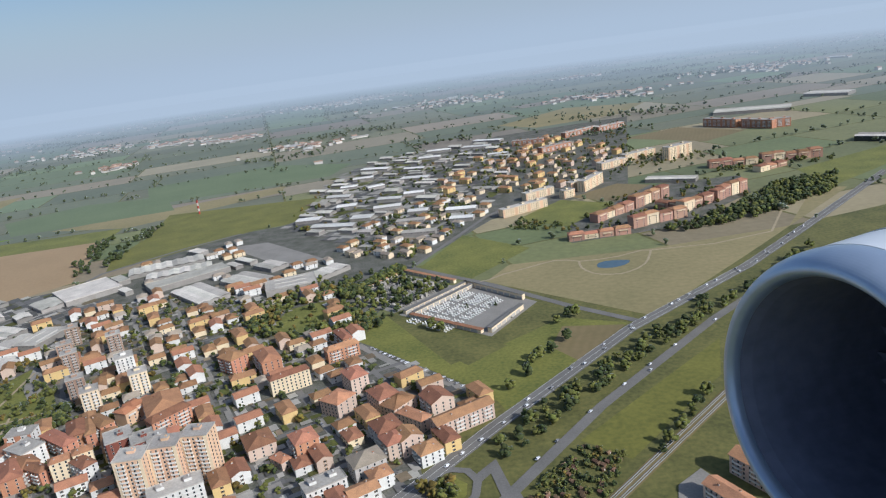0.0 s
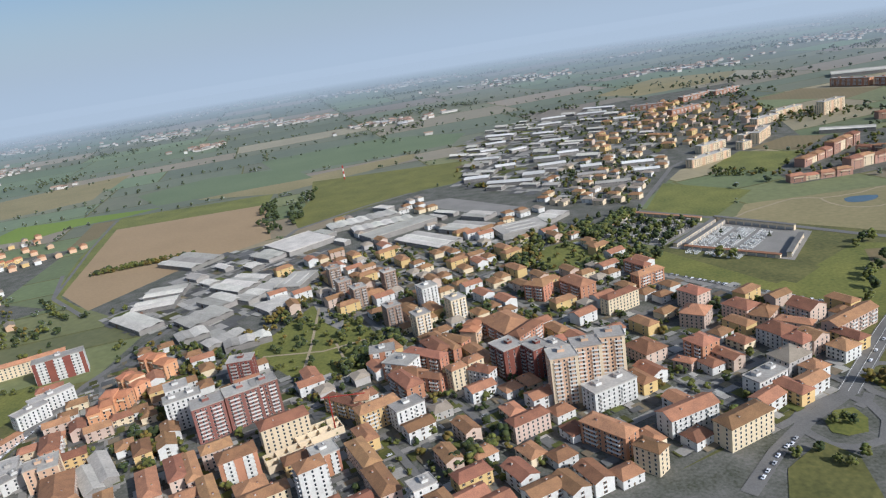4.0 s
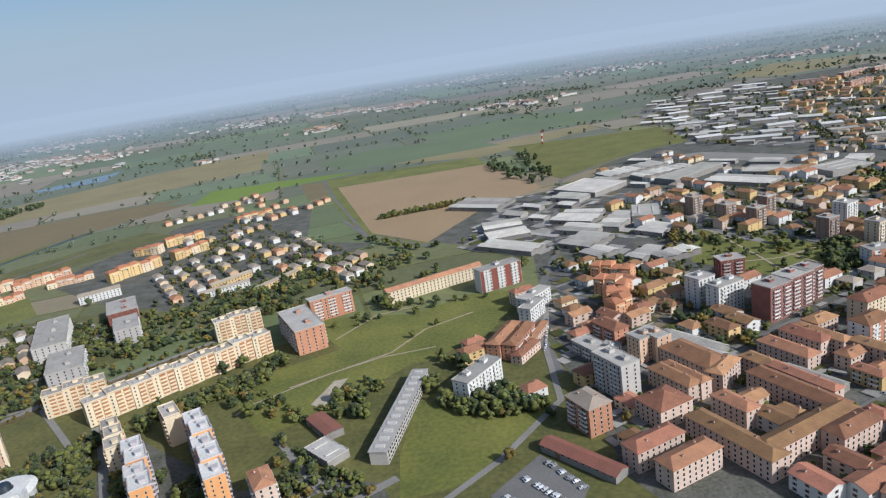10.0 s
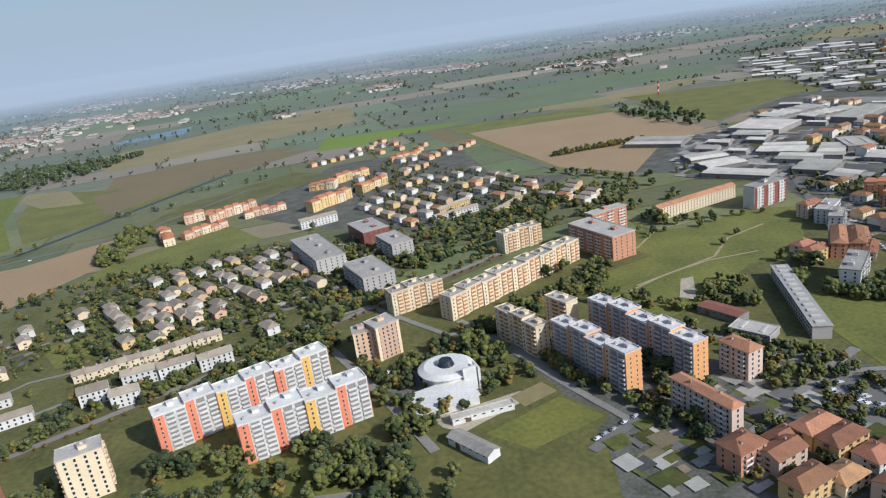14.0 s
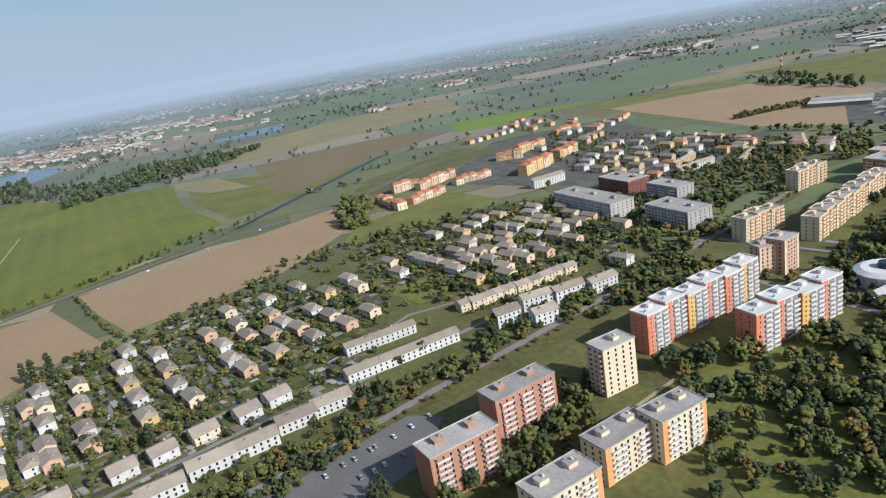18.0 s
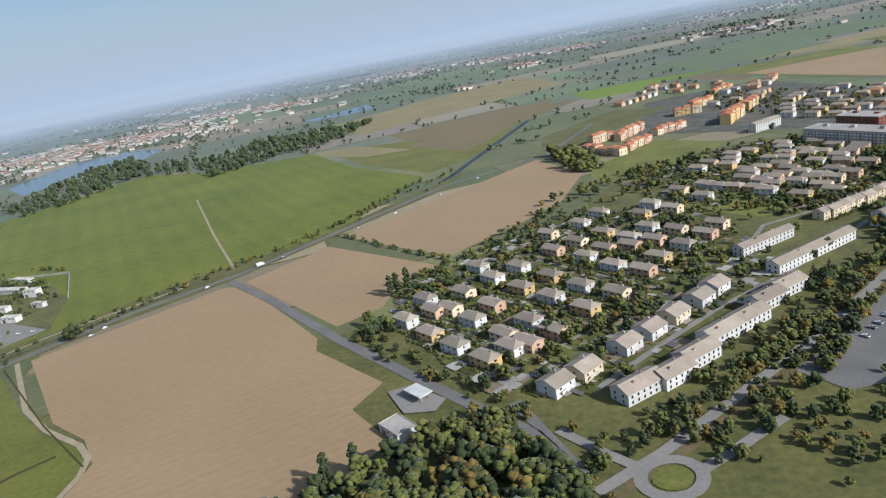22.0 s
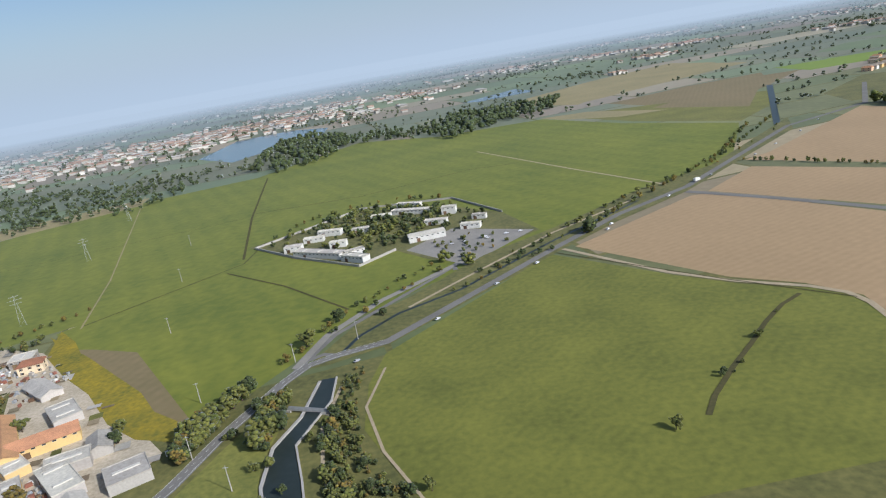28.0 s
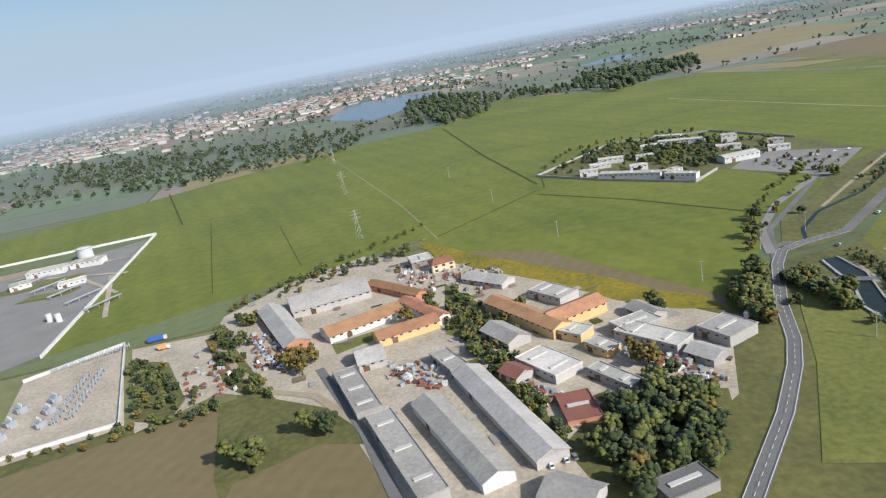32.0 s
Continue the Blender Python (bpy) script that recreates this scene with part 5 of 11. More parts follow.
def stepped_block(wall, label, strip, rail, end=None, roof=None, span=9.0, lift=0.8, shift=0.9, share=0.3, other=None, recess=None):
    """A slab of apartment units set forward and back and stepped in height: strips, balcony columns, white roofs."""
    roof = roof or PALEROOF

    def build(x, y, rot, L, W, n):
        TAKEN.append((x, y, rot, L, W + 1))
        ob = thing("apartment_block", x, y, rot, label, "apartment block", "apartment blocks")
        units = max(1, round(L / span))
        u = L / units
        wd = u * (1 - share) * 0.19
        one = Shape().box(-wd, wd, -0.62, 0, 0, 0.12).box(-wd, wd, -0.66, -0.56, 0.12, 0.78)
        for e in (-1, 1):
            one.box(e * wd - 0.05, e * wd + 0.05, -0.56, 0, 0.12, 0.78)
        rail_me, rest, glazing = one.mesh("balcony", rail), Shape(), Shape()
        for k in range(units):
            cx, cy = -L / 2 + u * (k + 0.5), shift * (0.5 if k % 2 else -0.5)
            h = n * STOREY + 0.4 + lift * (k % 2) + (x * 0.37 + k * 0.031) % 0.07
            here = pose(cx, cy, 0)
            child("wall", Shape().box(-u / 2, u / 2, -W / 2, W / 2, -0.3, h).mesh("wall", wall), ob, here)
            top = Shape().box(-u / 2 - 0.1, u / 2 + 0.1, -W / 2 - 0.2, W / 2 + 0.2, 0, 0.2, 0)
            for q in (-1, 1):
                top.box(-u / 2 - 0.1, u / 2 + 0.1, q * (W / 2 + 0.08) - 0.12, q * (W / 2 + 0.08) + 0.12, 0.2, 0.62, 1)
                top.box(q * (u / 2 - 0.02) - 0.12, q * (u / 2 - 0.02) + 0.12, -W / 2 - 0.04, W / 2 + 0.04, 0.2, 0.62, 1)
            lid = child("roof", top.mesh("roof", roof, rail), ob, pose(cx, cy, h))
            child("stair_head", Shape().box(-1.0, 1.0, -0.9, 0.9, 0, 1.1, 0).box(-1.15, 1.15, -1.05, 1.05, 1.1, 1.22, 1).mesh("stair_head", wall, rail), lid, pose(u * 0.12, 0.15 * W, 0.2))
            child("vent_stack", Shape().box(-0.3, 0.3, -0.25, 0.25, 0, 0.85).mesh("vent_stack", CONCRETE), lid, pose(-u * 0.27, -0.12 * W, 0.2))
            if end:
                for q in (-1, 1):
                    child("end_wall", Shape().box(-0.07, 0.07, -W / 2 - 0.05, W / 2 + 0.05, 0, h + 0.12).mesh("end_wall", end), ob, pose(cx + q * (u / 2 + 0.07), cy, 0))
            tone = other if other and k % 3 == 2 else strip
            a, b = -u / 2 + 0.04, -u / 2 + u * share
            for out in (-1, 1):
                face = out * (W / 2 + 0.07)
                child("facade_panel", Shape().box(a, b, face - 0.08, face + 0.08, 0, h + 0.05).mesh("facade_panel", tone), ob, here)
                for c in (0.27, 0.76):
                    px = b + (u / 2 - b) * c
                    # Flat sheet without depth; its default grey paints the shade of a recess.
                    child("loggia", Shape().box(-wd, wd, -0.03, 0.03, 0.4, h - 0.35).mesh("loggia", recess or LOGGIASHADE), ob, pose(cx + px, cy + out * (W / 2 + 0.02), 0))
                    for f in range(n):
                        z = 0.45 + f * STOREY
                        if out < 0 and y < 215:
                            child("balcony", rail_me, ob, pose(cx + px, cy - W / 2, z))
                        else:
                            add(rest, one, pose(cx + px, cy + out * W / 2, z, 0, 0, 0 if out < 0 else 180))
                for f in range(n):
                    row = window_row(1, (b - a) * 0.9, out * (W / 2 + 0.16), 0.75 + f * STOREY, out, 0.7, 0.5)
                    add(glazing, row, pose(cx + (a + b) / 2, cy, 0))
            for f in range(n):
                for q in (-1, 1):
                    if 0 < k < units - 1 or (k == 0 and q > 0) or (k == units - 1 and q < 0):
                        continue
                    add(glazing, window_row(2, W * 0.8, 0, 0.75 + f * STOREY, -1, 0.7, 0.45), pose(cx + q * (u / 2 + 0.15), cy, 0, 0, 0, q * 90))
        tagged(child("rear_balustrade", rest.mesh("rear_balustrade", rail), ob), kind="stuff")
        tagged(child("glazing", glazing.mesh("glazing", FRAME, GLASS), ob), kind="stuff")
        return ob

    return build


def stepped_row(wall, label, roof, span=6.5, rail=None):
    """A row of joined apartment houses, each with a hipped roof of its own at its own height."""
    rail = rail or WHITE

    def build(x, y, rot, L, W, n):
        TAKEN.append((x, y, rot, L, W + 1))
        ob = thing("apartment_row", x, y, rot, label, "apartment row", "stepped apartment rows")
        units = max(1, round(L / span))
        u, glazing = L / units, Shape()
        for k in range(units):
            cx, cy = -L / 2 + u * (k + 0.5), (-0.7, 0.8, 0.1)[k % 3]
            h = (n - (0, 1, 0.5, 0)[(k + int(abs(x))) % 4]) * STOREY + 0.3
            child("wall", walls(u, W, h, 0, 1).mesh("wall", wall if (k + int(abs(y))) % 4 else CREAM), ob, pose(cx, cy, 0))
            child("roof", gable(u, W, 1.15, 0.3, hip=min(u, W) * 0.3).mesh("roof", roof), ob, pose(cx, cy, h + 0.02 * (k % 3)))
            child("terrace", Shape().box(-u * 0.3, u * 0.3, -0.9, 0, 0, 0.12).box(-u * 0.3, u * 0.3, -0.92, -0.82, 0.12, 0.7).mesh("terrace", rail), ob, pose(cx, cy - W / 2, h - STOREY))
            for f in range(int(n) - 1):
                for out in (-1, 1):
                    add(glazing, window_row(2, u, out * W / 2, 0.55 + f * STOREY, out), pose(cx, cy, 0))
                add(glazing, window_row(2, W, 0, 0.55 + f * STOREY, -1), pose(cx + u / 2, cy, 0, 0, 0, 90))
        tagged(child("glazing", glazing.mesh("glazing", FRAME, GLASS), ob), kind="stuff")
        return ob

    return build


TERRACOTTA = mat("reddish_brown_render", (0.46, 0.27, 0.19), (0.36, 0.21, 0.16), 0.2, 2.0, vary=0.2)
BRIGHTPEACH = mat("orange_render", (0.72, 0.38, 0.20), (0.60, 0.30, 0.16), 0.2, 2.0, vary=0.1)
orange_roofs = stepped_row(PEACH, "peach apartment row with bright tile roofs and terraces", BRIGHTTILE)
ochre_roofs = stepped_row(OCHRE, "ochre apartment row with tile roofs and terraces", BRIGHTTILE, 7.5, CREAM)
terrace_rows = stepped_row(TERRACOTTA, "reddish brown stepped apartment row with terraces and cream parts", TILE, 10.5, CREAM)
bright_roofs = stepped_row(BRIGHTPEACH, "stepped orange apartment house with bright tile roofs", BRIGHTTILE, 5.5, CREAM)
# Grey that stands for shade in balcony recesses that are not built.
LOGGIASHADE = mat("painted_loggia_shade", (0.33, 0.30, 0.28), (0.24, 0.22, 0.20), 0.3, 2.0)
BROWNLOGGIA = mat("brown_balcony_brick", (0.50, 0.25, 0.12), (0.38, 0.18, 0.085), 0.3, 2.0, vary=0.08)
YELLOWPANEL = mat("yellow_panel", (0.80, 0.50, 0.13), (0.70, 0.42, 0.10), 0.3, 2.0)
LILAC = mat("lilac_grey_render", (0.58, 0.53, 0.52), (0.47, 0.43, 0.425), 0.2, 2.0, vary=0.05)
coral_block = stepped_block(WHITE, "white stepped slab block with coral strips and balconies", CORAL, WHITE, CORAL, other=YELLOWPANEL)
grey_end_orange = stepped_block(LILAC, "grey stepped slab block with orange end walls and white roof", PINK, LILAC, ORANGE, share=0.22)
cream_long = stepped_block(CREAM, "cream stepped slab block with brown balcony columns", CREAM, CREAM, roof=FLATROOF, span=8.6, share=0.26, lift=0.5, shift=0.7, recess=BROWNLOGGIA)

# ---- blocks, sheds and rows ----

# apartment estate with balconies
coral_block(-616.4, 140.7, 33.8, 58.1, 7.0, 8)
coral_block(-593.1, 124.4, 27.8, 40.3, 7.4, 8)
peach_tower(-581.4, 172.6, 13.3, 6.8, 6.1, 7)
peach_tower(-573.9, 174.2, 37.1, 10.0, 8.6, 8)
cream_long(-521.1, 226.1, 42.0, 80.8, 7.1, 6)
cream_long(-564.8, 216.9, 28.5, 24.2, 7.3, 6)
cream_long(-514.3, 278.8, 30.0, 23.1, 7.0, 6)
brick_slab(-476.1, 259.2, -61.2, 32.4, 13.7, 7)
brick_slab(-467.8, 287.9, 29.3, 22.5, 6.0, 7)
red_white_block(-381.1, 301.4, 27.6, 23.9, 7.0, 7)
cream_row(-415.6, 309.1, 28.3, 56.1, 5.5, 4)
grey_end_orange(-501.4, 144.2, -60.9, 36.3, 6.1, 8)
grey_end_orange(-482.7, 153.4, -60.6, 48.9, 6.2, 8)
cream_long(-522.4, 169.0, -58.6, 24.8, 5.5, 7)
cream_long(-506.3, 180.8, -55.1, 11.6, 5.6, 7)
pink_hip(-477.1, 109.9, -62.2, 22.0, 4.3, 6)
pink_hip(-458.3, 133.9, -61.9, 11.1, 6.1, 6)
grey_slab(-622.4, 294.0, -61.7, 48.7, 15.8, 5)
grey_slab(-589.0, 251.0, -61.9, 28.3, 15.8, 5)
dark_brick_slab(-598.1, 324.4, -61.7, 25.9, 15.8, 5)
grey_slab(-580.1, 293.4, -61.7, 22.7, 12.2, 5)
white_row(-637.5, 370.8, 29.3, 24.9, 5.9, 3)
brick_block(-698.8, 70.5, 31.9, 19.7, 8.1, 8)
brick_block(-681.9, 92.3, 33.7, 20.5, 8.1, 8)
cream_balcony(-676.5, 49.5, 33.3, 16.6, 8.4, 8)
brick_block(-724.8, 42.8, 30.4, 8.7, 8.2, 8)
cream_slab(-653.0, 105.7, -60.5, 7.1, 11.7, 9)

# orange-roofed quarter behind the estate
orange_roofs(-743.2, 379.4, -61.6, 38.1, 6.9, 3)
orange_roofs(-718.9, 386.0, 45.8, 32.1, 6.9, 3)
orange_roofs(-735.7, 423.2, 28.5, 22.2, 5.9, 4)
orange_roofs(-713.6, 429.0, 49.2, 40.2, 5.9, 4)
orange_roofs(-686.4, 420.1, 29.1, 30.4, 6.8, 3)
ochre_roofs(-653.8, 478.3, -6.1, 21.4, 8.4, 4)
ochre_roofs(-638.8, 421.7, 51.8, 39.0, 7.8, 5)
ochre_roofs(-612.7, 458.6, 53.1, 28.9, 8.0, 4)
ochre_roofs(-635.0, 502.9, 41.4, 31.8, 6.2, 4)
ochre_roofs(-594.2, 563.6, 41.6, 35.2, 6.4, 3)

# terraces and long rows of the garden estate
terrace(-801.8, 68.9, 30.2, 13.4, 6.9, 2)
terrace(-791.4, 73.1, 31.3, 11.6, 6.8, 2)
terrace(-782.0, 81.2, 32.3, 12.6, 6.7, 2)
terrace(-771.6, 91.8, 32.8, 13.4, 6.7, 2)
terrace(-760.6, 98.9, 31.5, 13.4, 6.7, 2)
terrace(-750.5, 109.5, 30.2, 12.4, 6.7, 2)
terrace(-740.8, 116.8, 30.0, 12.7, 6.7, 2)
white_terrace(-729.1, 160.4, 28.4, 28.5, 5.0, 2)
white_terrace(-719.1, 143.5, 30.0, 43.8, 5.5, 2)
white_row(-655.3, 177.1, 25.1, 13.7, 5.9, 3)
white_row(-681.0, 162.2, 25.5, 10.1, 6.9, 3)
white_row(-668.2, 173.4, 19.2, 13.1, 5.8, 3)
ochre_row(-549.1, 368.3, 47.2, 28.5, 3.9, 2)
ochre_row(-515.2, 353.6, 55.6, 32.5, 3.9, 2)
white_row(-547.3, 351.3, 29.3, 30.3, 3.9, 2)
white_row(-641.4, 180.6, 28.6, 12.7, 5.8, 3)
white_row(-667.1, 157.9, 20.2, 9.4, 6.2, 3)

# town blocks
bright_roofs(-323.7, 290.6, -31.5, 20.8, 7.5, 5)
bright_roofs(-327.5, 271.3, -38.6, 15.9, 7.7, 5)
bright_roofs(-328.9, 257.8, 4.9, 11.1, 8.0, 5)
bright_roofs(-330.4, 245.9, 28.4, 10.5, 8.0, 5)
white_tower(-294.9, 246.0, 28.5, 9.3, 8.0, 8)
white_tower(-287.9, 235.5, 28.6, 14.5, 7.0, 8)
red_tower(-273.1, 224.8, 28.7, 12.2, 9.0, 9)
red_tower(-261.8, 232.5, 28.9, 13.4, 9.0, 9)
red_tower(-253.9, 237.5, 28.9, 10.1, 8.0, 9)
dark_tower(-274.2, 269.3, 5.1, 11.3, 7.8, 7)
grey_tower(-344.7, 178.9, -61.5, 15.3, 7.9, 8)
peach_tower(-330.5, 201.2, -61.4, 7.1, 8.3, 6)
brick_tower(-357.8, 158.7, -61.5, 12.4, 8.8, 6)
tile_block(-315.4, 187.5, -61.4, 23.6, 10.9, 4)
tile_block(-326.3, 173.8, -61.5, 19.0, 6.4, 4)
tile_block(-334.0, 159.0, -61.5, 11.7, 13.2, 4)
tile_block(-320.2, 135.8, -61.6, 30.7, 6.8, 4)
tile_block(-300.1, 136.2, 28.8, 36.8, 6.5, 4)
tile_block(-293.3, 157.6, -61.4, 32.1, 6.8, 4)
tile_block(-313.7, 153.2, -61.6, 13.8, 6.0, 4)
tile_block(-342.6, 137.9, 28.8, 17.6, 7.0, 4)
tile_block(-335.2, 128.6, 28.8, 18.1, 7.0, 4)
tile_block(-288.4, 134.4, 28.8, 16.3, 7.0, 4)
tile_block(-282.8, 187.7, -60.7, 20.3, 6.9, 3)
tile_block(-274.3, 193.2, -60.2, 16.7, 6.9, 4)
tile_block(-295.2, 180.7, -61.0, 12.7, 5.8, 3)
brick_tile(-381.8, 225.3, 64.0, 23.5, 6.1, 4)
tile_block(-373.9, 215.4, 56.9, 15.9, 5.0, 2)
white_flat(-393.3, 191.4, 54.1, 21.8, 7.0, 5)
white_flat(-367.9, 253.9, 58.9, 14.5, 6.1, 4)
grey_tower(-349.1, 209.1, -61.5, 12.8, 7.8, 3)
white_tile_tower(-220.3, 173.5, -60.7, 6.6, 9.0, 9)
ochre_tile(-217.4, 157.1, 29.1, 19.5, 8.0, 5)
tile_block(-198.4, 172.9, -61.0, 17.3, 6.9, 4)
tile_block(-206.7, 189.6, -60.2, 18.7, 6.2, 4)
brick_tile(-176.9, 154.6, -60.6, 15.5, 6.2, 5)
white_tower(-184.4, 164.1, -61.2, 5.8, 7.7, 6)
tile_block(-198.0, 150.2, -60.7, 10.8, 5.9, 4)
brick_tile(-185.0, 268.8, -59.9, 16.0, 8.1, 4)
brick_tile(-196.1, 239.3, -58.6, 17.4, 7.9, 4)
ochre_tile(-205.2, 218.2, 30.2, 16.6, 7.0, 5)
cream_tile(-212.1, 225.7, 4.1, 5.5, 6.9, 5)
white_tower(-193.5, 215.7, 33.1, 11.9, 6.8, 5)
cream_tile(-240.3, 213.1, 29.0, 18.2, 8.0, 6)
cream_tile(-174.8, 238.2, 32.0, 7.2, 5.4, 6)
cream_tile(-168.0, 243.2, 30.8, 7.2, 5.4, 6)
dark_tower(-153.7, 245.8, -58.3, 11.0, 10.0, 8)
dark_tower(-142.3, 242.5, -59.6, 10.0, 8.5, 8)
red_white_tile(-251.8, 193.0, 28.8, 13.4, 8.0, 6)
tile_block(-264.0, 204.5, 28.7, 11.1, 7.0, 4)
tile_block(-269.0, 193.0, -60.0, 20.3, 5.1, 4)
tile_block(-265.1, 179.0, 28.7, 10.6, 6.0, 3)
tile_block(-256.4, 176.7, -60.6, 20.6, 5.3, 4)
ochre_tile(-266.8, 165.1, -61.0, 10.4, 4.6, 3)
tile_block(-241.0, 149.2, -59.9, 19.8, 4.4, 4)
tile_block(-253.4, 158.9, 28.9, 7.8, 7.0, 4)
tile_block(-309.2, 176.7, 47.5, 14.2, 6.0, 4)
tile_block(-288.3, 163.6, -61.4, 24.2, 4.4, 4)
tile_block(-322.4, 175.2, -61.6, 18.9, 4.6, 4)
cream_tile(-236.4, 172.9, 29.0, 15.1, 6.0, 4)
tile_block(-234.7, 162.4, -61.1, 12.4, 5.2, 4)
tile_block(-243.1, 179.0, -60.3, 9.1, 10.5, 3)
brick_tile(-375.9, 222.8, 65.1, 22.7, 6.0, 4)
tile_block(-369.2, 228.8, 65.6, 24.1, 4.0, 2)
white_flat(-365.8, 267.0, 48.5, 19.1, 6.1, 4)
pink_hip(-370.6, 274.1, 27.7, 11.6, 6.1, 4)
peach_tower(-326.0, 201.8, -61.4, 11.0, 6.4, 6)
white_flat(-343.2, 203.0, -36.9, 6.3, 10.2, 3)
brick_tile(-338.8, 221.7, -61.5, 14.2, 7.2, 4)
tall_tower(-134.1, 219.1, 6.0, 10.3, 9.0, 12)
tall_tower(-124.3, 225.7, 4.5, 10.5, 8.8, 12)
tall_tower(-114.2, 231.2, -2.4, 10.5, 8.5, 12)
white_tower(-135.5, 241.0, -60.1, 10.0, 7.7, 8)
white_flat(-118.5, 213.7, 26.8, 18.7, 8.1, 5)
white_balcony_tile(-96.5, 193.7, 24.7, 19.7, 7.7, 4)
cream_tile(-82.1, 183.1, 28.4, 18.6, 7.5, 5)
brick_tile(-124.1, 186.2, -47.0, 17.9, 7.2, 5)
cream_tile(-114.0, 172.5, -44.4, 8.9, 5.7, 5)
tile_block(-149.6, 199.7, 30.1, 14.7, 6.0, 4)
brick_tile(-77.6, 238.4, -59.9, 9.8, 9.2, 5)
tile_block(-97.9, 245.2, -60.6, 13.1, 11.1, 3)
pink_hip(-42.2, 233.2, -61.0, 8.9, 8.6, 4)
orange_roofs(-167.0, 286.4, 64.1, 18.4, 8.0, 4)
brick_tile(-152.4, 283.7, -60.3, 22.6, 16.1, 4)
brick_tile(-181.0, 271.6, -59.8, 23.7, 4.1, 4)
red_white_flat(-208.8, 267.2, 7.7, 11.2, 7.9, 5)
brick_tile(-194.9, 245.7, -37.4, 14.9, 7.3, 4)
brick_tile(-189.2, 261.2, -34.1, 20.4, 6.1, 4)
ochre_tile(-219.2, 227.4, -35.2, 19.8, 5.0, 4)
red_white_flat(-220.4, 191.0, 29.2, 8.9, 8.0, 5)
pink_tile(-16.3, 247.2, 30.7, 25.9, 7.0, 4)
pink_tile(-26.7, 261.7, -59.8, 11.2, 10.5, 4)
white_tile(-46.3, 243.6, -60.6, 11.4, 10.4, 4)
pink_tile(-36.9, 234.5, -61.0, 8.2, 8.8, 4)
white_tile(-29.2, 226.5, -61.3, 7.9, 8.9, 3)
tile_block(-50.2, 270.4, -56.8, 12.6, 9.7, 4)
tile_block(-64.9, 288.8, -58.4, 11.8, 8.6, 5)
tile_block(-43.2, 264.1, -40.7, 8.7, 12.8, 3)
tile_block(-35.7, 251.6, -41.2, 14.2, 5.8, 3)
tile_block(-69.7, 270.4, -35.4, 10.7, 11.2, 4)
grey_roofed(-51.2, 221.6, -61.4, 9.5, 12.1, 4)
white_tile(-45.8, 213.9, -61.9, 6.8, 7.9, 3)
cream_tile(-97.3, 296.5, 30.5, 18.8, 6.1, 5)
brick_tile(-133.0, 324.7, -36.6, 11.7, 9.9, 5)
brick_tile(-113.7, 320.1, -60.4, 17.8, 9.8, 5)
brick_tile(-77.0, 325.2, 28.7, 16.8, 6.2, 4)
brick_tile(-78.7, 340.3, -60.9, 15.3, 5.1, 4)
brick_tile(-144.3, 270.2, 49.3, 17.9, 6.9, 5)
white_balcony_tile(-134.3, 247.3, 25.1, 8.6, 6.3, 7)
brick_tile(-176.9, 272.9, -37.7, 14.6, 6.3, 4)
brick_tile(-186.4, 239.6, -26.1, 13.3, 5.1, 4)
white_tile(-164.5, 236.6, -35.2, 10.2, 5.7, 5)
red_white_flat(-199.1, 253.8, -27.7, 12.8, 10.1, 5)
tile_block(-86.0, 232.6, -40.4, 7.4, 4.5, 2)

# towers behind the town park
brown_tower(-253.6, 389.5, 29.0, 7.5, 7.0, 7)
brown_tower(-242.8, 362.4, 29.0, 8.0, 7.5, 7)
brown_tower(-231.5, 347.3, 29.0, 8.0, 7.5, 7)
brown_tower(-216.9, 368.6, 29.0, 7.5, 7.0, 7)
brown_tower(-208.9, 312.4, 29.0, 8.0, 7.5, 7)
white_tower(-191.4, 329.6, 29.0, 9.0, 8.5, 8)
cream_tower(-193.0, 296.4, 29.0, 8.0, 7.5, 7)
cream_tower(-176.2, 311.5, 29.0, 8.5, 8.0, 7)

# apartment quarter by the dry park
cream_slab(39.5, 583.4, 30.3, 46.3, 6.9, 4)
cream_slab(57.6, 632.0, 31.4, 32.4, 7.0, 4)
cream_slab(94.0, 642.3, 30.6, 16.0, 6.9, 5)
cream_slab(108.6, 646.1, 53.9, 39.5, 7.0, 6)
cream_slab(82.3, 617.8, 30.9, 12.3, 6.9, 4)
cream_slab(217.2, 738.0, 29.7, 33.7, 8.9, 8)
cream_slab(182.2, 764.2, 29.7, 43.7, 8.9, 4)
cream_slab(146.2, 730.3, 29.7, 33.8, 8.8, 4)
terrace_rows(84.0, 483.5, 2, 44, 7.5, 3)
terrace_rows(131.0, 503.5, 19.5, 46, 8, 5)
terrace_rows(104.5, 535.5, 38.6, 44, 8, 4)
terrace_rows(140.5, 563.8, 38.6, 44, 8, 6)
terrace_rows(168.0, 532.0, 34, 36, 8, 5)
terrace_rows(201.5, 554.5, 34, 38, 8, 6)
terrace_rows(150.0, 533.5, -55, 24, 7, 4)
terrace_rows(247.0, 665.0, -6.5, 44, 10, 4)
terrace_rows(299.0, 659.5, -6.5, 54, 10, 5)
terrace_rows(268.0, 632.0, 26, 34, 9, 3)
brick_slab(324.2, 903.0, -59.2, 49.9, 10.3, 6)
brick_slab(353.3, 860.4, -59.2, 42.7, 10.3, 6)
brick_slab(371.5, 848.5, -9.3, 24.8, 10.1, 6)
brick_slab(81.4, 961.7, -15.1, 43.0, 9.8, 4)
brick_slab(107.8, 886.4, 29.9, 46.7, 9.6, 4)
brick_slab(159.3, 996.6, 29.9, 60.7, 9.5, 4)
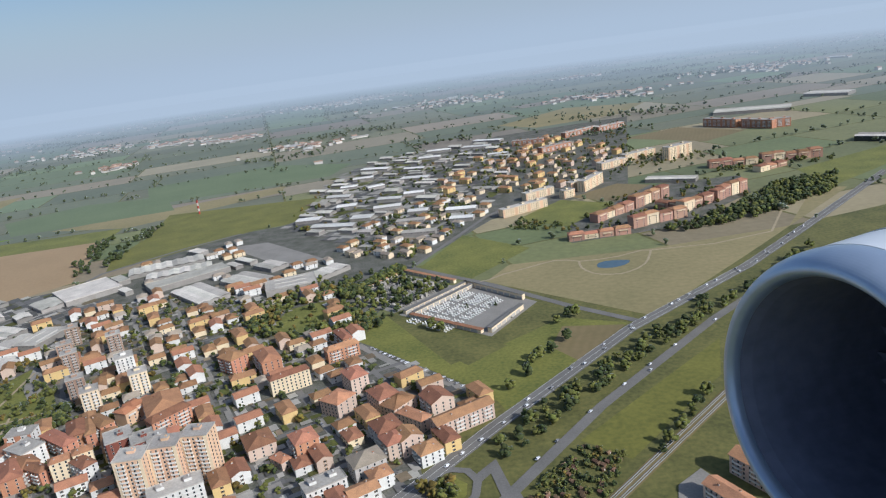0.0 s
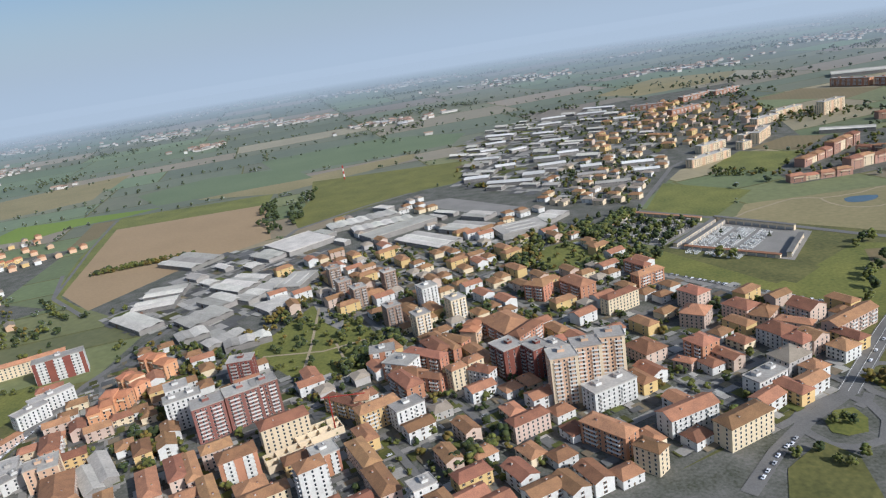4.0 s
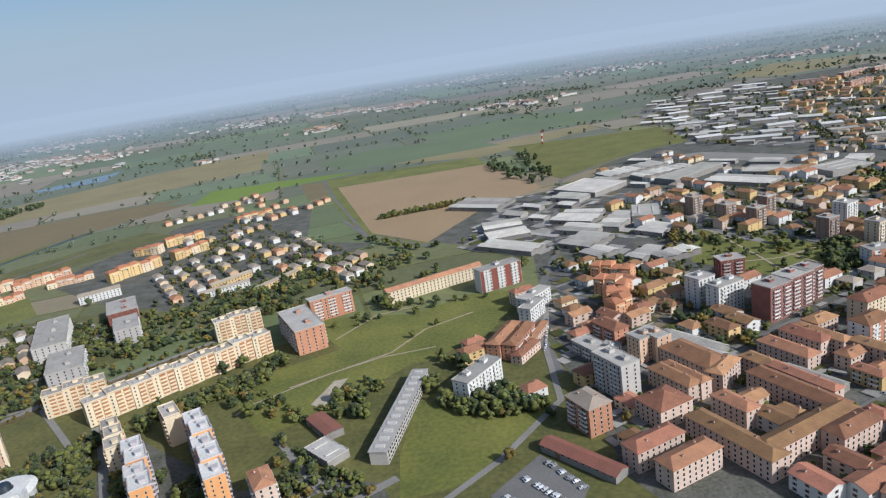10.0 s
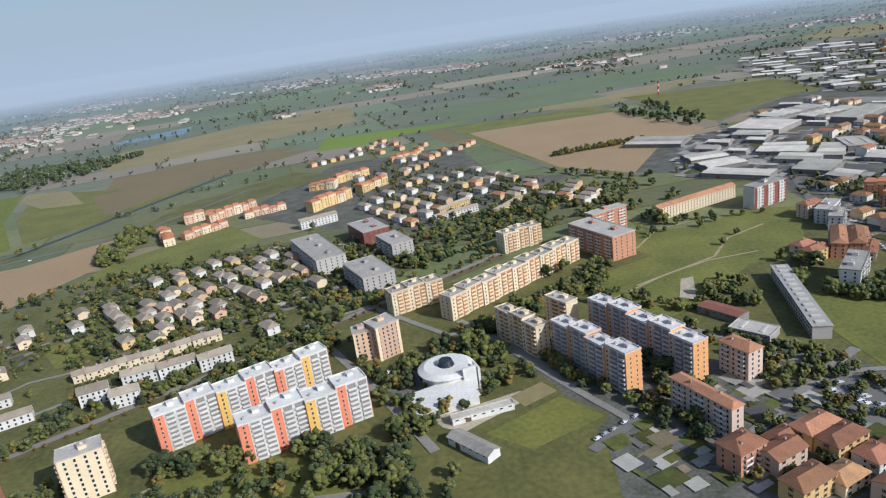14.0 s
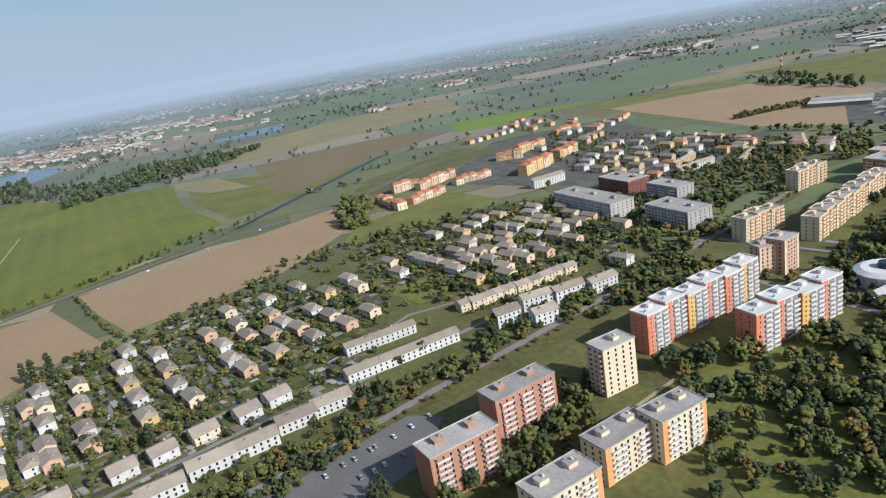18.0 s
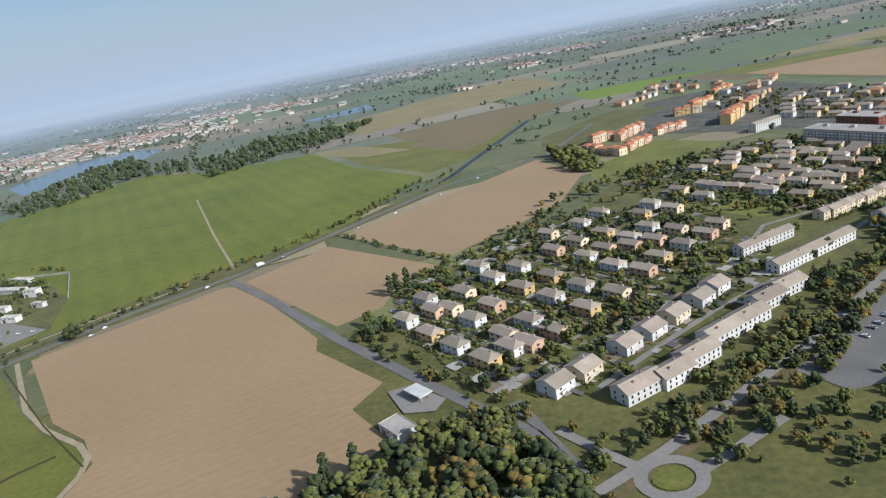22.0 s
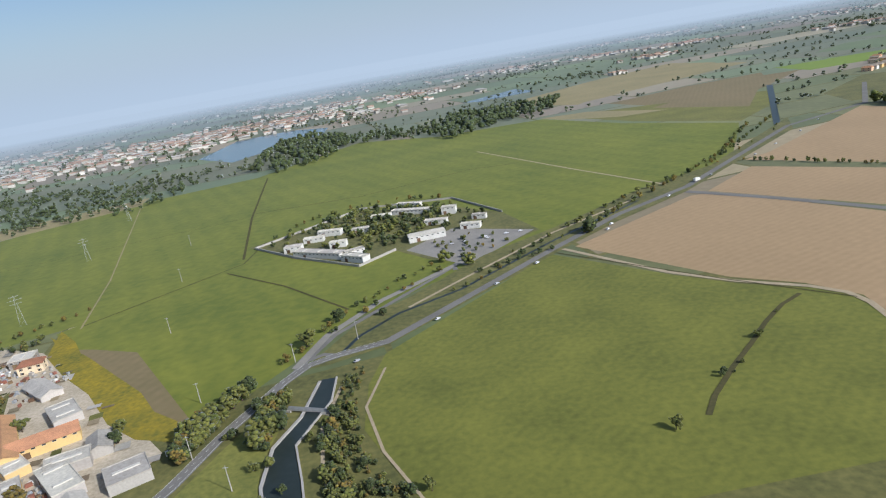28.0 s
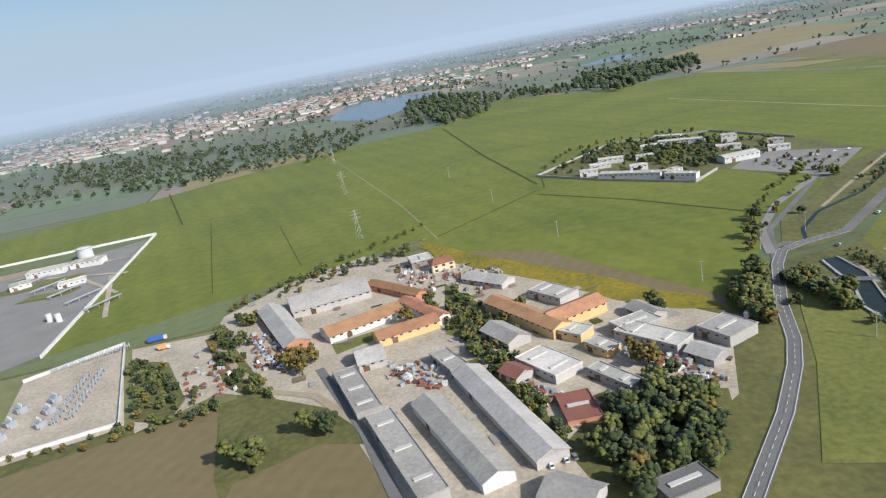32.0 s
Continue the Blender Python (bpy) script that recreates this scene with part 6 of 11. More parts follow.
brick_slab(203.1, 1006.8, 29.9, 47.8, 9.4, 4)
shed(178.9, 629.4, -28.4, 44.4, 14.2, 3.5)
shed(403.0, 1003.4, -24.9, 99.1, 40.4, 4)
shed(544.6, 1071.9, -47.8, 62.9, 30.2, 4)
shed(399.9, 702.8, -45.6, 28.6, 20.4, 5, wall=GLASS)

# industrial sheds
shed(-374.4, 416.3, 5.0, 26.3, 19.3, 3, kind="low")
shed(-371.9, 392.1, 10.3, 27.2, 18.3, 3, kind="low")
shed(-371.2, 363.0, -39.0, 40.2, 15.6, 3, kind="low")
shed(-324.9, 408.0, -34.4, 30.3, 17.9, 3, kind="low")
shed(-325.6, 382.3, -38.3, 25.9, 18.4, 3, kind="low")
shed(-326.5, 356.4, -43.5, 21.6, 27.3, 3, kind="low")
shed(-323.7, 330.6, -55.8, 14.8, 16.5, 3, kind="low")
shed(-300.5, 391.6, -32.6, 15.6, 37.8, 3, kind="low")
shed(-283.5, 361.3, -46.2, 18.3, 20.4, 3, kind="low")
shed(-280.9, 400.1, -12.0, 17.5, 28.6, 4, kind="flat")
shed(-286.5, 312.8, -66.5, 11.7, 24.1, 3, kind="low")
shed(-300.9, 319.0, -47.0, 10.9, 22.6, 3, kind="low")
shed(-301.2, 494.3, -47.2, 40.2, 39.8, 4, kind="flat")
shed(-319.1, 472.1, -40.7, 25.8, 18.0, 3, kind="low")
shed(-258.1, 541.2, -65.5, 21.5, 58.8, 3, kind="low")
shed(-238.5, 518.4, -69.8, 17.4, 49.7, 3, kind="low")
shed(-223.5, 498.0, -52.7, 18.9, 59.7, 4, kind="flat")
shed(-198.6, 454.4, -45.7, 48.0, 22.8, 3, kind="low")
shed(-170.7, 474.0, -38.4, 35.3, 23.0, 3, kind="low")
shed(-161.3, 504.5, -40.6, 23.5, 15.8, 3, kind="low")
shed(-133.2, 451.4, -73.0, 24.2, 34.3, 4, kind="flat")
shed(-386.3, 487.6, -33.1, 44.0, 29.8, 3, kind="low")
shed(-318.7, 419.5, -25.4, 27.0, 15.6, 3, kind="low")
shed(-113.3, 467.9, -40.6, 15.8, 36.6, 3, kind="low")
shed(-160.4, 645.8, -6.7, 24.1, 13.8, 3.2, PALEHALL, kind="low")
shed(-106.9, 628.4, -9.6, 20.4, 13.7, 3.2, PALEHALL, kind="flat")
shed(-130.4, 688.9, 1.7, 20.7, 13.7, 3.2, PALEHALL, kind="low")
shed(-86.0, 661.9, -0.2, 27.1, 11.8, 3.2, PALEHALL, kind="low")
shed(-146.8, 742.5, -15.7, 28.3, 11.8, 3.2, PALEHALL, kind="low")
shed(-58.9, 592.6, -5.7, 25.3, 9.9, 3.2, kind="flat")
shed(-86.6, 698.9, -14.4, 26.3, 11.8, 3.2, PALEHALL, kind="low")
shed(-53.7, 627.6, -6.0, 19.3, 11.8, 3.2, PALEHALL, kind="low")
shed(-13.7, 614.4, -11.3, 28.2, 11.8, 3.2, PALEHALL, kind="low")
shed(-144.2, 796.4, 3.4, 19.7, 13.6, 3.2, PALEHALL, kind="low")
shed(-111.5, 778.3, 22.0, 19.9, 13.6, 3.2, PALEHALL, kind="low")
shed(-62.8, 714.3, -2.9, 21.5, 11.8, 3.2, PALEHALL, kind="low")
shed(-133.7, 843.7, 1.2, 25.1, 13.6, 3.2, PALEHALL, kind="low")
shed(-67.0, 802.3, -16.1, 33.5, 13.8, 3.2, PALEHALL, kind="flat")
shed(-124.6, 903.9, -21.7, 40.4, 13.7, 3.2, PALEHALL, kind="low")
shed(-70.9, 869.0, -20.4, 28.0, 11.8, 3.2, PALEHALL, kind="low")
shed(-130.0, 607.9, -17.5, 43.1, 11.8, 3.2, PALEHALL, kind="low")
shed(-49.1, 550.6, -8.6, 28.5, 9.9, 3.2, kind="low")
shed(-13.6, 580.2, -12.1, 20.8, 10.0, 3.2, PALEHALL, kind="low")
shed(-55.0, 944.4, -8.3, 30.5, 13.6, 3.2, PALEHALL, kind="flat")
shed(-43.2, 998.7, -6.4, 34.5, 13.6, 3.2, PALEHALL, kind="low")
shed(10.7, 990.3, -20.8, 40.7, 13.7, 3.2, PALEHALL, kind="low")
shed(29.5, 1038.4, -30.6, 45.6, 13.8, 3.2, PALEHALL, kind="low")
shed(35.9, 901.0, -4.2, 26.2, 11.7, 3.2, PALEHALL, kind="low")

# long pale roofs by the car parks
shed(-311.2, 198.6, -50.2, 21.0, 6.8, 2.6, kind="gable", label="long pale-roofed market hall")
shed(-282.5, 169.8, -55.8, 20.6, 6.2, 2.6, kind="gable")
shed(-363.3, 139.1, -46.5, 27.8, 5.9, 2.6, kind="gable", roof=RUST, label="long hall with a faded red metal roof")
shed(-309.6, 206.1, -52.1, 24.2, 6.9, 2.6, kind="gable")
shed(-448.9, 174.8, -52.8, 16.4, 6.9, 2.6, roof=RUST, label="school hall with a striped reddish roof")
shed(-444.7, 157.6, -44.6, 14.0, 8.5, 2.6, kind="flat", roof=FLATROOF, label="low grey school hall")
shed(-1098.3, 214.8, 11.5, 18.8, 8.0, 3, kind="low", label="white glazed entrance hall of the compound", wall=WHITE)

# walled compound in the meadow
shed(-1153.0, 210.0, -31.2, 32.4, 6.1, 3, kind="flat", wall=WHITE, name="compound_building", label="low white building inside the walled compound", group="compound buildings")
shed(-1131.9, 193.0, -36.2, 15.3, 5.1, 3, kind="flat", wall=WHITE, name="compound_building", label="low white building inside the walled compound", group="compound buildings")
shed(-1155.9, 252.5, -11.5, 13.9, 4.2, 3, kind="flat", wall=WHITE, name="compound_building", label="low white building inside the walled compound", group="compound buildings")
shed(-1110.7, 276.1, -21.7, 26.2, 5.0, 2.5, kind="flat", wall=WHITE, name="compound_building", label="low white building inside the walled compound", group="compound buildings")
shed(-1087.8, 261.9, -10.4, 8.2, 5.0, 4, kind="flat", wall=WHITE, name="compound_building", label="low white building inside the walled compound", group="compound buildings")
shed(-1075.5, 222.1, -15.7, 10.4, 4.0, 2.5, kind="flat", wall=WHITE, name="compound_building", label="low white building inside the walled compound", group="compound buildings")
shed(-1163.3, 243.2, -0.5, 11.4, 4.2, 2.5, kind="flat", wall=WHITE, name="compound_building", label="low white building inside the walled compound", group="compound buildings")
shed(-1134.0, 203.1, 27.1, 10.1, 4.0, 3, kind="flat", wall=WHITE, name="compound_building", label="low white building inside the walled compound", group="compound buildings")
shed(-1113.9, 294.9, -27.1, 16.6, 4.0, 2.5, kind="flat", wall=WHITE, name="compound_building", label="low white building inside the walled compound", group="compound buildings")
shed(-1128.8, 273.5, -4.9, 12.0, 4.0, 2.5, kind="flat", wall=WHITE, name="compound_building", label="low white building inside the walled compound", group="compound buildings")
shed(-1146.0, 224.7, -3.3, 9.1, 4.0, 3, kind="flat", wall=WHITE, name="compound_building", label="low white building inside the walled compound", group="compound buildings")
shed(-1171.5, 229.1, -2.8, 9.5, 5.1, 3, kind="flat", wall=WHITE, name="compound_building", label="low white building inside the walled compound", group="compound buildings")
shed(-1094.5, 241.5, -13.7, 12.7, 4.0, 2.5, kind="flat", wall=WHITE, name="compound_building", label="low white building inside the walled compound", group="compound buildings")
shed(-1137.7, 248.7, -5.8, 9.8, 4.1, 2.5, kind="flat", wall=WHITE, name="compound_building", label="low white building inside the walled compound", group="compound buildings")
shed(-1070.8, 239.2, -17.8, 7.9, 3.0, 2.5, kind="flat", wall=WHITE, name="compound_building", label="low white building inside the walled compound", group="compound buildings")

# farm and workshops by the canal
shed(-1296.3, 68.8, -60.2, 40.2, 8.5, 2.6, kind="gable", group="farm buildings", name="barn", label="long barn with a pale fibre-cement roof", wall=BRICK, roof=FLATROOF)
shed(-1285.1, 90.7, 23.2, 28.5, 14.7, 2.8, kind="gable", group="farm buildings", name="barn", label="long open barn with a grey roof", wall=GREYWALL, roof=FLATROOF)
shed(-1268.0, 64.3, 33.8, 26.3, 9.2, 2.4, kind="gable", group="farm buildings", name="farm_house", label="low white farm wing with a red tile roof", wall=WHITE, roof=TILE)
shed(-1252.1, 53.2, 26.2, 19.8, 7.3, 2.6, kind="gable", group="farm buildings", name="farm_house", label="low farm wing with a red tile roof", wall=OCHRE, roof=TILE)
shed(-1247.8, 67.2, -53.6, 24.8, 5.0, 2.6, kind="gable", group="farm buildings", name="farm_house", label="low farm wing with a red tile roof", wall=WHITE, roof=TILE)
shed(-1260.2, 90.9, -42.4, 27.6, 5.0, 2.2, kind="gable", group="farm buildings", name="farm_house", label="low stable with a red tile roof", wall=BRICK, roof=TILE)
shed(-1215.2, 51.1, -54.5, 33.3, 6.7, 3.2, kind="gable", group="farm buildings", name="farm_house", label="two-storey orange-walled house with tile roof", wall=OCHRE, roof=TILE)
shed(-1201.3, 49.0, 32.0, 18.9, 8.3, 3.2, kind="gable", group="farm buildings", name="farm_house", label="two-storey orange-walled house with tile roof", wall=OCHRE, roof=TILE)
shed(-1203.0, 36.6, -39.7, 9.7, 6.4, 2.6, kind="flat", group="farm buildings", name="workshop", label="flat-roofed workshop with orange walls", wall=OCHRE, roof=SHEDROOF)
shed(-1261.0, 37.1, 18.8, 7.8, 10.8, 2.4, kind="gable", group="farm buildings", name="workshop", label="small grey workshop with pitched roof", wall=GREYWALL, roof=FLATROOF)
shed(-1221.7, 40.2, -56.0, 13.8, 7.8, 2.4, kind="gable", group="farm buildings", name="workshop", label="grey-walled workshop with a pale roof", wall=GREYWALL, roof=SHEDROOF)
shed(-1211.1, 19.7, -52.3, 15.5, 9.2, 2.4, kind="flat", group="farm buildings", name="workshop", label="workshop with a white and dark red roof", wall=GREYWALL, roof=SHEDROOF)
shed(-1219.5, 17.0, -49.3, 6.5, 6.0, 2.2, kind="gable", group="farm buildings", name="workshop", label="small shed with a rusty roof", wall=GREYWALL, roof=RUST)
shed(-1183.3, 26.6, -44.7, 18.8, 7.6, 3, kind="flat", group="farm buildings", name="workshop", label="large workshop with white flat roof", wall=GREYWALL, roof=SHEDROOF)
shed(-1185.9, 35.2, -63.1, 7.6, 11.6, 3, kind="flat", group="farm buildings", name="workshop", label="large workshop with white flat roof", wall=GREYWALL, roof=SHEDROOF)
shed(-1164.6, 26.0, -55.8, 10.3, 10.6, 2.8, kind="flat", group="farm buildings", name="workshop", label="grey-walled workshop with pale flat roof", wall=GREYWALL, roof=FLATROOF)
shed(-1172.9, 14.9, -49.7, 7.9, 6.5, 2.2, kind="gable", group="farm buildings", name="workshop", label="low grey shed with weathered roof", wall=GREYWALL, roof=FLATROOF)
shed(-1181.4, 43.4, -62.2, 10.1, 6.6, 2.4, kind="gable", group="farm buildings", name="workshop", label="low grey shed with weathered roof", wall=GREYWALL, roof=FLATROOF)
shed(-1205.6, 66.3, -49.0, 14.1, 8.4, 2.6, kind="flat", group="farm buildings", name="workshop", label="workshop with a grey metal roof", wall=GREYWALL, roof=FLATROOF)
shed(-1226.6, 88.0, -39.2, 18.3, 7.3, 2, kind="gable", group="farm buildings", name="workshop", label="grey lean-to sheds beside the wall", wall=GREYWALL, roof=FLATROOF)
shed(-1196.2, 9.1, -53.1, 14.0, 4.4, 2.2, kind="flat", group="farm buildings", name="workshop", label="long narrow shed with pale roof", wall=GREYWALL, roof=SHEDROOF)
shed(-1196.4, 25.7, -53.3, 8.3, 5.1, 2.2, kind="flat", group="farm buildings", name="workshop", label="small workshop with orange walls", wall=OCHRE, roof=SHEDROOF)
shed(-1237.4, 27.6, -59.8, 13.3, 5.3, 2.4, kind="flat", group="farm buildings", name="workshop", label="grey-walled workshop with pale flat roof", wall=GREYWALL, roof=SHEDROOF)
shed(-1222.9, -0.0, -65.5, 45.3, 7.6, 2.4, kind="gable", group="farm buildings", name="warehouse", label="long warehouse with a weathered grey roof", wall=GREYWALL, roof=FLATROOF)
shed(-1233.2, -9.4, -62.7, 37.8, 7.3, 2.6, kind="gable", group="farm buildings", name="warehouse", label="long warehouse with a weathered pale roof", wall=WHITE, roof=SHEDROOF)
shed(-1245.3, -12.3, -63.8, 37.1, 6.4, 2.2, kind="flat", group="farm buildings", name="warehouse", label="long flat pale concrete roof", wall=GREYWALL, roof=SHEDROOF)
shed(-1261.5, 18.1, -64.6, 26.3, 6.6, 2, kind="flat", group="farm buildings", name="workshop", label="ruined low building with debris", wall=GREYWALL, roof=SHEDROOF)
shed(-1206.2, -1.3, -81.3, 11.5, 7.9, 1.2, kind="flat", group="farm buildings", name="workshop", label="roofless foundation with rusty debris", wall=BRICK, roof=RUST)
shed(-1211.0, -32.3, -32.0, 10.2, 8.0, 2.4, kind="gable", group="farm buildings", name="workshop", label="grey hall with a pitched roof", wall=GREYWALL, roof=FLATROOF)
shed(-1190.9, -32.9, -67.2, 6.0, 10.5, 2.4, kind="flat", group="farm buildings", name="workshop", label="dark flat roof under trees", wall=GREYWALL, roof=ASPHALT)

# treatment works
shed(-1463.8, 193.4, 12.6, 19.7, 8.0, 3, kind="flat", wall=WHITE, name="plant_building", label="white process building of the treatment works", group="plant buildings")
shed(-1444.6, 200.5, 5.9, 17.0, 8.1, 3, kind="flat", wall=WHITE, name="plant_building", label="white process building of the treatment works", group="plant buildings")
shed(-1433.2, 166.2, 25.1, 12.6, 6.0, 2, kind="flat", wall=WHITE, name="plant_building", label="white process building of the treatment works", group="plant buildings")
shed(-1465.8, 173.2, 37.2, 9.8, 8.3, 2.5, kind="flat", wall=WHITE, name="plant_building", label="white process building of the treatment works", group="plant buildings")

# blocks beside the park and the roundabout
shed(-539.2, 125.0, 16.5, 19.9, 2.9, 2, kind="flat", wall=WHITE, name="parish_hall", label="long low white hall beside the church", group="", skylights=False)
shed(-542.3, 107.7, -45.7, 15.8, 4.9, 2.6, kind="gable", wall=WHITE, name="parish_hall", label="white parish hall with pale roof", group="", skylights=False)
cream_balcony(-645.4, 73.4, 30.4, 14.9, 8.2, 7)
cream_balcony(-659.7, 68.9, 33.9, 17.2, 8.2, 6)
pink_tile(78.2, 194.4, -60.5, 19.7, 7.2, 4)
pink_tile(64.2, 185.1, -61.5, 14.5, 6.2, 3)
brick_tile(-475.0, 89.8, 30.5, 9.5, 7.3, 4)
white_flat(-64.6, 209.8, 30.3, 14.8, 7.1, 4)

# petrol station
shed(-867.0, 67.1, -52.1, 9.4, 6.4, 2.4, kind="flat", wall=WHITE, name="station_shop", label="white flat-roofed petrol station shop", group="", skylights=False)

TAKEN.append((-421.0, 176.8, -100.2, 56, 7))

# ---- small houses and trees to copy ----
def clear(x, y, r):
    """Whether a circle is free of the buildings that stand so far."""
    for tx, ty, rot, L, W in TAKEN.near(x, y, r + 1):
        dx, dy = x - tx, y - ty
        if abs(dx) + abs(dy) > L + W + 2 * r:
            continue
        c, s = math.cos(radians(rot)), math.sin(radians(rot))
        if abs(dx * c + dy * s) < L / 2 + r and abs(dy * c - dx * s) < W / 2 + r:
            return False
    return True


TYPES, PARTS = {}, {}


def replica(ob, m):
    """A copy of a model whose parts were listed once; all its copies share the meshes."""
    if ob not in PARTS:
        PARTS[ob] = list(ob.children)
    top = ob.copy()
    scene.collection.objects.link(top)
    top.matrix_basis = m
    for o in PARTS[ob]:
        p = o.copy()
        scene.collection.objects.link(p)
        p.parent = top
        for q in o.children:
            sub_part = q.copy()
            scene.collection.objects.link(sub_part)
            sub_part.parent = p
    return top


def house_type(L, W, n, wall, roof, label, rise, hip, group, shutters, balcony=False):
    ob = make_house(L, W, n, wall, roof, label, rise, hip, group, shutters, balcony)
    s = add(walls(L, W, n * STOREY + 0.25, rise, hip), gable(L, W, rise, hip=hip), pose(0, 0, n * STOREY + 0.25))
    s.s = [0] * 6 + ([0, 0] if not hip else []) + [1] * (len(s.f) - 6 - (0 if hip else 2))
    for k in range(n):
        for q in (-1, 1):
            row = window_row(2, L, q * W / 2, 0.5 + k * STOREY, q)
            row.s = [v + 2 for v in row.s]
            add(s, row)
    TYPES[ob] = (L, W, s, (wall, roof))
    return ob


FAR_HOUSES, HOMES = {}, []


ESTATE = "houses of the garden estate"
ESTATE_WHITE = house_type(9.0, 5.6, 2, WHITE, TILEGREY, "white semi-detached house with grey-brown hipped roof", 1.2, 1.8, ESTATE, False)
ESTATE_CREAM = house_type(8.6, 5.6, 2, CREAM, TILEGREY, "cream semi-detached house with grey-brown roof", 1.1, 0, ESTATE, True)
ESTATE_OCHRE = house_type(9.2, 5.6, 2, OCHRE, TILEGREY, "yellow semi-detached house with grey-brown roof", 1.2, 1.8, ESTATE, True)
ESTATE_PEACH = house_type(8.8, 5.6, 2, PEACH, TILEGREY, "salmon semi-detached house with grey-brown roof", 1.2, 0, ESTATE, True)
ESTATE_TILE = house_type(9.0, 6.0, 2, PEACH, TILE, "peach house with red tile roof", 1.3, 1.8, ESTATE, True)
ESTATE_ROW = house_type(6.2, 5.2, 2, CREAM, TILEGREY, "narrow cream row house with pitched roof", 1.1, 0, ESTATE, False)
VILLA_A = house_type(8.0, 7.6, 2, WHITE, TILEGREY, "white villa with broad pale roof and balcony", 1.5, 0, ESTATE, False, True)
VILLA_B = house_type(8.2, 7.6, 2, CREAM, TILEGREY, "cream villa with broad pale roof and balcony", 1.5, 0, ESTATE, False, True)
TOWN = "tile-roofed houses of the old town"
TOWN_A = house_type(9.0, 6.6, 2, CREAM, TILE, "cream town house with red tile roof", 1.4, 2.2, TOWN, True)
TOWN_B = house_type(10.5, 6.2, 3, PINK, TILE, "pinkish town house with red tile roof", 1.3, 0, TOWN, True)
TOWN_C = house_type(8.0, 6.8, 2, WHITE, TILE, "white town house with red tile roof", 1.4, 2.4, TOWN, False)
TOWN_D = house_type(12.0, 6.6, 3, OCHRE, TILE, "ochre town house with red tile roof", 1.4, 2.2, TOWN, True)
TOWN_F = house_type(11.0, 7.0, 3, WHITE, TILE, "white-walled town house with brown tile roof", 1.3, 0, TOWN, True)
TOWN_E = house_type(7.5, 7.0, 2, GREYWALL, TILEGREY, "grey town house with weathered roof", 1.3, 2.4, TOWN, False)
SPARE = list(TYPES)


def put_house(kind, x, y, rot, r=1.6):
    """Copies a house type to a free place and keeps that place taken."""
    if not clear(x, y, r):
        return None
    L, W, far, _ = TYPES[kind]
    TAKEN.append((x, y, rot, L, W))
    HOMES.append((x, y, rot, L, W))
    if y > 245:
        add(FAR_HOUSES.setdefault(kind, Shape()), far, pose(x, y, 0, 0, 0, rot))
        return None
    return replica(kind, pose(x, y, 0, 0, 0, rot))


make_tree("oak_a", "round", LEAF, 1, "broad leafy green tree")
make_tree("oak_b", "round", LEAF, 2, "leafy green tree with ragged crown")
make_tree("oak_c", "round", LEAFDARK, 3, "dark green leafy tree")
make_tree("gold_a", "round", LEAFGOLD, 4, "tree with yellow-brown autumn leaves")
make_tree("poplar_a", "poplar", LEAFDARK, 5, "slender dark green poplar")
make_tree("fir_a", "fir", LEAFDARK, 6, "dark green conifer with pointed crown")
PICK = {"oak": ["oak_a", "oak_b", "oak_c"], "gold": ["gold_a"], "poplar": ["poplar_a"], "fir": ["fir_a"], "bush": ["oak_c", "oak_a"], "small": ["oak_b", "oak_c", "oak_a", "gold_a"],
        "mix": ["oak_a", "oak_c", "oak_b", "gold_a", "oak_c", "fir_a"], "garden": ["oak_a", "oak_c", "fir_a", "oak_b", "gold_a", "oak_c", "poplar_a"]}


LATER = {}


def plant(kind, x, y, h):
    """A tree of its own near the camera's way; further off it joins the others of its colour."""
    keys = PICK[kind]
    key = keys[int(abs(x * 13.7 + y * 7.3)) % len(keys)]
    if y > 118 and key not in ("poplar_a", "fir_a"):
        LATER.setdefault({"oak_c": LEAFDARK, "gold_a": LEAFGOLD}.get(key, LEAF), []).append((x, y, h))
        return None
    ob = replica(TREES[key], pose(x, y, -0.05, 0, 0, (x * 37 + y * 91) % 360))
    w = h * (0.85 + 0.3 * ((x * 3.1 + y * 1.7) % 1.0))
    ob.scale = (w, w, h)
    return ob


def tree(kind, x, y, h):
    return plant(kind, x, y, h)


def tree_row(kind, step, h, pts, seed, side=0.0):
    rng = np.random.default_rng(seed)
    if side:
        d = Vector(pts[-1]) - Vector(pts[0])
        d.normalize()
        pts = [(x - d.y * side, y + d.x * side) for x, y in pts]
    for x, y in along(pts, step, rng, 0.6):
        if clear(x, y, 0.5):
            plant(kind, float(x), float(y), h * rng.uniform(0.7, 1.3))


def grove(kind, n, h0, h1, poly, seed):
    """Trees too many to count, joined by the colour of their leaves."""
    rng = np.random.default_rng(100 + seed)
    spots = [p for p in scatter(poly, n, rng) if clear(p[0], p[1], 1.2)]
    away = sum(q[1] for q in poly) / len(poly)
    per, grain = (26, 0.62) if away < 110 else (11, 0.9) if away < 210 else (7, 1.05)
    for share, material, label in ((spots[0::2], LEAF, "green trees"), (spots[1::2][::4] if kind != "oak" else [], LEAFGOLD, "trees with turning leaves"), ([p for i, p in enumerate(spots[1::2]) if i % 4 or kind == "oak"], LEAFDARK, "dark green trees")):
        if len(share):
            wood("grove", share, h0, h1, seed, label + " among houses and lawns" if kind == "garden" else label + " standing close together", material, per, 1.2, grain)


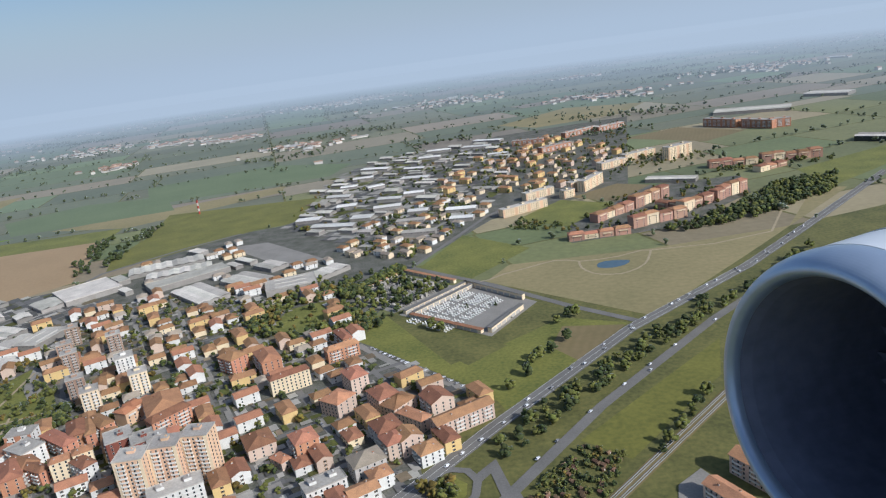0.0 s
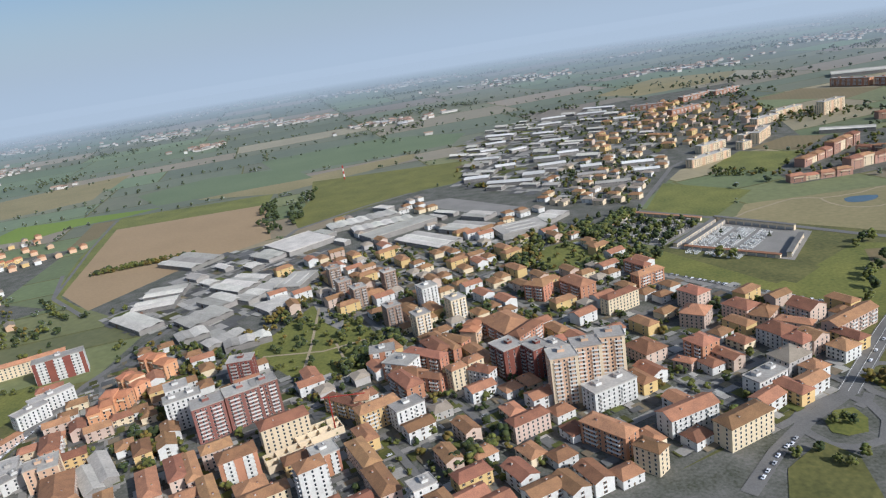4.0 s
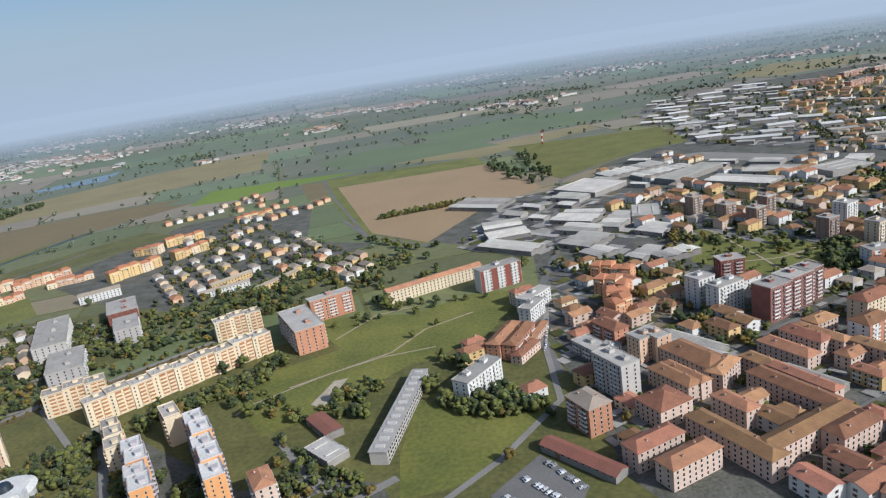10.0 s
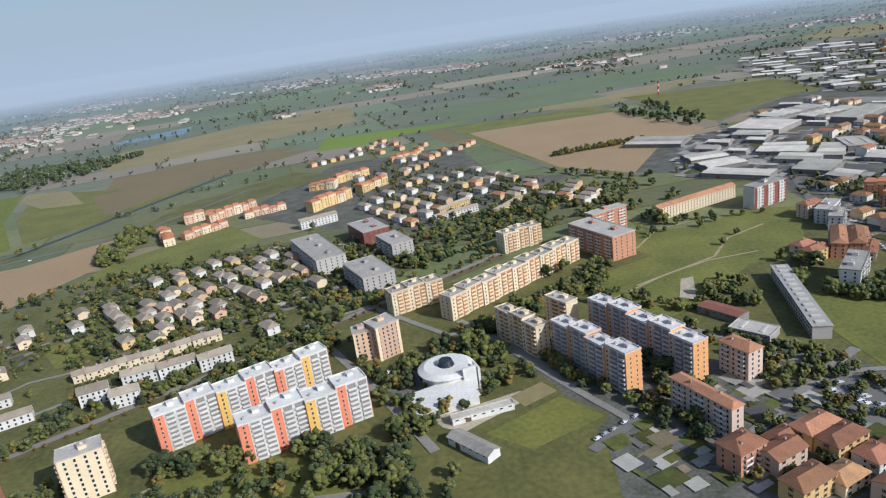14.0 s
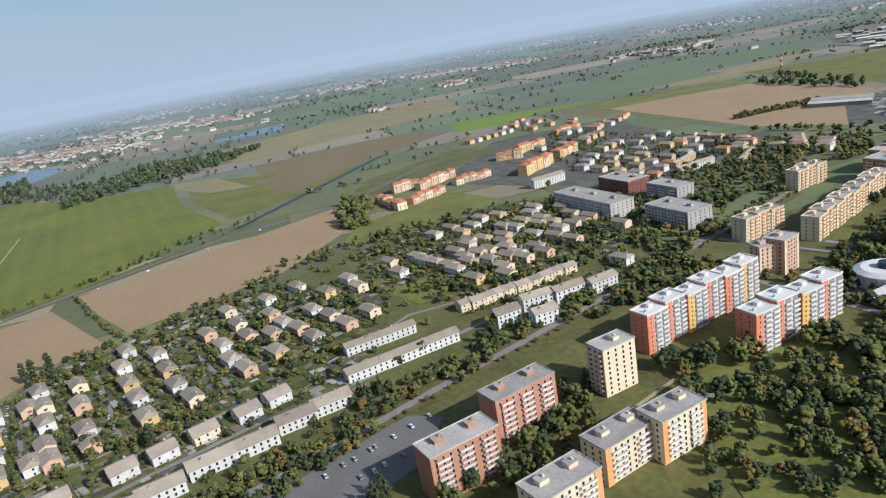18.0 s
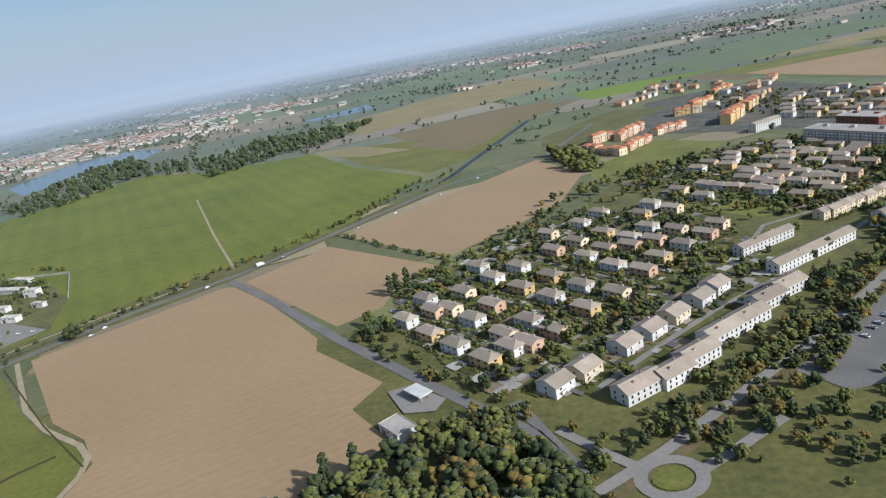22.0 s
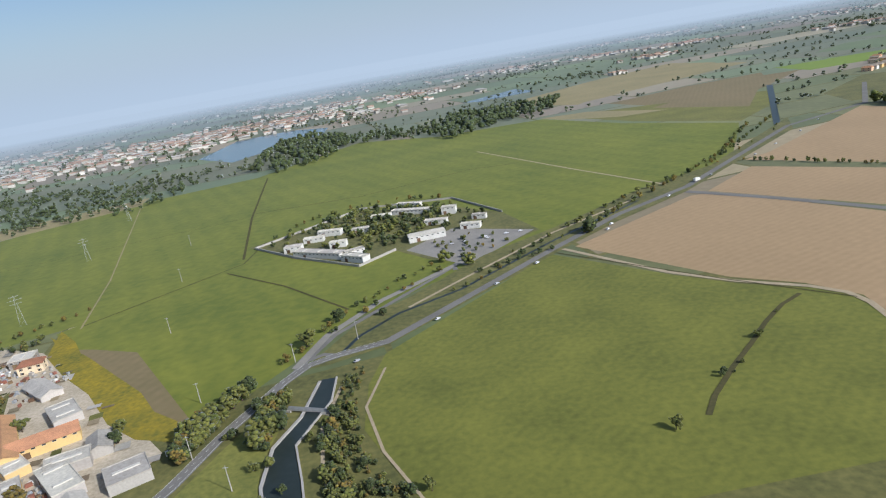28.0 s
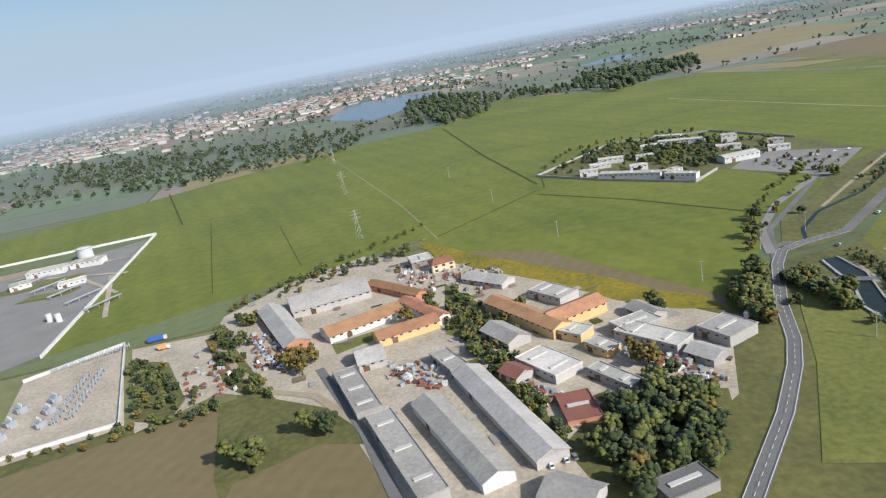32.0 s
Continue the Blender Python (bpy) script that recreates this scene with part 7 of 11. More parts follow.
# garden estate houses
put_house(ESTATE_WHITE, -869.0, 139.1, -50)
put_house(ESTATE_OCHRE, -859.5, 123.7, -50)
put_house(ESTATE_WHITE, -850.8, 111.3, -50)
put_house(ESTATE_OCHRE, -841.4, 98.5, -50)
put_house(ESTATE_WHITE, -862.1, 156.5, -50)
put_house(ESTATE_CREAM, -852.1, 142.8, -50)
put_house(ESTATE_WHITE, -844.3, 130.3, -50)
put_house(ESTATE_CREAM, -834.3, 113.6, -50)
put_house(ESTATE_PEACH, -827.3, 104.6, -50)
put_house(ESTATE_CREAM, -846.7, 157.1, -50)
put_house(ESTATE_PEACH, -836.6, 140.1, -50)
put_house(ESTATE_WHITE, -825.2, 121.6, -50)
put_house(ESTATE_PEACH, -818.0, 110.8, -50)
put_house(ESTATE_WHITE, -834.7, 168.6, -50)
put_house(ESTATE_OCHRE, -824.6, 152.7, -50)
put_house(ESTATE_WHITE, -815.0, 139.4, -50)
put_house(ESTATE_OCHRE, -805.2, 124.5, -50)
put_house(ESTATE_WHITE, -823.3, 176.4, -50)
put_house(ESTATE_OCHRE, -812.3, 159.9, -50)
put_house(ESTATE_WHITE, -802.9, 145.4, -50)
put_house(ESTATE_CREAM, -792.2, 133.4, -50)
put_house(ESTATE_WHITE, -840.0, 184.3, -50)
put_house(ESTATE_CREAM, -805.4, 213.6, -50)
put_house(ESTATE_PEACH, -806.6, 189.6, -50)
put_house(ESTATE_CREAM, -795.1, 195.8, -50)
put_house(ESTATE_PEACH, -786.4, 181.3, -50)
put_house(ESTATE_WHITE, -787.3, 160.6, -50)
put_house(ESTATE_PEACH, -778.2, 150.6, -50)
put_house(ESTATE_WHITE, -789.0, 222.1, -50)
put_house(ESTATE_OCHRE, -782.4, 202.5, -50)
put_house(ESTATE_WHITE, -773.6, 190.3, -50)
put_house(ESTATE_OCHRE, -769.4, 161.9, -50)
put_house(ESTATE_WHITE, -777.5, 234.3, -50)
put_house(ESTATE_OCHRE, -760.7, 220.8, -50)
put_house(ESTATE_WHITE, -752.2, 234.7, -50)
put_house(ESTATE_CREAM, -745.4, 221.6, -50)
put_house(ESTATE_WHITE, -763.0, 200.2, -50)
put_house(ESTATE_CREAM, -753.3, 190.6, -50)
put_house(ESTATE_PEACH, -744.7, 179.4, -50)
put_house(ESTATE_CREAM, -736.2, 189.4, -50)
put_house(ESTATE_PEACH, -765.0, 181.8, -50)
put_house(ESTATE_WHITE, -756.7, 170.9, -50)
put_house(ESTATE_PEACH, -775.7, 180.0, -50)
put_house(ESTATE_WHITE, -795.3, 175.6, -50)
put_house(ESTATE_WHITE, -719.3, 252.4, -48)
put_house(ESTATE_OCHRE, -709.9, 239.5, -48)
put_house(ESTATE_WHITE, -699.9, 225.2, -48)
put_house(ESTATE_OCHRE, -691.6, 209.5, -48)
put_house(ESTATE_WHITE, -683.5, 231.3, -48)
put_house(ESTATE_CREAM, -677.5, 218.3, -48)
put_house(ESTATE_WHITE, -727.1, 233.2, -48)
put_house(ESTATE_CREAM, -733.0, 250.2, -48)
put_house(ESTATE_PEACH, -688.3, 243.7, -48)
put_house(ESTATE_CREAM, -692.3, 266.1, -48)
put_house(ESTATE_PEACH, -699.7, 251.3, -48)
put_house(ESTATE_WHITE, -711.2, 287.0, -48)
put_house(ESTATE_PEACH, -701.9, 294.6, -48)
put_house(ESTATE_WHITE, -685.0, 305.7, -48)
put_house(ESTATE_OCHRE, -674.7, 306.7, -48)
put_house(ESTATE_WHITE, -673.1, 281.9, -48)
put_house(ESTATE_OCHRE, -662.5, 287.4, -48)
put_house(ESTATE_WHITE, -652.2, 286.8, -48)
put_house(ESTATE_OCHRE, -647.8, 277.3, -48)
put_house(ESTATE_WHITE, -659.0, 260.9, -48)
put_house(ESTATE_CREAM, -670.0, 234.0, -48)
put_house(ESTATE_WHITE, -674.5, 245.6, -48)
put_house(ESTATE_CREAM, -667.5, 227.0, -48)
put_house(ESTATE_PEACH, -674.5, 266.1, -48)
put_house(ESTATE_CREAM, -637.8, 268.0, -48)
put_house(ESTATE_PEACH, -649.4, 252.4, -48)
put_house(ESTATE_WHITE, -656.9, 301.0, -48)
put_house(ESTATE_PEACH, -642.1, 243.4, -48)
put_house(ESTATE_WHITE, -660.7, 240.4, -48)
put_house(ESTATE_OCHRE, -685.1, 266.0, -48)
put_house(ESTATE_WHITE, -695.4, 240.9, -48)
put_house(ESTATE_ROW, -696.2, 180.8, 29)
put_house(ESTATE_ROW, -691.5, 182.3, 29)
put_house(ESTATE_ROW, -687.4, 184.7, 29)
put_house(ESTATE_ROW, -682.6, 187.6, 29)
put_house(ESTATE_ROW, -677.8, 189.9, 29)
put_house(ESTATE_ROW, -672.3, 192.0, 29)
put_house(ESTATE_ROW, -667.1, 195.4, 29)
put_house(ESTATE_ROW, -661.8, 198.8, 29)
put_house(ESTATE_ROW, -656.0, 202.6, 29)
put_house(ESTATE_ROW, -650.8, 204.6, 29)
put_house(VILLA_A, -822.7, 76.9, 40)
put_house(VILLA_B, -813.7, 82.8, 40)
put_house(VILLA_A, -799.2, 93.9, 40)
put_house(VILLA_A, -789.8, 100.9, 40)
put_house(VILLA_B, -779.9, 109.1, 40)
put_house(VILLA_A, -768.7, 118.1, 40)
put_house(VILLA_A, -760.8, 125.9, 40)
put_house(ESTATE_WHITE, -874.0, 139.5, -50)
put_house(ESTATE_OCHRE, -865.4, 124.2, -50)
put_house(ESTATE_WHITE, -856.3, 113.3, -50)
put_house(ESTATE_OCHRE, -845.0, 97.0, -50)
put_house(ESTATE_WHITE, -833.2, 103.8, -50)
put_house(ESTATE_CREAM, -823.5, 111.0, -50)
put_house(ESTATE_WHITE, -840.6, 115.0, -50)
put_house(ESTATE_CREAM, -849.0, 131.6, -50)
put_house(ESTATE_PEACH, -858.4, 143.2, -50)
put_house(ESTATE_CREAM, -864.0, 154.1, -50)
put_house(ESTATE_PEACH, -829.1, 77.5, -50)
put_house(ESTATE_WHITE, -820.0, 82.6, -50)
put_house(ESTATE_WHITE, -715.3, 245.4, -50)
put_house(ESTATE_OCHRE, -702.6, 231.5, -50)
put_house(ESTATE_WHITE, -704.5, 250.6, -50)
put_house(ESTATE_OCHRE, -693.4, 232.9, -50)
put_house(ESTATE_WHITE, -683.7, 219.0, -50)
put_house(ESTATE_CREAM, -677.1, 208.5, -50)
put_house(ESTATE_WHITE, -693.4, 260.7, -50)
put_house(ESTATE_CREAM, -683.0, 246.0, -50)
put_house(ESTATE_PEACH, -674.6, 232.3, -50)
put_house(ESTATE_CREAM, -683.8, 266.9, -50)
put_house(ESTATE_PEACH, -675.2, 254.9, -50)
put_house(ESTATE_WHITE, -666.3, 242.3, -50)
put_house(ESTATE_PEACH, -657.6, 230.4, -50)
put_house(ESTATE_WHITE, -667.2, 277.9, -50)
put_house(ESTATE_OCHRE, -660.0, 267.8, -50)
put_house(ESTATE_WHITE, -665.7, 285.3, -50)
put_house(ESTATE_OCHRE, -654.9, 277.6, -50)
put_house(ESTATE_WHITE, -645.5, 264.5, -50)
put_house(ESTATE_OCHRE, -696.0, 283.8, -50)
put_house(ESTATE_WHITE, -689.8, 293.8, -50)
put_house(ESTATE_CREAM, -645.1, 248.8, -50)
put_house(ESTATE_WHITE, -627.1, 206.6, -50)
put_house(ESTATE_CREAM, -635.6, 287.0, -50)
put_house(ESTATE_PEACH, -627.5, 275.9, -50)
put_house(ESTATE_CREAM, -615.6, 256.3, -50)
put_house(ESTATE_PEACH, -638.6, 301.2, -50)
put_house(ESTATE_WHITE, -653.4, 311.3, -50)
put_house(ESTATE_PEACH, -632.9, 270.0, -50)

# old garden suburb
put_house(ESTATE_WHITE, -610.2, 396.5, -50)
put_house(ESTATE_CREAM, -600.5, 381.9, -50)
put_house(ESTATE_OCHRE, -591.5, 368.3, -50)
put_house(ESTATE_WHITE, -583.0, 355.4, -50)
put_house(ESTATE_TILE, -575.0, 343.4, -50)
put_house(ESTATE_WHITE, -603.6, 411.1, -50)
put_house(ESTATE_OCHRE, -590.3, 392.3, -50)
put_house(ESTATE_PEACH, -578.0, 374.9, -50)
put_house(ESTATE_WHITE, -566.6, 359.0, -50)
put_house(ESTATE_WHITE, -596.7, 426.7, -50)
put_house(ESTATE_CREAM, -586.3, 409.8, -50)
put_house(ESTATE_OCHRE, -576.5, 394.1, -50)
put_house(ESTATE_WHITE, -567.5, 379.6, -50)
put_house(ESTATE_TILE, -558.9, 365.9, -50)
put_house(ESTATE_WHITE, -579.6, 425.7, -50)
put_house(ESTATE_OCHRE, -566.3, 404.4, -50)
put_house(ESTATE_PEACH, -554.2, 385.2, -50)
put_house(ESTATE_WHITE, -562.6, 424.7, -50)
put_house(ESTATE_WHITE, -541.1, 390.9, -50)
put_house(ESTATE_CREAM, -558.1, 451.2, -50)
put_house(ESTATE_OCHRE, -543.3, 424.8, -50)
put_house(ESTATE_WHITE, -530.4, 402.0, -50)
put_house(ESTATE_TILE, -518.8, 381.6, -50)
put_house(ESTATE_WHITE, -546.6, 461.3, -50)
put_house(ESTATE_OCHRE, -531.0, 432.7, -50)
put_house(ESTATE_PEACH, -517.6, 408.6, -50)
put_house(ESTATE_WHITE, -505.5, 387.1, -50)
put_house(ESTATE_WHITE, -532.2, 470.6, -50)
put_house(ESTATE_CREAM, -518.7, 446.3, -50)
put_house(ESTATE_OCHRE, -506.8, 425.5, -50)
put_house(ESTATE_WHITE, -496.1, 407.0, -50)
put_house(ESTATE_TILE, -479.3, 359.8, -50)
put_house(ESTATE_WHITE, -475.7, 368.8, -50)
put_house(ESTATE_OCHRE, -472.1, 378.3, -50)
put_house(ESTATE_PEACH, -468.3, 388.0, -50)
put_house(ESTATE_WHITE, -470.5, 346.6, -50)
put_house(ESTATE_WHITE, -465.6, 354.4, -50)
put_house(ESTATE_CREAM, -460.6, 362.5, -50)
put_house(ESTATE_OCHRE, -510.0, 377.9, -50)
put_house(ESTATE_WHITE, -503.3, 386.2, -50)
put_house(ESTATE_TILE, -496.6, 394.9, -50)
put_house(ESTATE_WHITE, -588.9, 502.1, -50)
put_house(ESTATE_OCHRE, -582.0, 508.5, -50)
put_house(ESTATE_PEACH, -575.0, 515.1, -50)
put_house(ESTATE_WHITE, -597.1, 548.1, -50)
put_house(ESTATE_WHITE, -587.0, 551.1, -50)
put_house(ESTATE_CREAM, -576.7, 553.7, -50)
put_house(ESTATE_OCHRE, -566.4, 556.0, -50)
put_house(ESTATE_WHITE, -555.9, 557.8, -50)
put_house(ESTATE_TILE, -684.1, 582.6, -50)
put_house(ESTATE_WHITE, -676.1, 588.1, -50)
put_house(ESTATE_OCHRE, -668.0, 594.0, -50)
put_house(ESTATE_PEACH, -660.1, 600.4, -50)
put_house(ESTATE_WHITE, -652.2, 606.8, -50)
put_house(ESTATE_WHITE, -644.2, 613.2, -50)
put_house(ESTATE_CREAM, -648.7, 637.8, -50)
put_house(ESTATE_OCHRE, -636.5, 641.2, -50)
put_house(ESTATE_WHITE, -624.2, 643.8, -50)
put_house(ESTATE_TILE, -611.5, 645.7, -50)
put_house(ESTATE_WHITE, -627.4, 492.3, -50)
put_house(ESTATE_OCHRE, -608.6, 492.7, -50)
put_house(ESTATE_PEACH, -590.1, 493.0, -50)
put_house(ESTATE_WHITE, -489.1, 369.2, -50)
put_house(ESTATE_WHITE, -478.5, 370.0, -50)
put_house(ESTATE_CREAM, -585.4, 449.0, -50)
put_house(ESTATE_OCHRE, -577.7, 456.8, -50)
put_house(ESTATE_WHITE, -569.9, 465.0, -50)
put_house(ESTATE_TILE, -533.8, 424.9, -50)
put_house(ESTATE_WHITE, -523.3, 430.1, -50)
put_house(ESTATE_OCHRE, -512.6, 435.4, -50)
put_house(ESTATE_TILE, -621.2, 604.0, -50)
put_house(ESTATE_PEACH, -594.8, 568.9, -50)
put_house(ESTATE_TILE, -602.9, 613.4, -50)
put_house(ESTATE_TILE, -583.6, 596.2, -50)
put_house(ESTATE_PEACH, -579.6, 616.5, -50)
put_house(ESTATE_TILE, -571.3, 545.1, -50)
put_house(ESTATE_TILE, -560.1, 571.4, -50)
put_house(ESTATE_PEACH, -545.7, 573.5, -50)
put_house(ESTATE_TILE, -538.6, 584.6, -50)
put_house(ESTATE_TILE, -533.6, 594.8, -50)
put_house(ESTATE_PEACH, -634.3, 660.8, -50)
put_house(ESTATE_TILE, -626.6, 672.0, -50)

# houses by the square and streets
put_house(TOWN_A, -395.1, 228.6, 29)
put_house(TOWN_D, -395.0, 217.9, 29)
put_house(TOWN_C, -373.9, 182.9, 29)
put_house(TOWN_C, -349.5, 251.7, 29)
put_house(TOWN_B, -348.6, 241.9, 29)
put_house(TOWN_A, -344.4, 231.6, 29)
put_house(TOWN_A, -351.6, 262.6, 29)
put_house(TOWN_D, -310.9, 263.8, 29)
put_house(TOWN_C, -302.1, 271.1, 29)
put_house(TOWN_C, -315.5, 248.5, 29)
put_house(TOWN_B, -325.5, 233.7, 29)
put_house(TOWN_A, -320.9, 244.2, 29)
put_house(TOWN_A, -350.4, 225.1, 29)
put_house(TOWN_D, -341.7, 236.5, 29)
put_house(TOWN_A, -461.9, 95.6, 29)
put_house(TOWN_D, -453.3, 97.3, 29)
put_house(TOWN_C, -437.4, 87.9, 29)
put_house(TOWN_C, -399.3, 227.9, 29)
put_house(TOWN_B, -401.5, 214.8, 29)
put_house(TOWN_A, -1244.6, 110.4, 20)
put_house(TOWN_B, -1216.6, 83.8, 20)

# single trees
tree("oak", -702.0, 61.3, 7)
tree("oak", -696.7, 67.3, 7)
tree("oak", -687.3, 67.8, 7)
tree("oak", -689.8, 73.6, 7)
tree("oak", -681.4, 80.0, 7)
tree("oak", -674.2, 84.3, 7)
tree("oak", -670.0, 89.3, 7)
tree("oak", -664.2, 97.2, 7)
tree("oak", -678.0, 71.1, 7)
tree("oak", -687.2, 52.0, 7)
tree("oak", -678.8, 50.3, 7)
tree("fir", -717.9, 61.1, 8)
tree("fir", -720.9, 65.1, 8)
tree("fir", -719.1, 68.3, 8)
tree("fir", -728.6, 115.6, 8)
tree("fir", -725.0, 120.3, 8)
tree("fir", -731.2, 118.3, 8)
tree("fir", -661.4, 106.2, 8)
tree("oak", -778.1, 274.1, 5)
tree("oak", -770.5, 275.2, 5)
tree("oak", -794.0, 277.4, 5)
tree("oak", -720.5, 139.5, 5)
tree("oak", -712.2, 146.1, 5)
tree("oak", -709.2, 123.1, 5)
tree("oak", -690.7, 148.1, 5)
tree("oak", -686.3, 151.3, 5)
tree("oak", -748.4, 135.4, 5)
tree("oak", -787.2, 172.7, 5)
tree("oak", -763.6, 153.3, 5)
tree("oak", -784.2, 131.7, 5)
tree("oak", -794.0, 123.1, 5)
tree("oak", -801.5, 110.0, 5)
tree("oak", -805.6, 107.6, 5)
tree("oak", -814.8, 104.9, 5)
tree("oak", -819.7, 97.3, 5)
tree("oak", -802.1, 76.7, 5)
tree("oak", -765.9, 359.2, 5)
tree("oak", -761.0, 334.5, 5)
tree("oak", -754.0, 337.0, 5)
tree("oak", -743.1, 304.2, 5)
tree("oak", -738.1, 307.4, 5)
tree("oak", -713.4, 311.0, 5)
tree("oak", -878.9, 136.3, 6)
tree("oak", -874.8, 137.1, 6)
tree("oak", -882.9, 143.3, 6)
tree("oak", -881.2, 131.7, 6)
tree("oak", -836.7, 86.0, 6)
tree("oak", -842.0, 82.7, 6)
tree("oak", -820.2, 111.3, 6)
tree("oak", -815.4, 109.4, 6)
tree("oak", -1020.7, 182.6, 6)
tree("oak", -1020.6, 185.9, 6)
tree("poplar", -870.6, 178.6, 9)
tree("poplar", -874.6, 173.6, 9)
tree("poplar", -877.1, 171.5, 9)
tree("poplar", -883.5, 48.9, 9)
tree("poplar", -882.4, 45.0, 9)
tree("poplar", -876.4, 50.9, 9)
tree("poplar", -795.3, 106.6, 9)
tree("oak", -1022.2, 180.9, 6)
tree("oak", -1133.9, 95.3, 6)
tree("oak", -1126.0, 115.6, 6)
tree("oak", -1076.7, 159.2, 6)
tree("oak", -1155.3, 41.6, 7)
tree("oak", -1151.3, 41.6, 7)
tree("oak", -1149.8, 44.9, 7)
tree("oak", -1148.7, 49.9, 7)
tree("oak", -1147.3, 56.8, 7)
tree("oak", -1145.2, 64.5, 7)
tree("oak", -1130.4, 37.4, 7)
tree("oak", -1132.9, 34.1, 7)
tree("oak", -1127.7, 40.7, 7)
tree("oak", -1087.6, 169.4, 7)
tree("bush", -1029.7, 17.2, 3.5)
tree("bush", -1085.3, 5.6, 3.5)
tree("bush", -1075.5, 160.1, 3.5)
tree("bush", -1109.0, 114.6, 3.5)
tree("bush", -1104.6, 27.3, 3.5)
tree("bush", -1101.3, 17.2, 3.5)
tree("bush", -1107.4, 14.1, 3.5)
tree("bush", -1098.6, 8.3, 3.5)
tree("bush", -1107.8, 35.8, 3.5)
tree("oak", -1281.3, -10.7, 7)
tree("oak", -1284.8, -7.3, 7)
tree("oak", -1280.7, -6.6, 7)
tree("oak", -1266.2, 0.2, 7)
tree("oak", -1268.9, 1.9, 7)
tree("oak", -1264.3, 1.1, 7)
tree("gold", -1280.6, 34.2, 6)
tree("gold", -1285.9, 38.8, 6)
tree("gold", -1279.7, 40.8, 6)
tree("gold", -1284.2, 42.0, 6)
tree("gold", -1253.2, 61.8, 6)
tree("gold", -1186.9, 14.8, 6)
tree("gold", -1189.0, 18.4, 6)
tree("oak", -1316.0, 81.7, 5)
tree("oak", -1311.3, 77.6, 5)
tree("oak", -1247.0, 73.7, 5)
tree("oak", -1244.8, 68.2, 5)
tree("oak", -1216.1, 60.2, 5)
tree("oak", -1230.2, 31.8, 5)
tree("oak", -1179.1, 49.9, 5)
tree("oak", -1177.5, 45.4, 5)
tree("oak", -1317.0, 67.9, 5)
tree("oak", -1307.7, 48.2, 5)
tree("oak", -1299.5, 35.1, 5)
tree("oak", -1291.6, 26.7, 5)
tree("oak", -478.1, 232.6, 6)
tree("oak", -482.5, 233.7, 6)
tree("oak", -483.1, 228.6, 6)
tree("oak", -408.8, 219.8, 6)
tree("oak", -404.5, 213.6, 6)
tree("oak", -440.6, 290.6, 6)
tree("oak", -446.3, 296.4, 6)
tree("oak", -400.3, 178.9, 6)
tree("oak", -395.9, 176.0, 6)
tree("oak", -390.0, 176.5, 6)
tree("oak", -383.9, 175.1, 6)
tree("oak", -380.1, 176.0, 6)
tree("oak", -406.2, 184.0, 6)
tree("oak", -491.0, 199.1, 6)
tree("oak", -481.4, 189.9, 6)
tree("oak", -447.9, 194.1, 6)
tree("oak", -439.1, 181.0, 6)
tree("oak", -434.8, 179.8, 6)
tree("oak", -309.2, 231.0, 6)
tree("oak", -305.5, 226.9, 6)
tree("oak", -298.7, 227.3, 6)
tree("oak", -293.6, 220.1, 6)
tree("oak", -290.6, 213.9, 6)
tree("oak", -289.8, 203.8, 6)
tree("gold", -301.3, 225.4, 5)
tree("gold", -292.6, 214.6, 5)
tree("gold", -292.3, 202.3, 5)
tree("gold", -384.6, 143.6, 5)
tree("oak", -542.6, 175.7, 6)
tree("oak", -537.3, 167.8, 6)
tree("oak", -543.9, 169.2, 6)
tree("oak", -551.3, 174.1, 6)
tree("oak", -555.6, 171.6, 6)
tree("oak", -486.1, 232.1, 6)
tree("oak", -481.9, 237.7, 6)
tree("oak", -482.4, 138.2, 6)
tree("oak", -478.8, 139.2, 6)
tree("oak", -485.0, 145.5, 6)
tree("oak", -481.7, 107.1, 6)
tree("oak", -480.2, 102.0, 6)
tree("oak", -488.6, 110.7, 6)
tree("oak", -523.2, 203.7, 6)
tree("oak", -519.6, 197.6, 6)
tree("oak", -506.0, 231.7, 6)
tree("oak", -498.4, 235.9, 6)
tree("gold", -598.3, 175.9, 5)
tree("gold", -515.1, 153.7, 5)
tree("gold", -446.2, 135.6, 5)
tree("gold", -563.2, 114.4, 5)
tree("gold", -601.4, 180.1, 5)
tree("gold", -565.2, 284.3, 5)
tree("oak", -170.9, 190.5, 7)
tree("oak", -168.6, 186.0, 7)
tree("oak", -162.9, 192.9, 7)
tree("oak", -170.8, 184.5, 7)
tree("oak", -175.4, 183.4, 7)
tree("oak", -158.3, 196.0, 7)
tree("oak", -439.6, 292.8, 7)
tree("oak", -439.2, 286.6, 7)
tree("oak", -399.3, 209.0, 7)
tree("oak", -412.6, 194.0, 7)
tree("oak", -410.0, 196.9, 7)
tree("gold", -291.6, 222.8, 5)
tree("gold", -288.5, 224.2, 5)
tree("gold", -295.5, 233.2, 5)
tree("gold", -301.4, 239.7, 5)
tree("gold", -310.2, 242.3, 5)
tree("gold", -280.3, 310.7, 5)
tree("gold", -277.6, 320.8, 5)
tree("gold", -272.1, 335.1, 5)
tree("gold", -266.6, 356.4, 5)
tree("oak", -160.1, 317.0, 6)
tree("oak", -160.6, 311.2, 6)
tree("oak", -162.3, 329.9, 6)
tree("oak", -76.6, 381.5, 6)
tree("oak", -68.4, 366.1, 6)
tree("oak", -70.3, 354.6, 6)
tree("oak", -83.4, 383.7, 6)
tree("oak", -88.7, 399.3, 6)
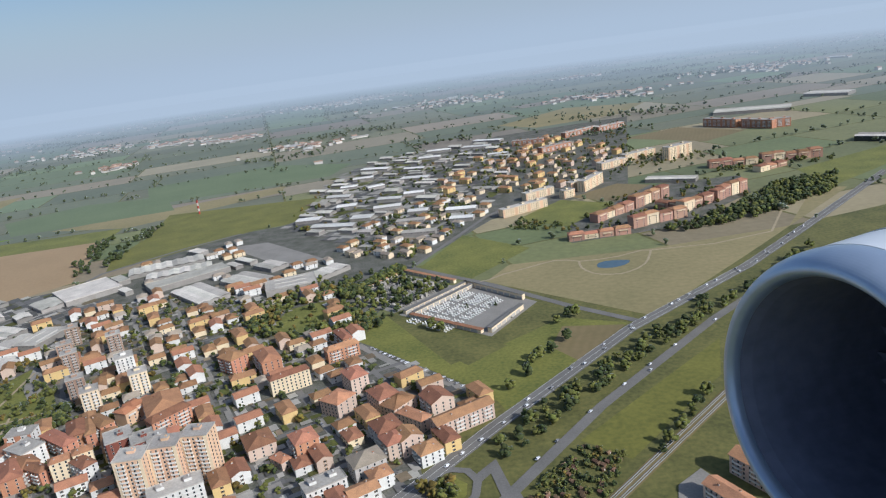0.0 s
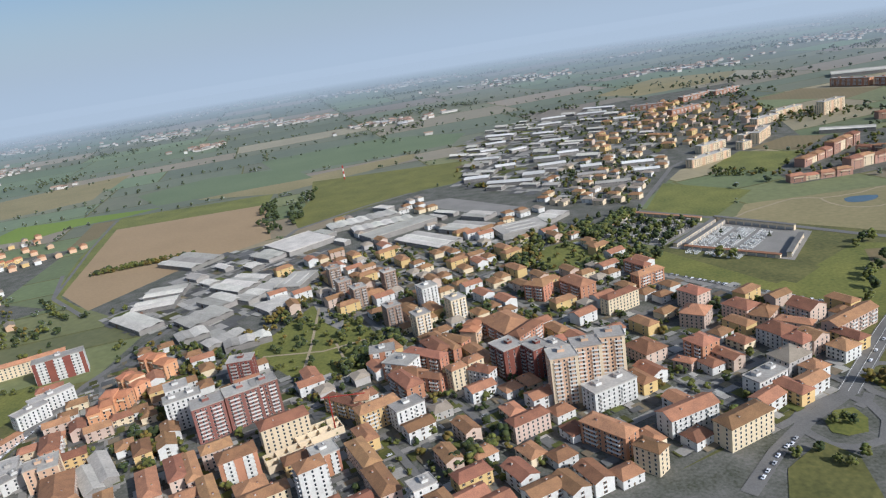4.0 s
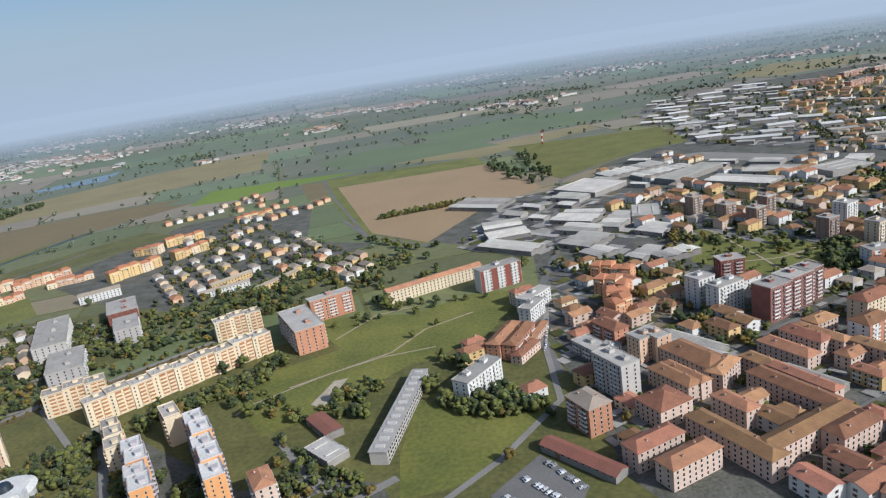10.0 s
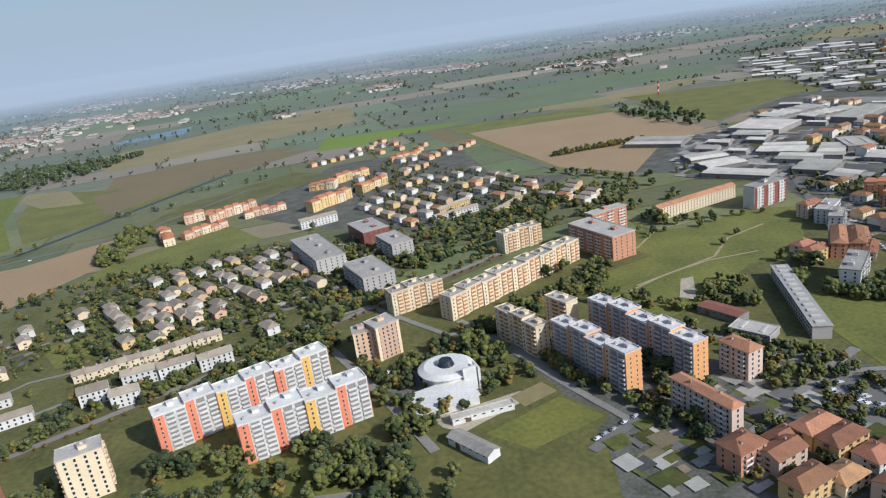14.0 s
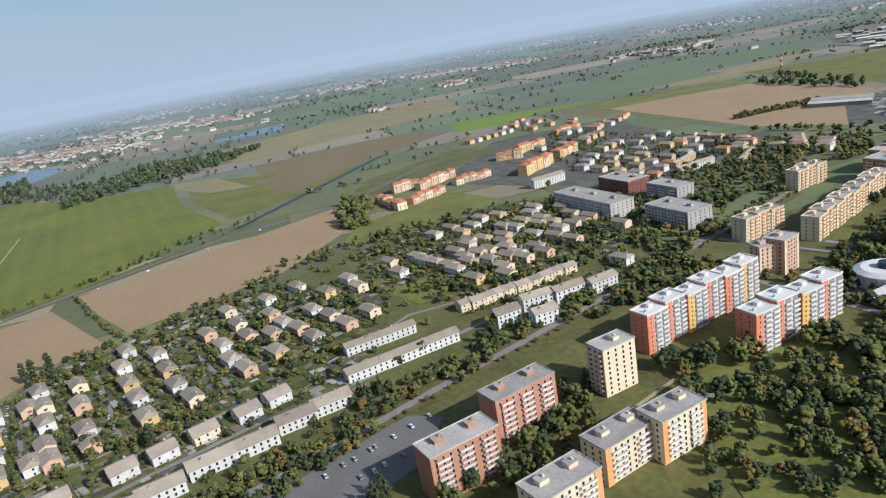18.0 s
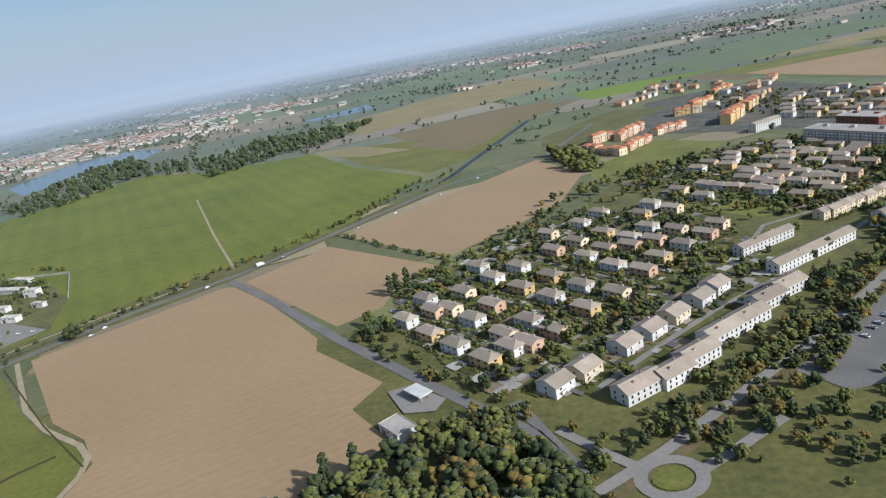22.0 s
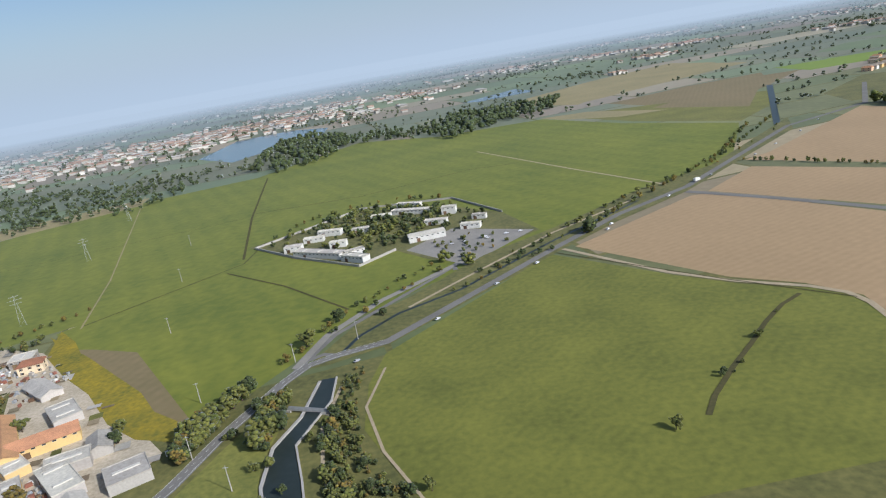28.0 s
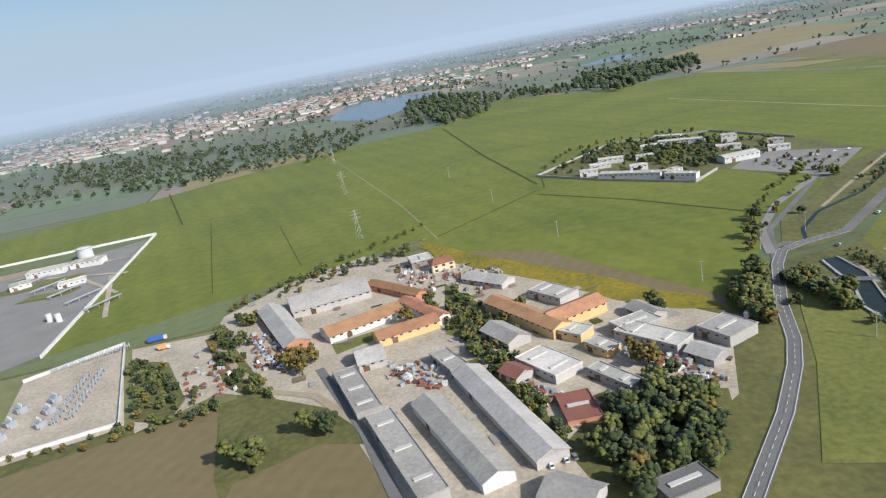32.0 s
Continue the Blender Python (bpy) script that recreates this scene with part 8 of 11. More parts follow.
tree("oak", -89.1, 376.7, 6)
tree("oak", -32.2, 349.5, 6)
tree("oak", -27.2, 343.5, 6)
tree("oak", 16.1, 293.3, 6)
tree("oak", 20.3, 298.3, 6)
tree("oak", 26.1, 303.6, 6)
tree("oak", 12.6, 283.7, 6)
tree("oak", 4.2, 272.6, 6)
tree("oak", 35.3, 315.0, 6)
tree("oak", 33.3, 337.0, 6)
tree("oak", 39.8, 343.6, 6)
tree("oak", 43.9, 342.8, 6)
tree("gold", -27.0, 204.4, 6)
tree("gold", -30.8, 206.6, 6)
tree("gold", -21.4, 208.1, 6)
tree("oak", -628.2, 111.4, 8)
tree("oak", -624.9, 109.3, 8)
tree("oak", -614.6, 109.4, 8)
tree("oak", -632.8, 111.4, 8)
tree("oak", -637.4, 111.3, 8)
tree("oak", -590.9, 113.4, 8)
tree("oak", -585.9, 113.8, 8)
tree("oak", -578.1, 104.2, 8)
tree("oak", -574.9, 97.7, 8)
tree("oak", -570.4, 96.9, 8)
tree("oak", -563.7, 104.1, 8)
tree("oak", -574.4, 106.4, 8)
tree("oak", -563.8, 93.0, 8)
tree("oak", -584.1, 82.2, 8)
tree("oak", -577.7, 78.9, 8)
tree("oak", -571.8, 82.3, 8)
tree("oak", -589.7, 81.2, 8)
tree("oak", -600.8, 83.9, 8)
tree("gold", -615.5, 112.4, 6)
tree("gold", -686.8, 159.7, 6)
tree("gold", -777.5, 281.4, 6)
tree("gold", -770.4, 287.7, 6)

# rows of trees
tree_row("mix", 6, 4, [(-820.8, 31.3), (-802.6, 42.4), (-744.5, 86.1), (-707.2, 118.4), (-629.7, 181.7), (-517.8, 278.1)], 1, 4)
tree_row("gold", 5, 1.8, [(-820.8, 31.3), (-802.6, 42.4), (-744.5, 86.1), (-707.2, 118.4), (-629.7, 181.7), (-517.8, 278.1)], 2, -3.6)
tree_row("gold", 8, 2.6, [(-820.8, 31.3), (-802.6, 42.4), (-744.5, 86.1), (-707.2, 118.4), (-629.7, 181.7), (-517.8, 278.1)], 3, 2.4)
tree_row("small", 9, 2.4, [(-1140.8, 73.4), (-1124.6, 104.2), (-1106.2, 131.4), (-1084.8, 155.9)], 4, 3)
tree_row("small", 8, 2.6, [(-1077.8, 125.1), (-1037.3, 180.4), (-986.4, 237.0), (-932.1, 277.3), (-844.6, 405.6)], 5, 4)
tree_row("small", 6, 2.8, [(-1025.2, 178.1), (-998.9, 214.5), (-960.2, 255.8), (-918.8, 304.6), (-867.9, 393.4)], 6, 2)
tree_row("oak", 8, 4.5, [(-1153.1, 31.2), (-1142.7, 57.0), (-1138.8, 66.1)], 7, 5)
tree_row("small", 5, 2.2, [(-1138.2, 80.5), (-1125.1, 116.8), (-1104.3, 151.0), (-1068.3, 191.2)], 8, 2)
tree_row("small", 7, 2.6, [(-1196.1, 259.4), (-1171.9, 306.9), (-1129.4, 325.2), (-1090.8, 304.5)], 9, 0)
tree_row("mix", 4, 3.6, [(-872.3, 183.1), (-854.0, 196.6), (-837.0, 209.2), (-818.7, 222.8), (-792.2, 263.8)], 10, 0)
tree_row("small", 4, 2.6, [(-915.2, 280.1), (-877.8, 232.2), (-851.9, 204.1)], 11, 0)
tree_row("oak", 9, 5, [(-9.5, 233.8), (26.0, 267.4), (105.6, 337.3)], 12, -6)
tree_row("oak", 8, 4.5, [(-5.7, 229.3), (25.4, 263.2), (59.2, 298.0)], 13, -10)
tree_row("gold", 6, 4.5, [(-289.3, 314.0), (-279.0, 342.5), (-267.1, 366.9)], 14, 0)
tree_row("mix", 7, 4, [(-140.8, 401.8), (-119.2, 435.0), (-83.7, 456.8), (-60.1, 460.4)], 15, 0)
tree_row("mix", 7, 3.6, [(-134.5, 390.8), (-117.7, 361.0)], 16, 0)
tree_row("oak", 7, 5, [(-481.5, 440.3), (-432.2, 389.5), (-410.2, 391.2), (-392.0, 394.7)], 17, 0)
tree_row("oak", 6, 5, [(-520.0, 333.7), (-503.2, 365.0), (-470.9, 395.4)], 18, 0)
tree_row("mix", 6, 4, [(-588.4, 339.9), (-540.0, 340.7), (-524.0, 344.1)], 19, 0)
tree_row("oak", 7, 4, [(-386.8, 286.1), (-425.6, 288.7), (-454.5, 268.0)], 20, 0)
tree_row("oak", 8, 5, [(74.0, 307.2), (123.4, 352.1), (194.6, 418.3)], 21, -9)
tree_row("small", 1.8, 4, [(-471.4, 489.1), (-432.1, 500.1), (-390.5, 504.0)], 22, 0)
tree_row("oak", 2.4, 4.5, [(-468.1, 494.7), (-428.3, 505.5), (-391.1, 510.8)], 122, 0)
tree_row("small", 6, 2.6, [(-1037.9, 167.1), (-1073.3, 149.8)], 23, 2)
tree_row("oak", 6, 5, [(56.6, 210.7), (87.5, 253.8)], 24, 5)
tree_row("mix", 6, 3.6, [(-613.8, 215.0), (-605.5, 230.1), (-578.8, 240.5)], 25, 0)
tree_row("oak", 6, 4, [(-605.2, 196.5), (-592.9, 213.4)], 26, 0)
tree_row("small", 4, 2.4, [(-1327.0, 94.0), (-1308.1, 119.4), (-1284.4, 146.3), (-1257.3, 176.6)], 27, 0)
tree_row("small", 4, 2, [(-1355.0, 5.1), (-1337.7, 7.8), (-1326.5, 13.4)], 28, 0)
tree_row("poplar", 5, 7, [(-897.5, 37.9), (-889.3, 42.0), (-882.4, 45.0)], 29, 0)
tree("bush", -995.0, 57.5, 2.2)
tree("bush", -995.9, 56.5, 2.2)
tree("bush", -1012.4, 38.0, 2.2)
tree("bush", -1011.3, 39.2, 2.2)
tree("poplar", -903.2, 27.9, 8)
tree("poplar", -903.7, 23.4, 8)
tree("poplar", -903.1, 21.0, 8)
tree("poplar", -903.2, 17.9, 8)
tree("poplar", -901.8, 25.3, 8)
tree("oak", -908.4, 17.9, 4.5)
tree("oak", -907.4, 14.8, 4.5)
tree("oak", -905.8, 11.5, 4.5)
tree("oak", -904.8, 8.5, 4.5)
tree("oak", -903.6, 5.6, 4.5)
tree("oak", -1130.6, 37.0, 3)
tree("oak", -1128.0, 40.9, 3)
tree("oak", -1130.4, 22.1, 3)
tree("oak", -1123.7, 7.4, 3)
tree("oak", -1120.6, 11.3, 3)
tree("oak", -1114.4, -11.0, 3)
tree("oak", -1113.7, 28.3, 3)
tree("oak", -1110.8, 16.2, 3)
tree("oak", -1106.8, 7.5, 3)
tree("oak", -1105.1, -2.0, 3)
tree("oak", -1103.1, -8.8, 3)
tree("oak", -1118.5, 32.8, 3)
tree("oak", -1109.6, 13.2, 3)
tree("bush", -1130.3, 54.6, 2)
tree("bush", -1141.3, 41.0, 2)
tree("bush", -1143.7, 39.0, 2)
tree("bush", -1111.7, 24.7, 2)
tree("bush", -1108.5, 10.4, 2)
tree("bush", -1105.9, 2.6, 2)
tree("bush", -1103.7, -4.6, 2)
tree("oak", -48.9, 186.9, 4)
tree("oak", -53.4, 184.5, 4)
tree("oak", -48.4, 183.6, 4)
tree("oak", -71.7, 170.1, 4)
tree("oak", -64.5, 171.5, 4)
tree("oak", -61.6, 165.5, 4)
tree("oak", -59.4, 162.6, 4)
tree("oak", -53.1, 166.7, 4)
tree("mix", -634.3, 77.7, 5)
tree("mix", -633.6, 72.9, 5)
tree("mix", -630.1, 78.9, 5)
tree("mix", -618.8, 87.5, 5)
tree("mix", -615.1, 84.0, 5)
tree("mix", -612.3, 90.4, 5)
tree("mix", -613.6, 98.5, 5)
tree("mix", -615.5, 96.5, 5)
tree("mix", -606.2, 91.0, 5)
tree("mix", -600.5, 89.1, 5)
tree("mix", -609.4, 77.4, 5)
tree("oak", -500.1, 216.0, 6)
tree("oak", -496.0, 211.3, 6)
tree("oak", -491.5, 217.0, 6)
tree("oak", -487.5, 212.4, 6)
tree("oak", -483.5, 218.4, 6)
tree("oak", -441.7, 304.2, 4)
tree("oak", -437.6, 287.4, 4)
tree("oak", -428.0, 292.6, 4)
tree("oak", -423.4, 276.2, 4)
tree("oak", -415.0, 281.7, 4)
tree("oak", -463.2, 270.5, 4)
tree("oak", -453.2, 279.9, 4)
tree("oak", -423.1, 246.6, 4)
tree("oak", -471.6, 248.9, 4)
tree("oak", -412.2, 258.1, 4)
tree("fir", -56.3, 375.0, 4)
tree("fir", -12.9, 373.2, 4)
tree("fir", -17.6, 389.5, 4)
tree("fir", 10.1, 351.2, 4)
tree("fir", 3.5, 371.9, 4)
tree_row("bush", 12, 1.2, [(-973.1, 82.2), (-990.1, 65.8), (-999.2, 53.3), (-1007.8, 42.4), (-1017.0, 29.3)], 140, 0.8)
tree("oak", -24.3, 208.5, 4.5)
tree("oak", -21.2, 206.0, 4.5)
tree("oak", -19.4, 202.7, 4.5)
tree("oak", -24.1, 202.3, 4.5)

# groves and garden trees
grove("oak", 150, 2, 4.2, [(-1165.2, 261.8), (-1124.4, 234.9), (-1108.4, 264.1), (-1081.9, 266.5), (-1097.4, 291.8), (-1133.3, 306.9), (-1169.4, 298.0)], 153)
grove("oak", 42, 4.5, 7.5, [(-589.8, 117.5), (-572.2, 120.2), (-556.4, 121.7), (-552.1, 109.1), (-546.5, 94.7), (-549.0, 84.9), (-569.2, 83.9), (-583.8, 96.8)], 151)
grove("mix", 22, 4, 6.5, [(-615.4, 83.9), (-594.5, 87.3), (-584.4, 79.6), (-588.4, 73.8), (-613.1, 73.7)], 152)
tree("oak", -623.4, 112.0, 8)
tree("oak", -609.9, 112.2, 8)
grove("mix", 101, 5, 8.5, [(-897.5, 32.5), (-878.1, 47.6), (-859.5, 62.0), (-840.6, 63.2), (-835.0, 48.2), (-822.8, 34.6), (-826.9, 16.0)], 1)
grove("oak", 67, 4, 6.5, [(-1205.0, -18.1), (-1196.7, 0.5), (-1183.5, 2.9), (-1176.1, -6.3), (-1182.2, -28.2), (-1198.6, -36.5)], 2)
grove("garden", 567, 1.8, 4.2, [(-875.4, 144.0), (-874.1, 183.2), (-785.8, 249.9), (-739.1, 203.7), (-746.6, 152.7), (-780.2, 104.7), (-829.3, 79.0)], 3)
grove("garden", 513, 1.8, 4.5, [(-759.4, 301.9), (-670.3, 338.6), (-595.3, 312.3), (-580.7, 245.3), (-654.5, 205.5), (-700.9, 190.0), (-739.7, 216.4)], 4)
grove("garden", 229, 2.5, 4.5, [(-732.4, 238.9), (-730.8, 263.7), (-682.3, 318.8), (-624.0, 280.8), (-596.0, 198.3), (-635.9, 183.4), (-684.4, 175.7)], 5)
grove("mix", 202, 3, 5.5, [(-609.7, 202.8), (-616.3, 255.3), (-553.6, 349.6), (-492.9, 333.6), (-494.4, 302.3), (-560.4, 257.0), (-583.5, 216.1)], 6)
grove("garden", 405, 2, 4, [(-641.1, 444.0), (-606.2, 569.2), (-483.0, 413.4), (-459.9, 348.2), (-535.6, 330.5), (-582.5, 355.8)], 7)
grove("mix", 60, 3.5, 6, [(-640.9, 91.1), (-634.2, 109.1), (-596.1, 111.2), (-558.0, 105.9), (-556.2, 73.3)], 8)
grove("mix", 54, 3, 5, [(-762.4, 66.3), (-702.7, 120.8), (-687.4, 146.7), (-677.8, 142.0), (-722.0, 97.1), (-753.7, 64.6)], 9)
grove("garden", 351, 2, 4, [(-315.8, 417.7), (-225.3, 471.3), (-107.5, 410.2), (-68.0, 318.2), (-6.9, 262.1), (-40.8, 211.4), (-196.4, 232.8)], 10)
grove("garden", 229, 2, 4, [(-318.1, 326.1), (-220.7, 420.3), (-114.7, 314.6), (-172.3, 147.6), (-236.4, 158.0), (-290.3, 191.3)], 11)
grove("mix", 40, 3.5, 5.5, [(-93.1, 382.4), (-78.8, 405.7), (-58.1, 358.7), (-72.4, 347.6)], 12)
grove("oak", 81, 2.5, 4.5, [(-1149.6, 246.1), (-1128.5, 285.1), (-1096.9, 278.0), (-1086.1, 231.8), (-1113.9, 206.0)], 13)
grove("mix", 40, 4, 6.5, [(-149.4, 395.3), (-138.4, 420.5), (-115.5, 456.3), (-98.7, 450.3), (-125.8, 397.1)], 14)
grove("mix", 135, 3, 5, [(-586.9, 176.5), (-564.3, 166.9), (-534.6, 181.7), (-516.9, 137.5), (-531.1, 138.6), (-563.2, 114.4)], 15)
grove("mix", 54, 3.5, 6, [(-525.8, 407.6), (-419.5, 368.2), (-407.7, 338.7), (-448.5, 315.2), (-516.3, 366.9)], 16)
grove("small", 40, 1.5, 3, [(-1116.4, 56.1), (-1108.3, 47.4), (-1104.2, 24.7), (-1088.3, 3.9), (-1108.6, 7.8)], 17)
grove("garden", 33, 1.5, 3, [(-463.3, 170.4), (-442.2, 149.6), (-424.7, 136.4), (-432.2, 120.5), (-452.0, 126.0)], 18)
grove("garden", 29, 1.5, 2.6, [(-1105.0, 201.0), (-1085.9, 222.7), (-1047.7, 199.4), (-1077.8, 163.9)], 19)
grove("mix", 32, 3, 5, [(-405.1, 183.7), (-372.5, 183.6), (-368.1, 164.5), (-399.2, 171.4)], 20)
grove("mix", 54, 3, 5, [(68.3, 522.9), (143.1, 603.0), (220.6, 578.4), (244.9, 540.4), (178.5, 483.6), (139.0, 471.6)], 21)
grove("mix", 54, 3, 6, [(42.5, 1027.7), (116.3, 855.2), (209.1, 926.0), (135.2, 633.1), (34.9, 669.3)], 22)
grove("mix", 54, 3.5, 6, [(-701.2, 78.7), (-689.3, 94.0), (-668.2, 108.5), (-653.2, 116.9), (-670.3, 62.0), (-679.5, 48.4), (-705.7, 55.5)], 31)
grove("mix", 229, 2.4, 4.4, [(-803.9, 65.3), (-777.2, 84.8), (-732.1, 120.5), (-684.9, 158.4), (-612.2, 205.4), (-621.7, 184.8), (-700.8, 133.2), (-737.7, 95.5), (-768.3, 67.4), (-775.1, 59.8)], 32)
grove("mix", 148, 3, 5, [(-676.2, 162.8), (-672.3, 175.8), (-640.1, 188.9), (-604.2, 200.9), (-588.6, 187.2), (-596.0, 175.4), (-657.1, 149.7)], 33)
grove("mix", 121, 3, 5.5, [(-548.2, 184.6), (-522.8, 198.1), (-486.1, 232.1), (-479.7, 220.4), (-498.8, 205.4), (-534.1, 177.8)], 34)
grove("mix", 162, 3, 5.5, [(-619.9, 303.1), (-602.3, 327.9), (-535.6, 330.5), (-459.7, 379.0), (-432.2, 389.5), (-448.0, 325.5), (-498.4, 302.4), (-542.1, 308.6), (-556.7, 251.4)], 35)
grove("oak", 81, 4, 6, [(-408.7, 180.8), (-402.1, 190.9), (-372.5, 183.6), (-368.2, 171.4), (-387.2, 168.8)], 36)
grove("mix", 94, 2.5, 4.5, [(-489.8, 153.6), (-467.1, 129.1), (-467.9, 109.7), (-484.0, 100.2), (-497.1, 122.7)], 37)
grove("mix", 81, 2.5, 4.5, [(-463.3, 170.4), (-442.2, 149.6), (-423.6, 139.2), (-430.9, 120.0), (-457.8, 121.4)], 38)
grove("mix", 94, 3, 5, [(-498.9, 155.2), (-521.3, 172.4), (-536.0, 195.8), (-526.0, 180.4), (-513.5, 143.7), (-500.2, 123.3)], 39)
grove("mix", 81, 2.5, 4.5, [(-501.2, 217.9), (-473.9, 188.8), (-448.7, 172.3), (-429.4, 199.8), (-436.2, 212.1), (-458.5, 185.3), (-493.2, 226.9)], 40)
grove("mix", 148, 3, 5.5, [(-859.5, 62.0), (-843.0, 71.6), (-822.1, 36.6), (-823.1, 15.2), (-843.7, 20.2)], 41)
grove("mix", 81, 2, 3.6, [(-893.5, 142.2), (-876.3, 146.2), (-865.2, 111.5), (-845.5, 89.3), (-819.5, 53.4), (-821.7, 47.5), (-850.1, 82.2), (-871.0, 105.4)], 42)
grove("mix", 108, 3, 5, [(-350.3, 320.6), (-310.4, 318.7), (-285.7, 298.7), (-273.3, 364.5), (-267.3, 361.1), (-285.1, 290.3), (-310.9, 220.7), (-287.9, 208.0), (-312.8, 238.1)], 43)
grove("oak", 94, 3, 5, [(-9.5, 230.0), (26.0, 267.4), (112.5, 347.2), (113.4, 334.9), (43.3, 263.5), (6.2, 227.0), (-6.0, 218.7)], 44)
grove("mix", 67, 2, 3.5, [(-1319.4, 68.7), (-1308.1, 119.4), (-1283.0, 138.0), (-1253.3, 148.0), (-1252.3, 135.6), (-1278.1, 124.8), (-1309.7, 95.4), (-1300.0, 31.7), (-1310.1, 45.1)], 45)
grove("mix", 81, 2, 3.5, [(-1241.2, 71.8), (-1231.5, 59.1), (-1228.1, 24.7), (-1217.7, 18.9), (-1210.6, -8.6), (-1215.8, 2.0), (-1236.0, 44.1)], 46)
grove("mix", 54, 2, 3.2, [(-1345.5, 56.1), (-1341.1, 58.9), (-1304.7, 26.2), (-1293.0, 12.3), (-1317.9, 9.0), (-1334.0, 4.6), (-1326.2, 18.9)], 47)
grove("small", 202, 0.8, 1.8, [(-1110.4, 4.7), (-1116.6, 66.7), (-1109.2, 76.1), (-1109.5, 54.2), (-1105.2, 30.0), (-1088.0, 0.4)], 48)
grove("mix", 12, 2.5, 4, [(-1148.1, 25.1), (-1135.7, 54.9), (-1123.8, 39.7), (-1122.8, 17.5), (-1142.0, 39.5)], 49)
grove("small", 162, 1.2, 2.4, [(8.3, 205.9), (28.3, 225.8), (40.5, 215.7), (30.3, 194.6), (5.6, 197.0)], 50)
grove("mix", 29, 2.5, 4.5, [(-377.2, 335.5), (-358.4, 362.2), (-312.8, 331.6), (-309.3, 307.6), (-346.9, 295.1)], 51)
grove("mix", 26, 3, 5, [(-284.0, 315.2), (-270.3, 362.7), (-244.6, 336.9), (-222.9, 316.3), (-232.8, 293.3), (-252.9, 330.1), (-281.1, 305.1)], 52)
grove("mix", 67, 2, 4, [(-1241.3, 90.1), (-1227.9, 66.0), (-1216.7, 42.0), (-1227.3, 38.6), (-1239.2, 51.1)], 70)
grove("mix", 45, 2, 3.6, [(-1234.2, 43.7), (-1222.4, 36.3), (-1213.7, 12.1), (-1222.2, 23.1), (-1230.0, 28.4)], 71)
grove("mix", 67, 1.6, 3, [(-1226.6, 22.7), (-1210.5, -12.9), (-1209.0, -10.1), (-1222.1, 21.5)], 72)
grove("mix", 40, 2, 4, [(-1324.1, 70.5), (-1317.9, 70.5), (-1288.1, 26.0), (-1282.9, 19.1), (-1304.4, 34.6)], 73)
grove("mix", 67, 3, 5, [(-1201.2, 3.8), (-1186.9, 14.8), (-1175.5, -1.5), (-1184.4, -31.4), (-1203.3, -32.6)], 74)
grove("mix", 40, 2, 3.4, [(-1345.5, 56.1), (-1329.4, 50.8), (-1313.9, 28.4), (-1324.4, 18.5)], 75)
grove("mix", 67, 3, 5, [(-1156.9, 47.9), (-1151.5, 59.2), (-1147.7, 43.9), (-1151.5, 28.2), (-1155.4, 32.3)], 76)
grove("mix", 54, 2, 4, [(-1139.6, 54.3), (-1130.8, 63.0), (-1129.6, 46.7), (-1134.6, 38.4)], 77)
grove("mix", 67, 1.2, 2.4, [(-1101.7, 122.2), (-1069.3, 165.4), (-986.4, 237.0), (-852.5, 378.5), (-856.6, 359.9), (-992.5, 214.7), (-1038.7, 171.7), (-1102.0, 111.6)], 78)
grove("garden", 81, 2, 4, [(-311.4, 129.5), (-280.8, 142.0), (-251.4, 147.5), (-272.2, 105.1), (-309.9, 111.3)], 79)
grove("mix", 54, 3, 5, [(-898.2, 19.9), (-879.4, 29.5), (-887.2, 2.0), (-901.7, 1.8)], 80)
grove("mix", 121, 2.2, 4.6, [(-828.0, 44.3), (-799.4, 59.4), (-767.1, 82.5), (-726.3, 108.6), (-729.5, 88.8), (-775.7, 42.6), (-801.8, 27.5)], 81)
grove("mix", 35, 2, 4, [(-797.3, 37.4), (-769.1, 45.2), (-739.8, 65.0), (-739.4, 45.0), (-769.6, 21.4)], 82)
grove("oak", 94, 2.2, 4.2, [(-1200.0, 249.7), (-1144.7, 298.9), (-1086.8, 273.7), (-1058.6, 241.1), (-1080.0, 217.1), (-1113.9, 206.0), (-1139.6, 191.8)], 83)
grove("mix", 81, 3.5, 6, [(-608.5, 63.0), (-600.2, 79.1), (-580.2, 81.0), (-589.9, 41.0), (-615.5, 49.4)], 60)
grove("mix", 60, 2, 3.6, [(-1114.1, 48.6), (-1109.1, 23.9), (-1100.0, -3.3), (-1096.5, -22.7), (-1099.3, -23.6), (-1104.8, -4.2), (-1113.2, 16.8), (-1118.7, 39.4)], 61)
grove("garden", 108, 2, 4, [(-476.0, 98.4), (-460.9, 108.5), (-426.8, 130.8), (-416.6, 114.5), (-434.5, 73.0), (-480.1, 81.9)], 62)
put_house(TOWN_A, -470.9, 91.5, 29)
put_house(TOWN_B, -465.7, 88.2, 29)
put_house(TOWN_D, -459.0, 89.0, 29)
put_house(TOWN_D, -449.7, 91.5, 29)
put_house(TOWN_C, -444.8, 85.4, 29)
put_house(TOWN_A, -439.4, 75.6, 29)
put_house(TOWN_A, -455.3, 79.2, 29)
put_house(TOWN_B, -446.5, 73.2, 29)
put_house(TOWN_D, -464.7, 77.1, 29)

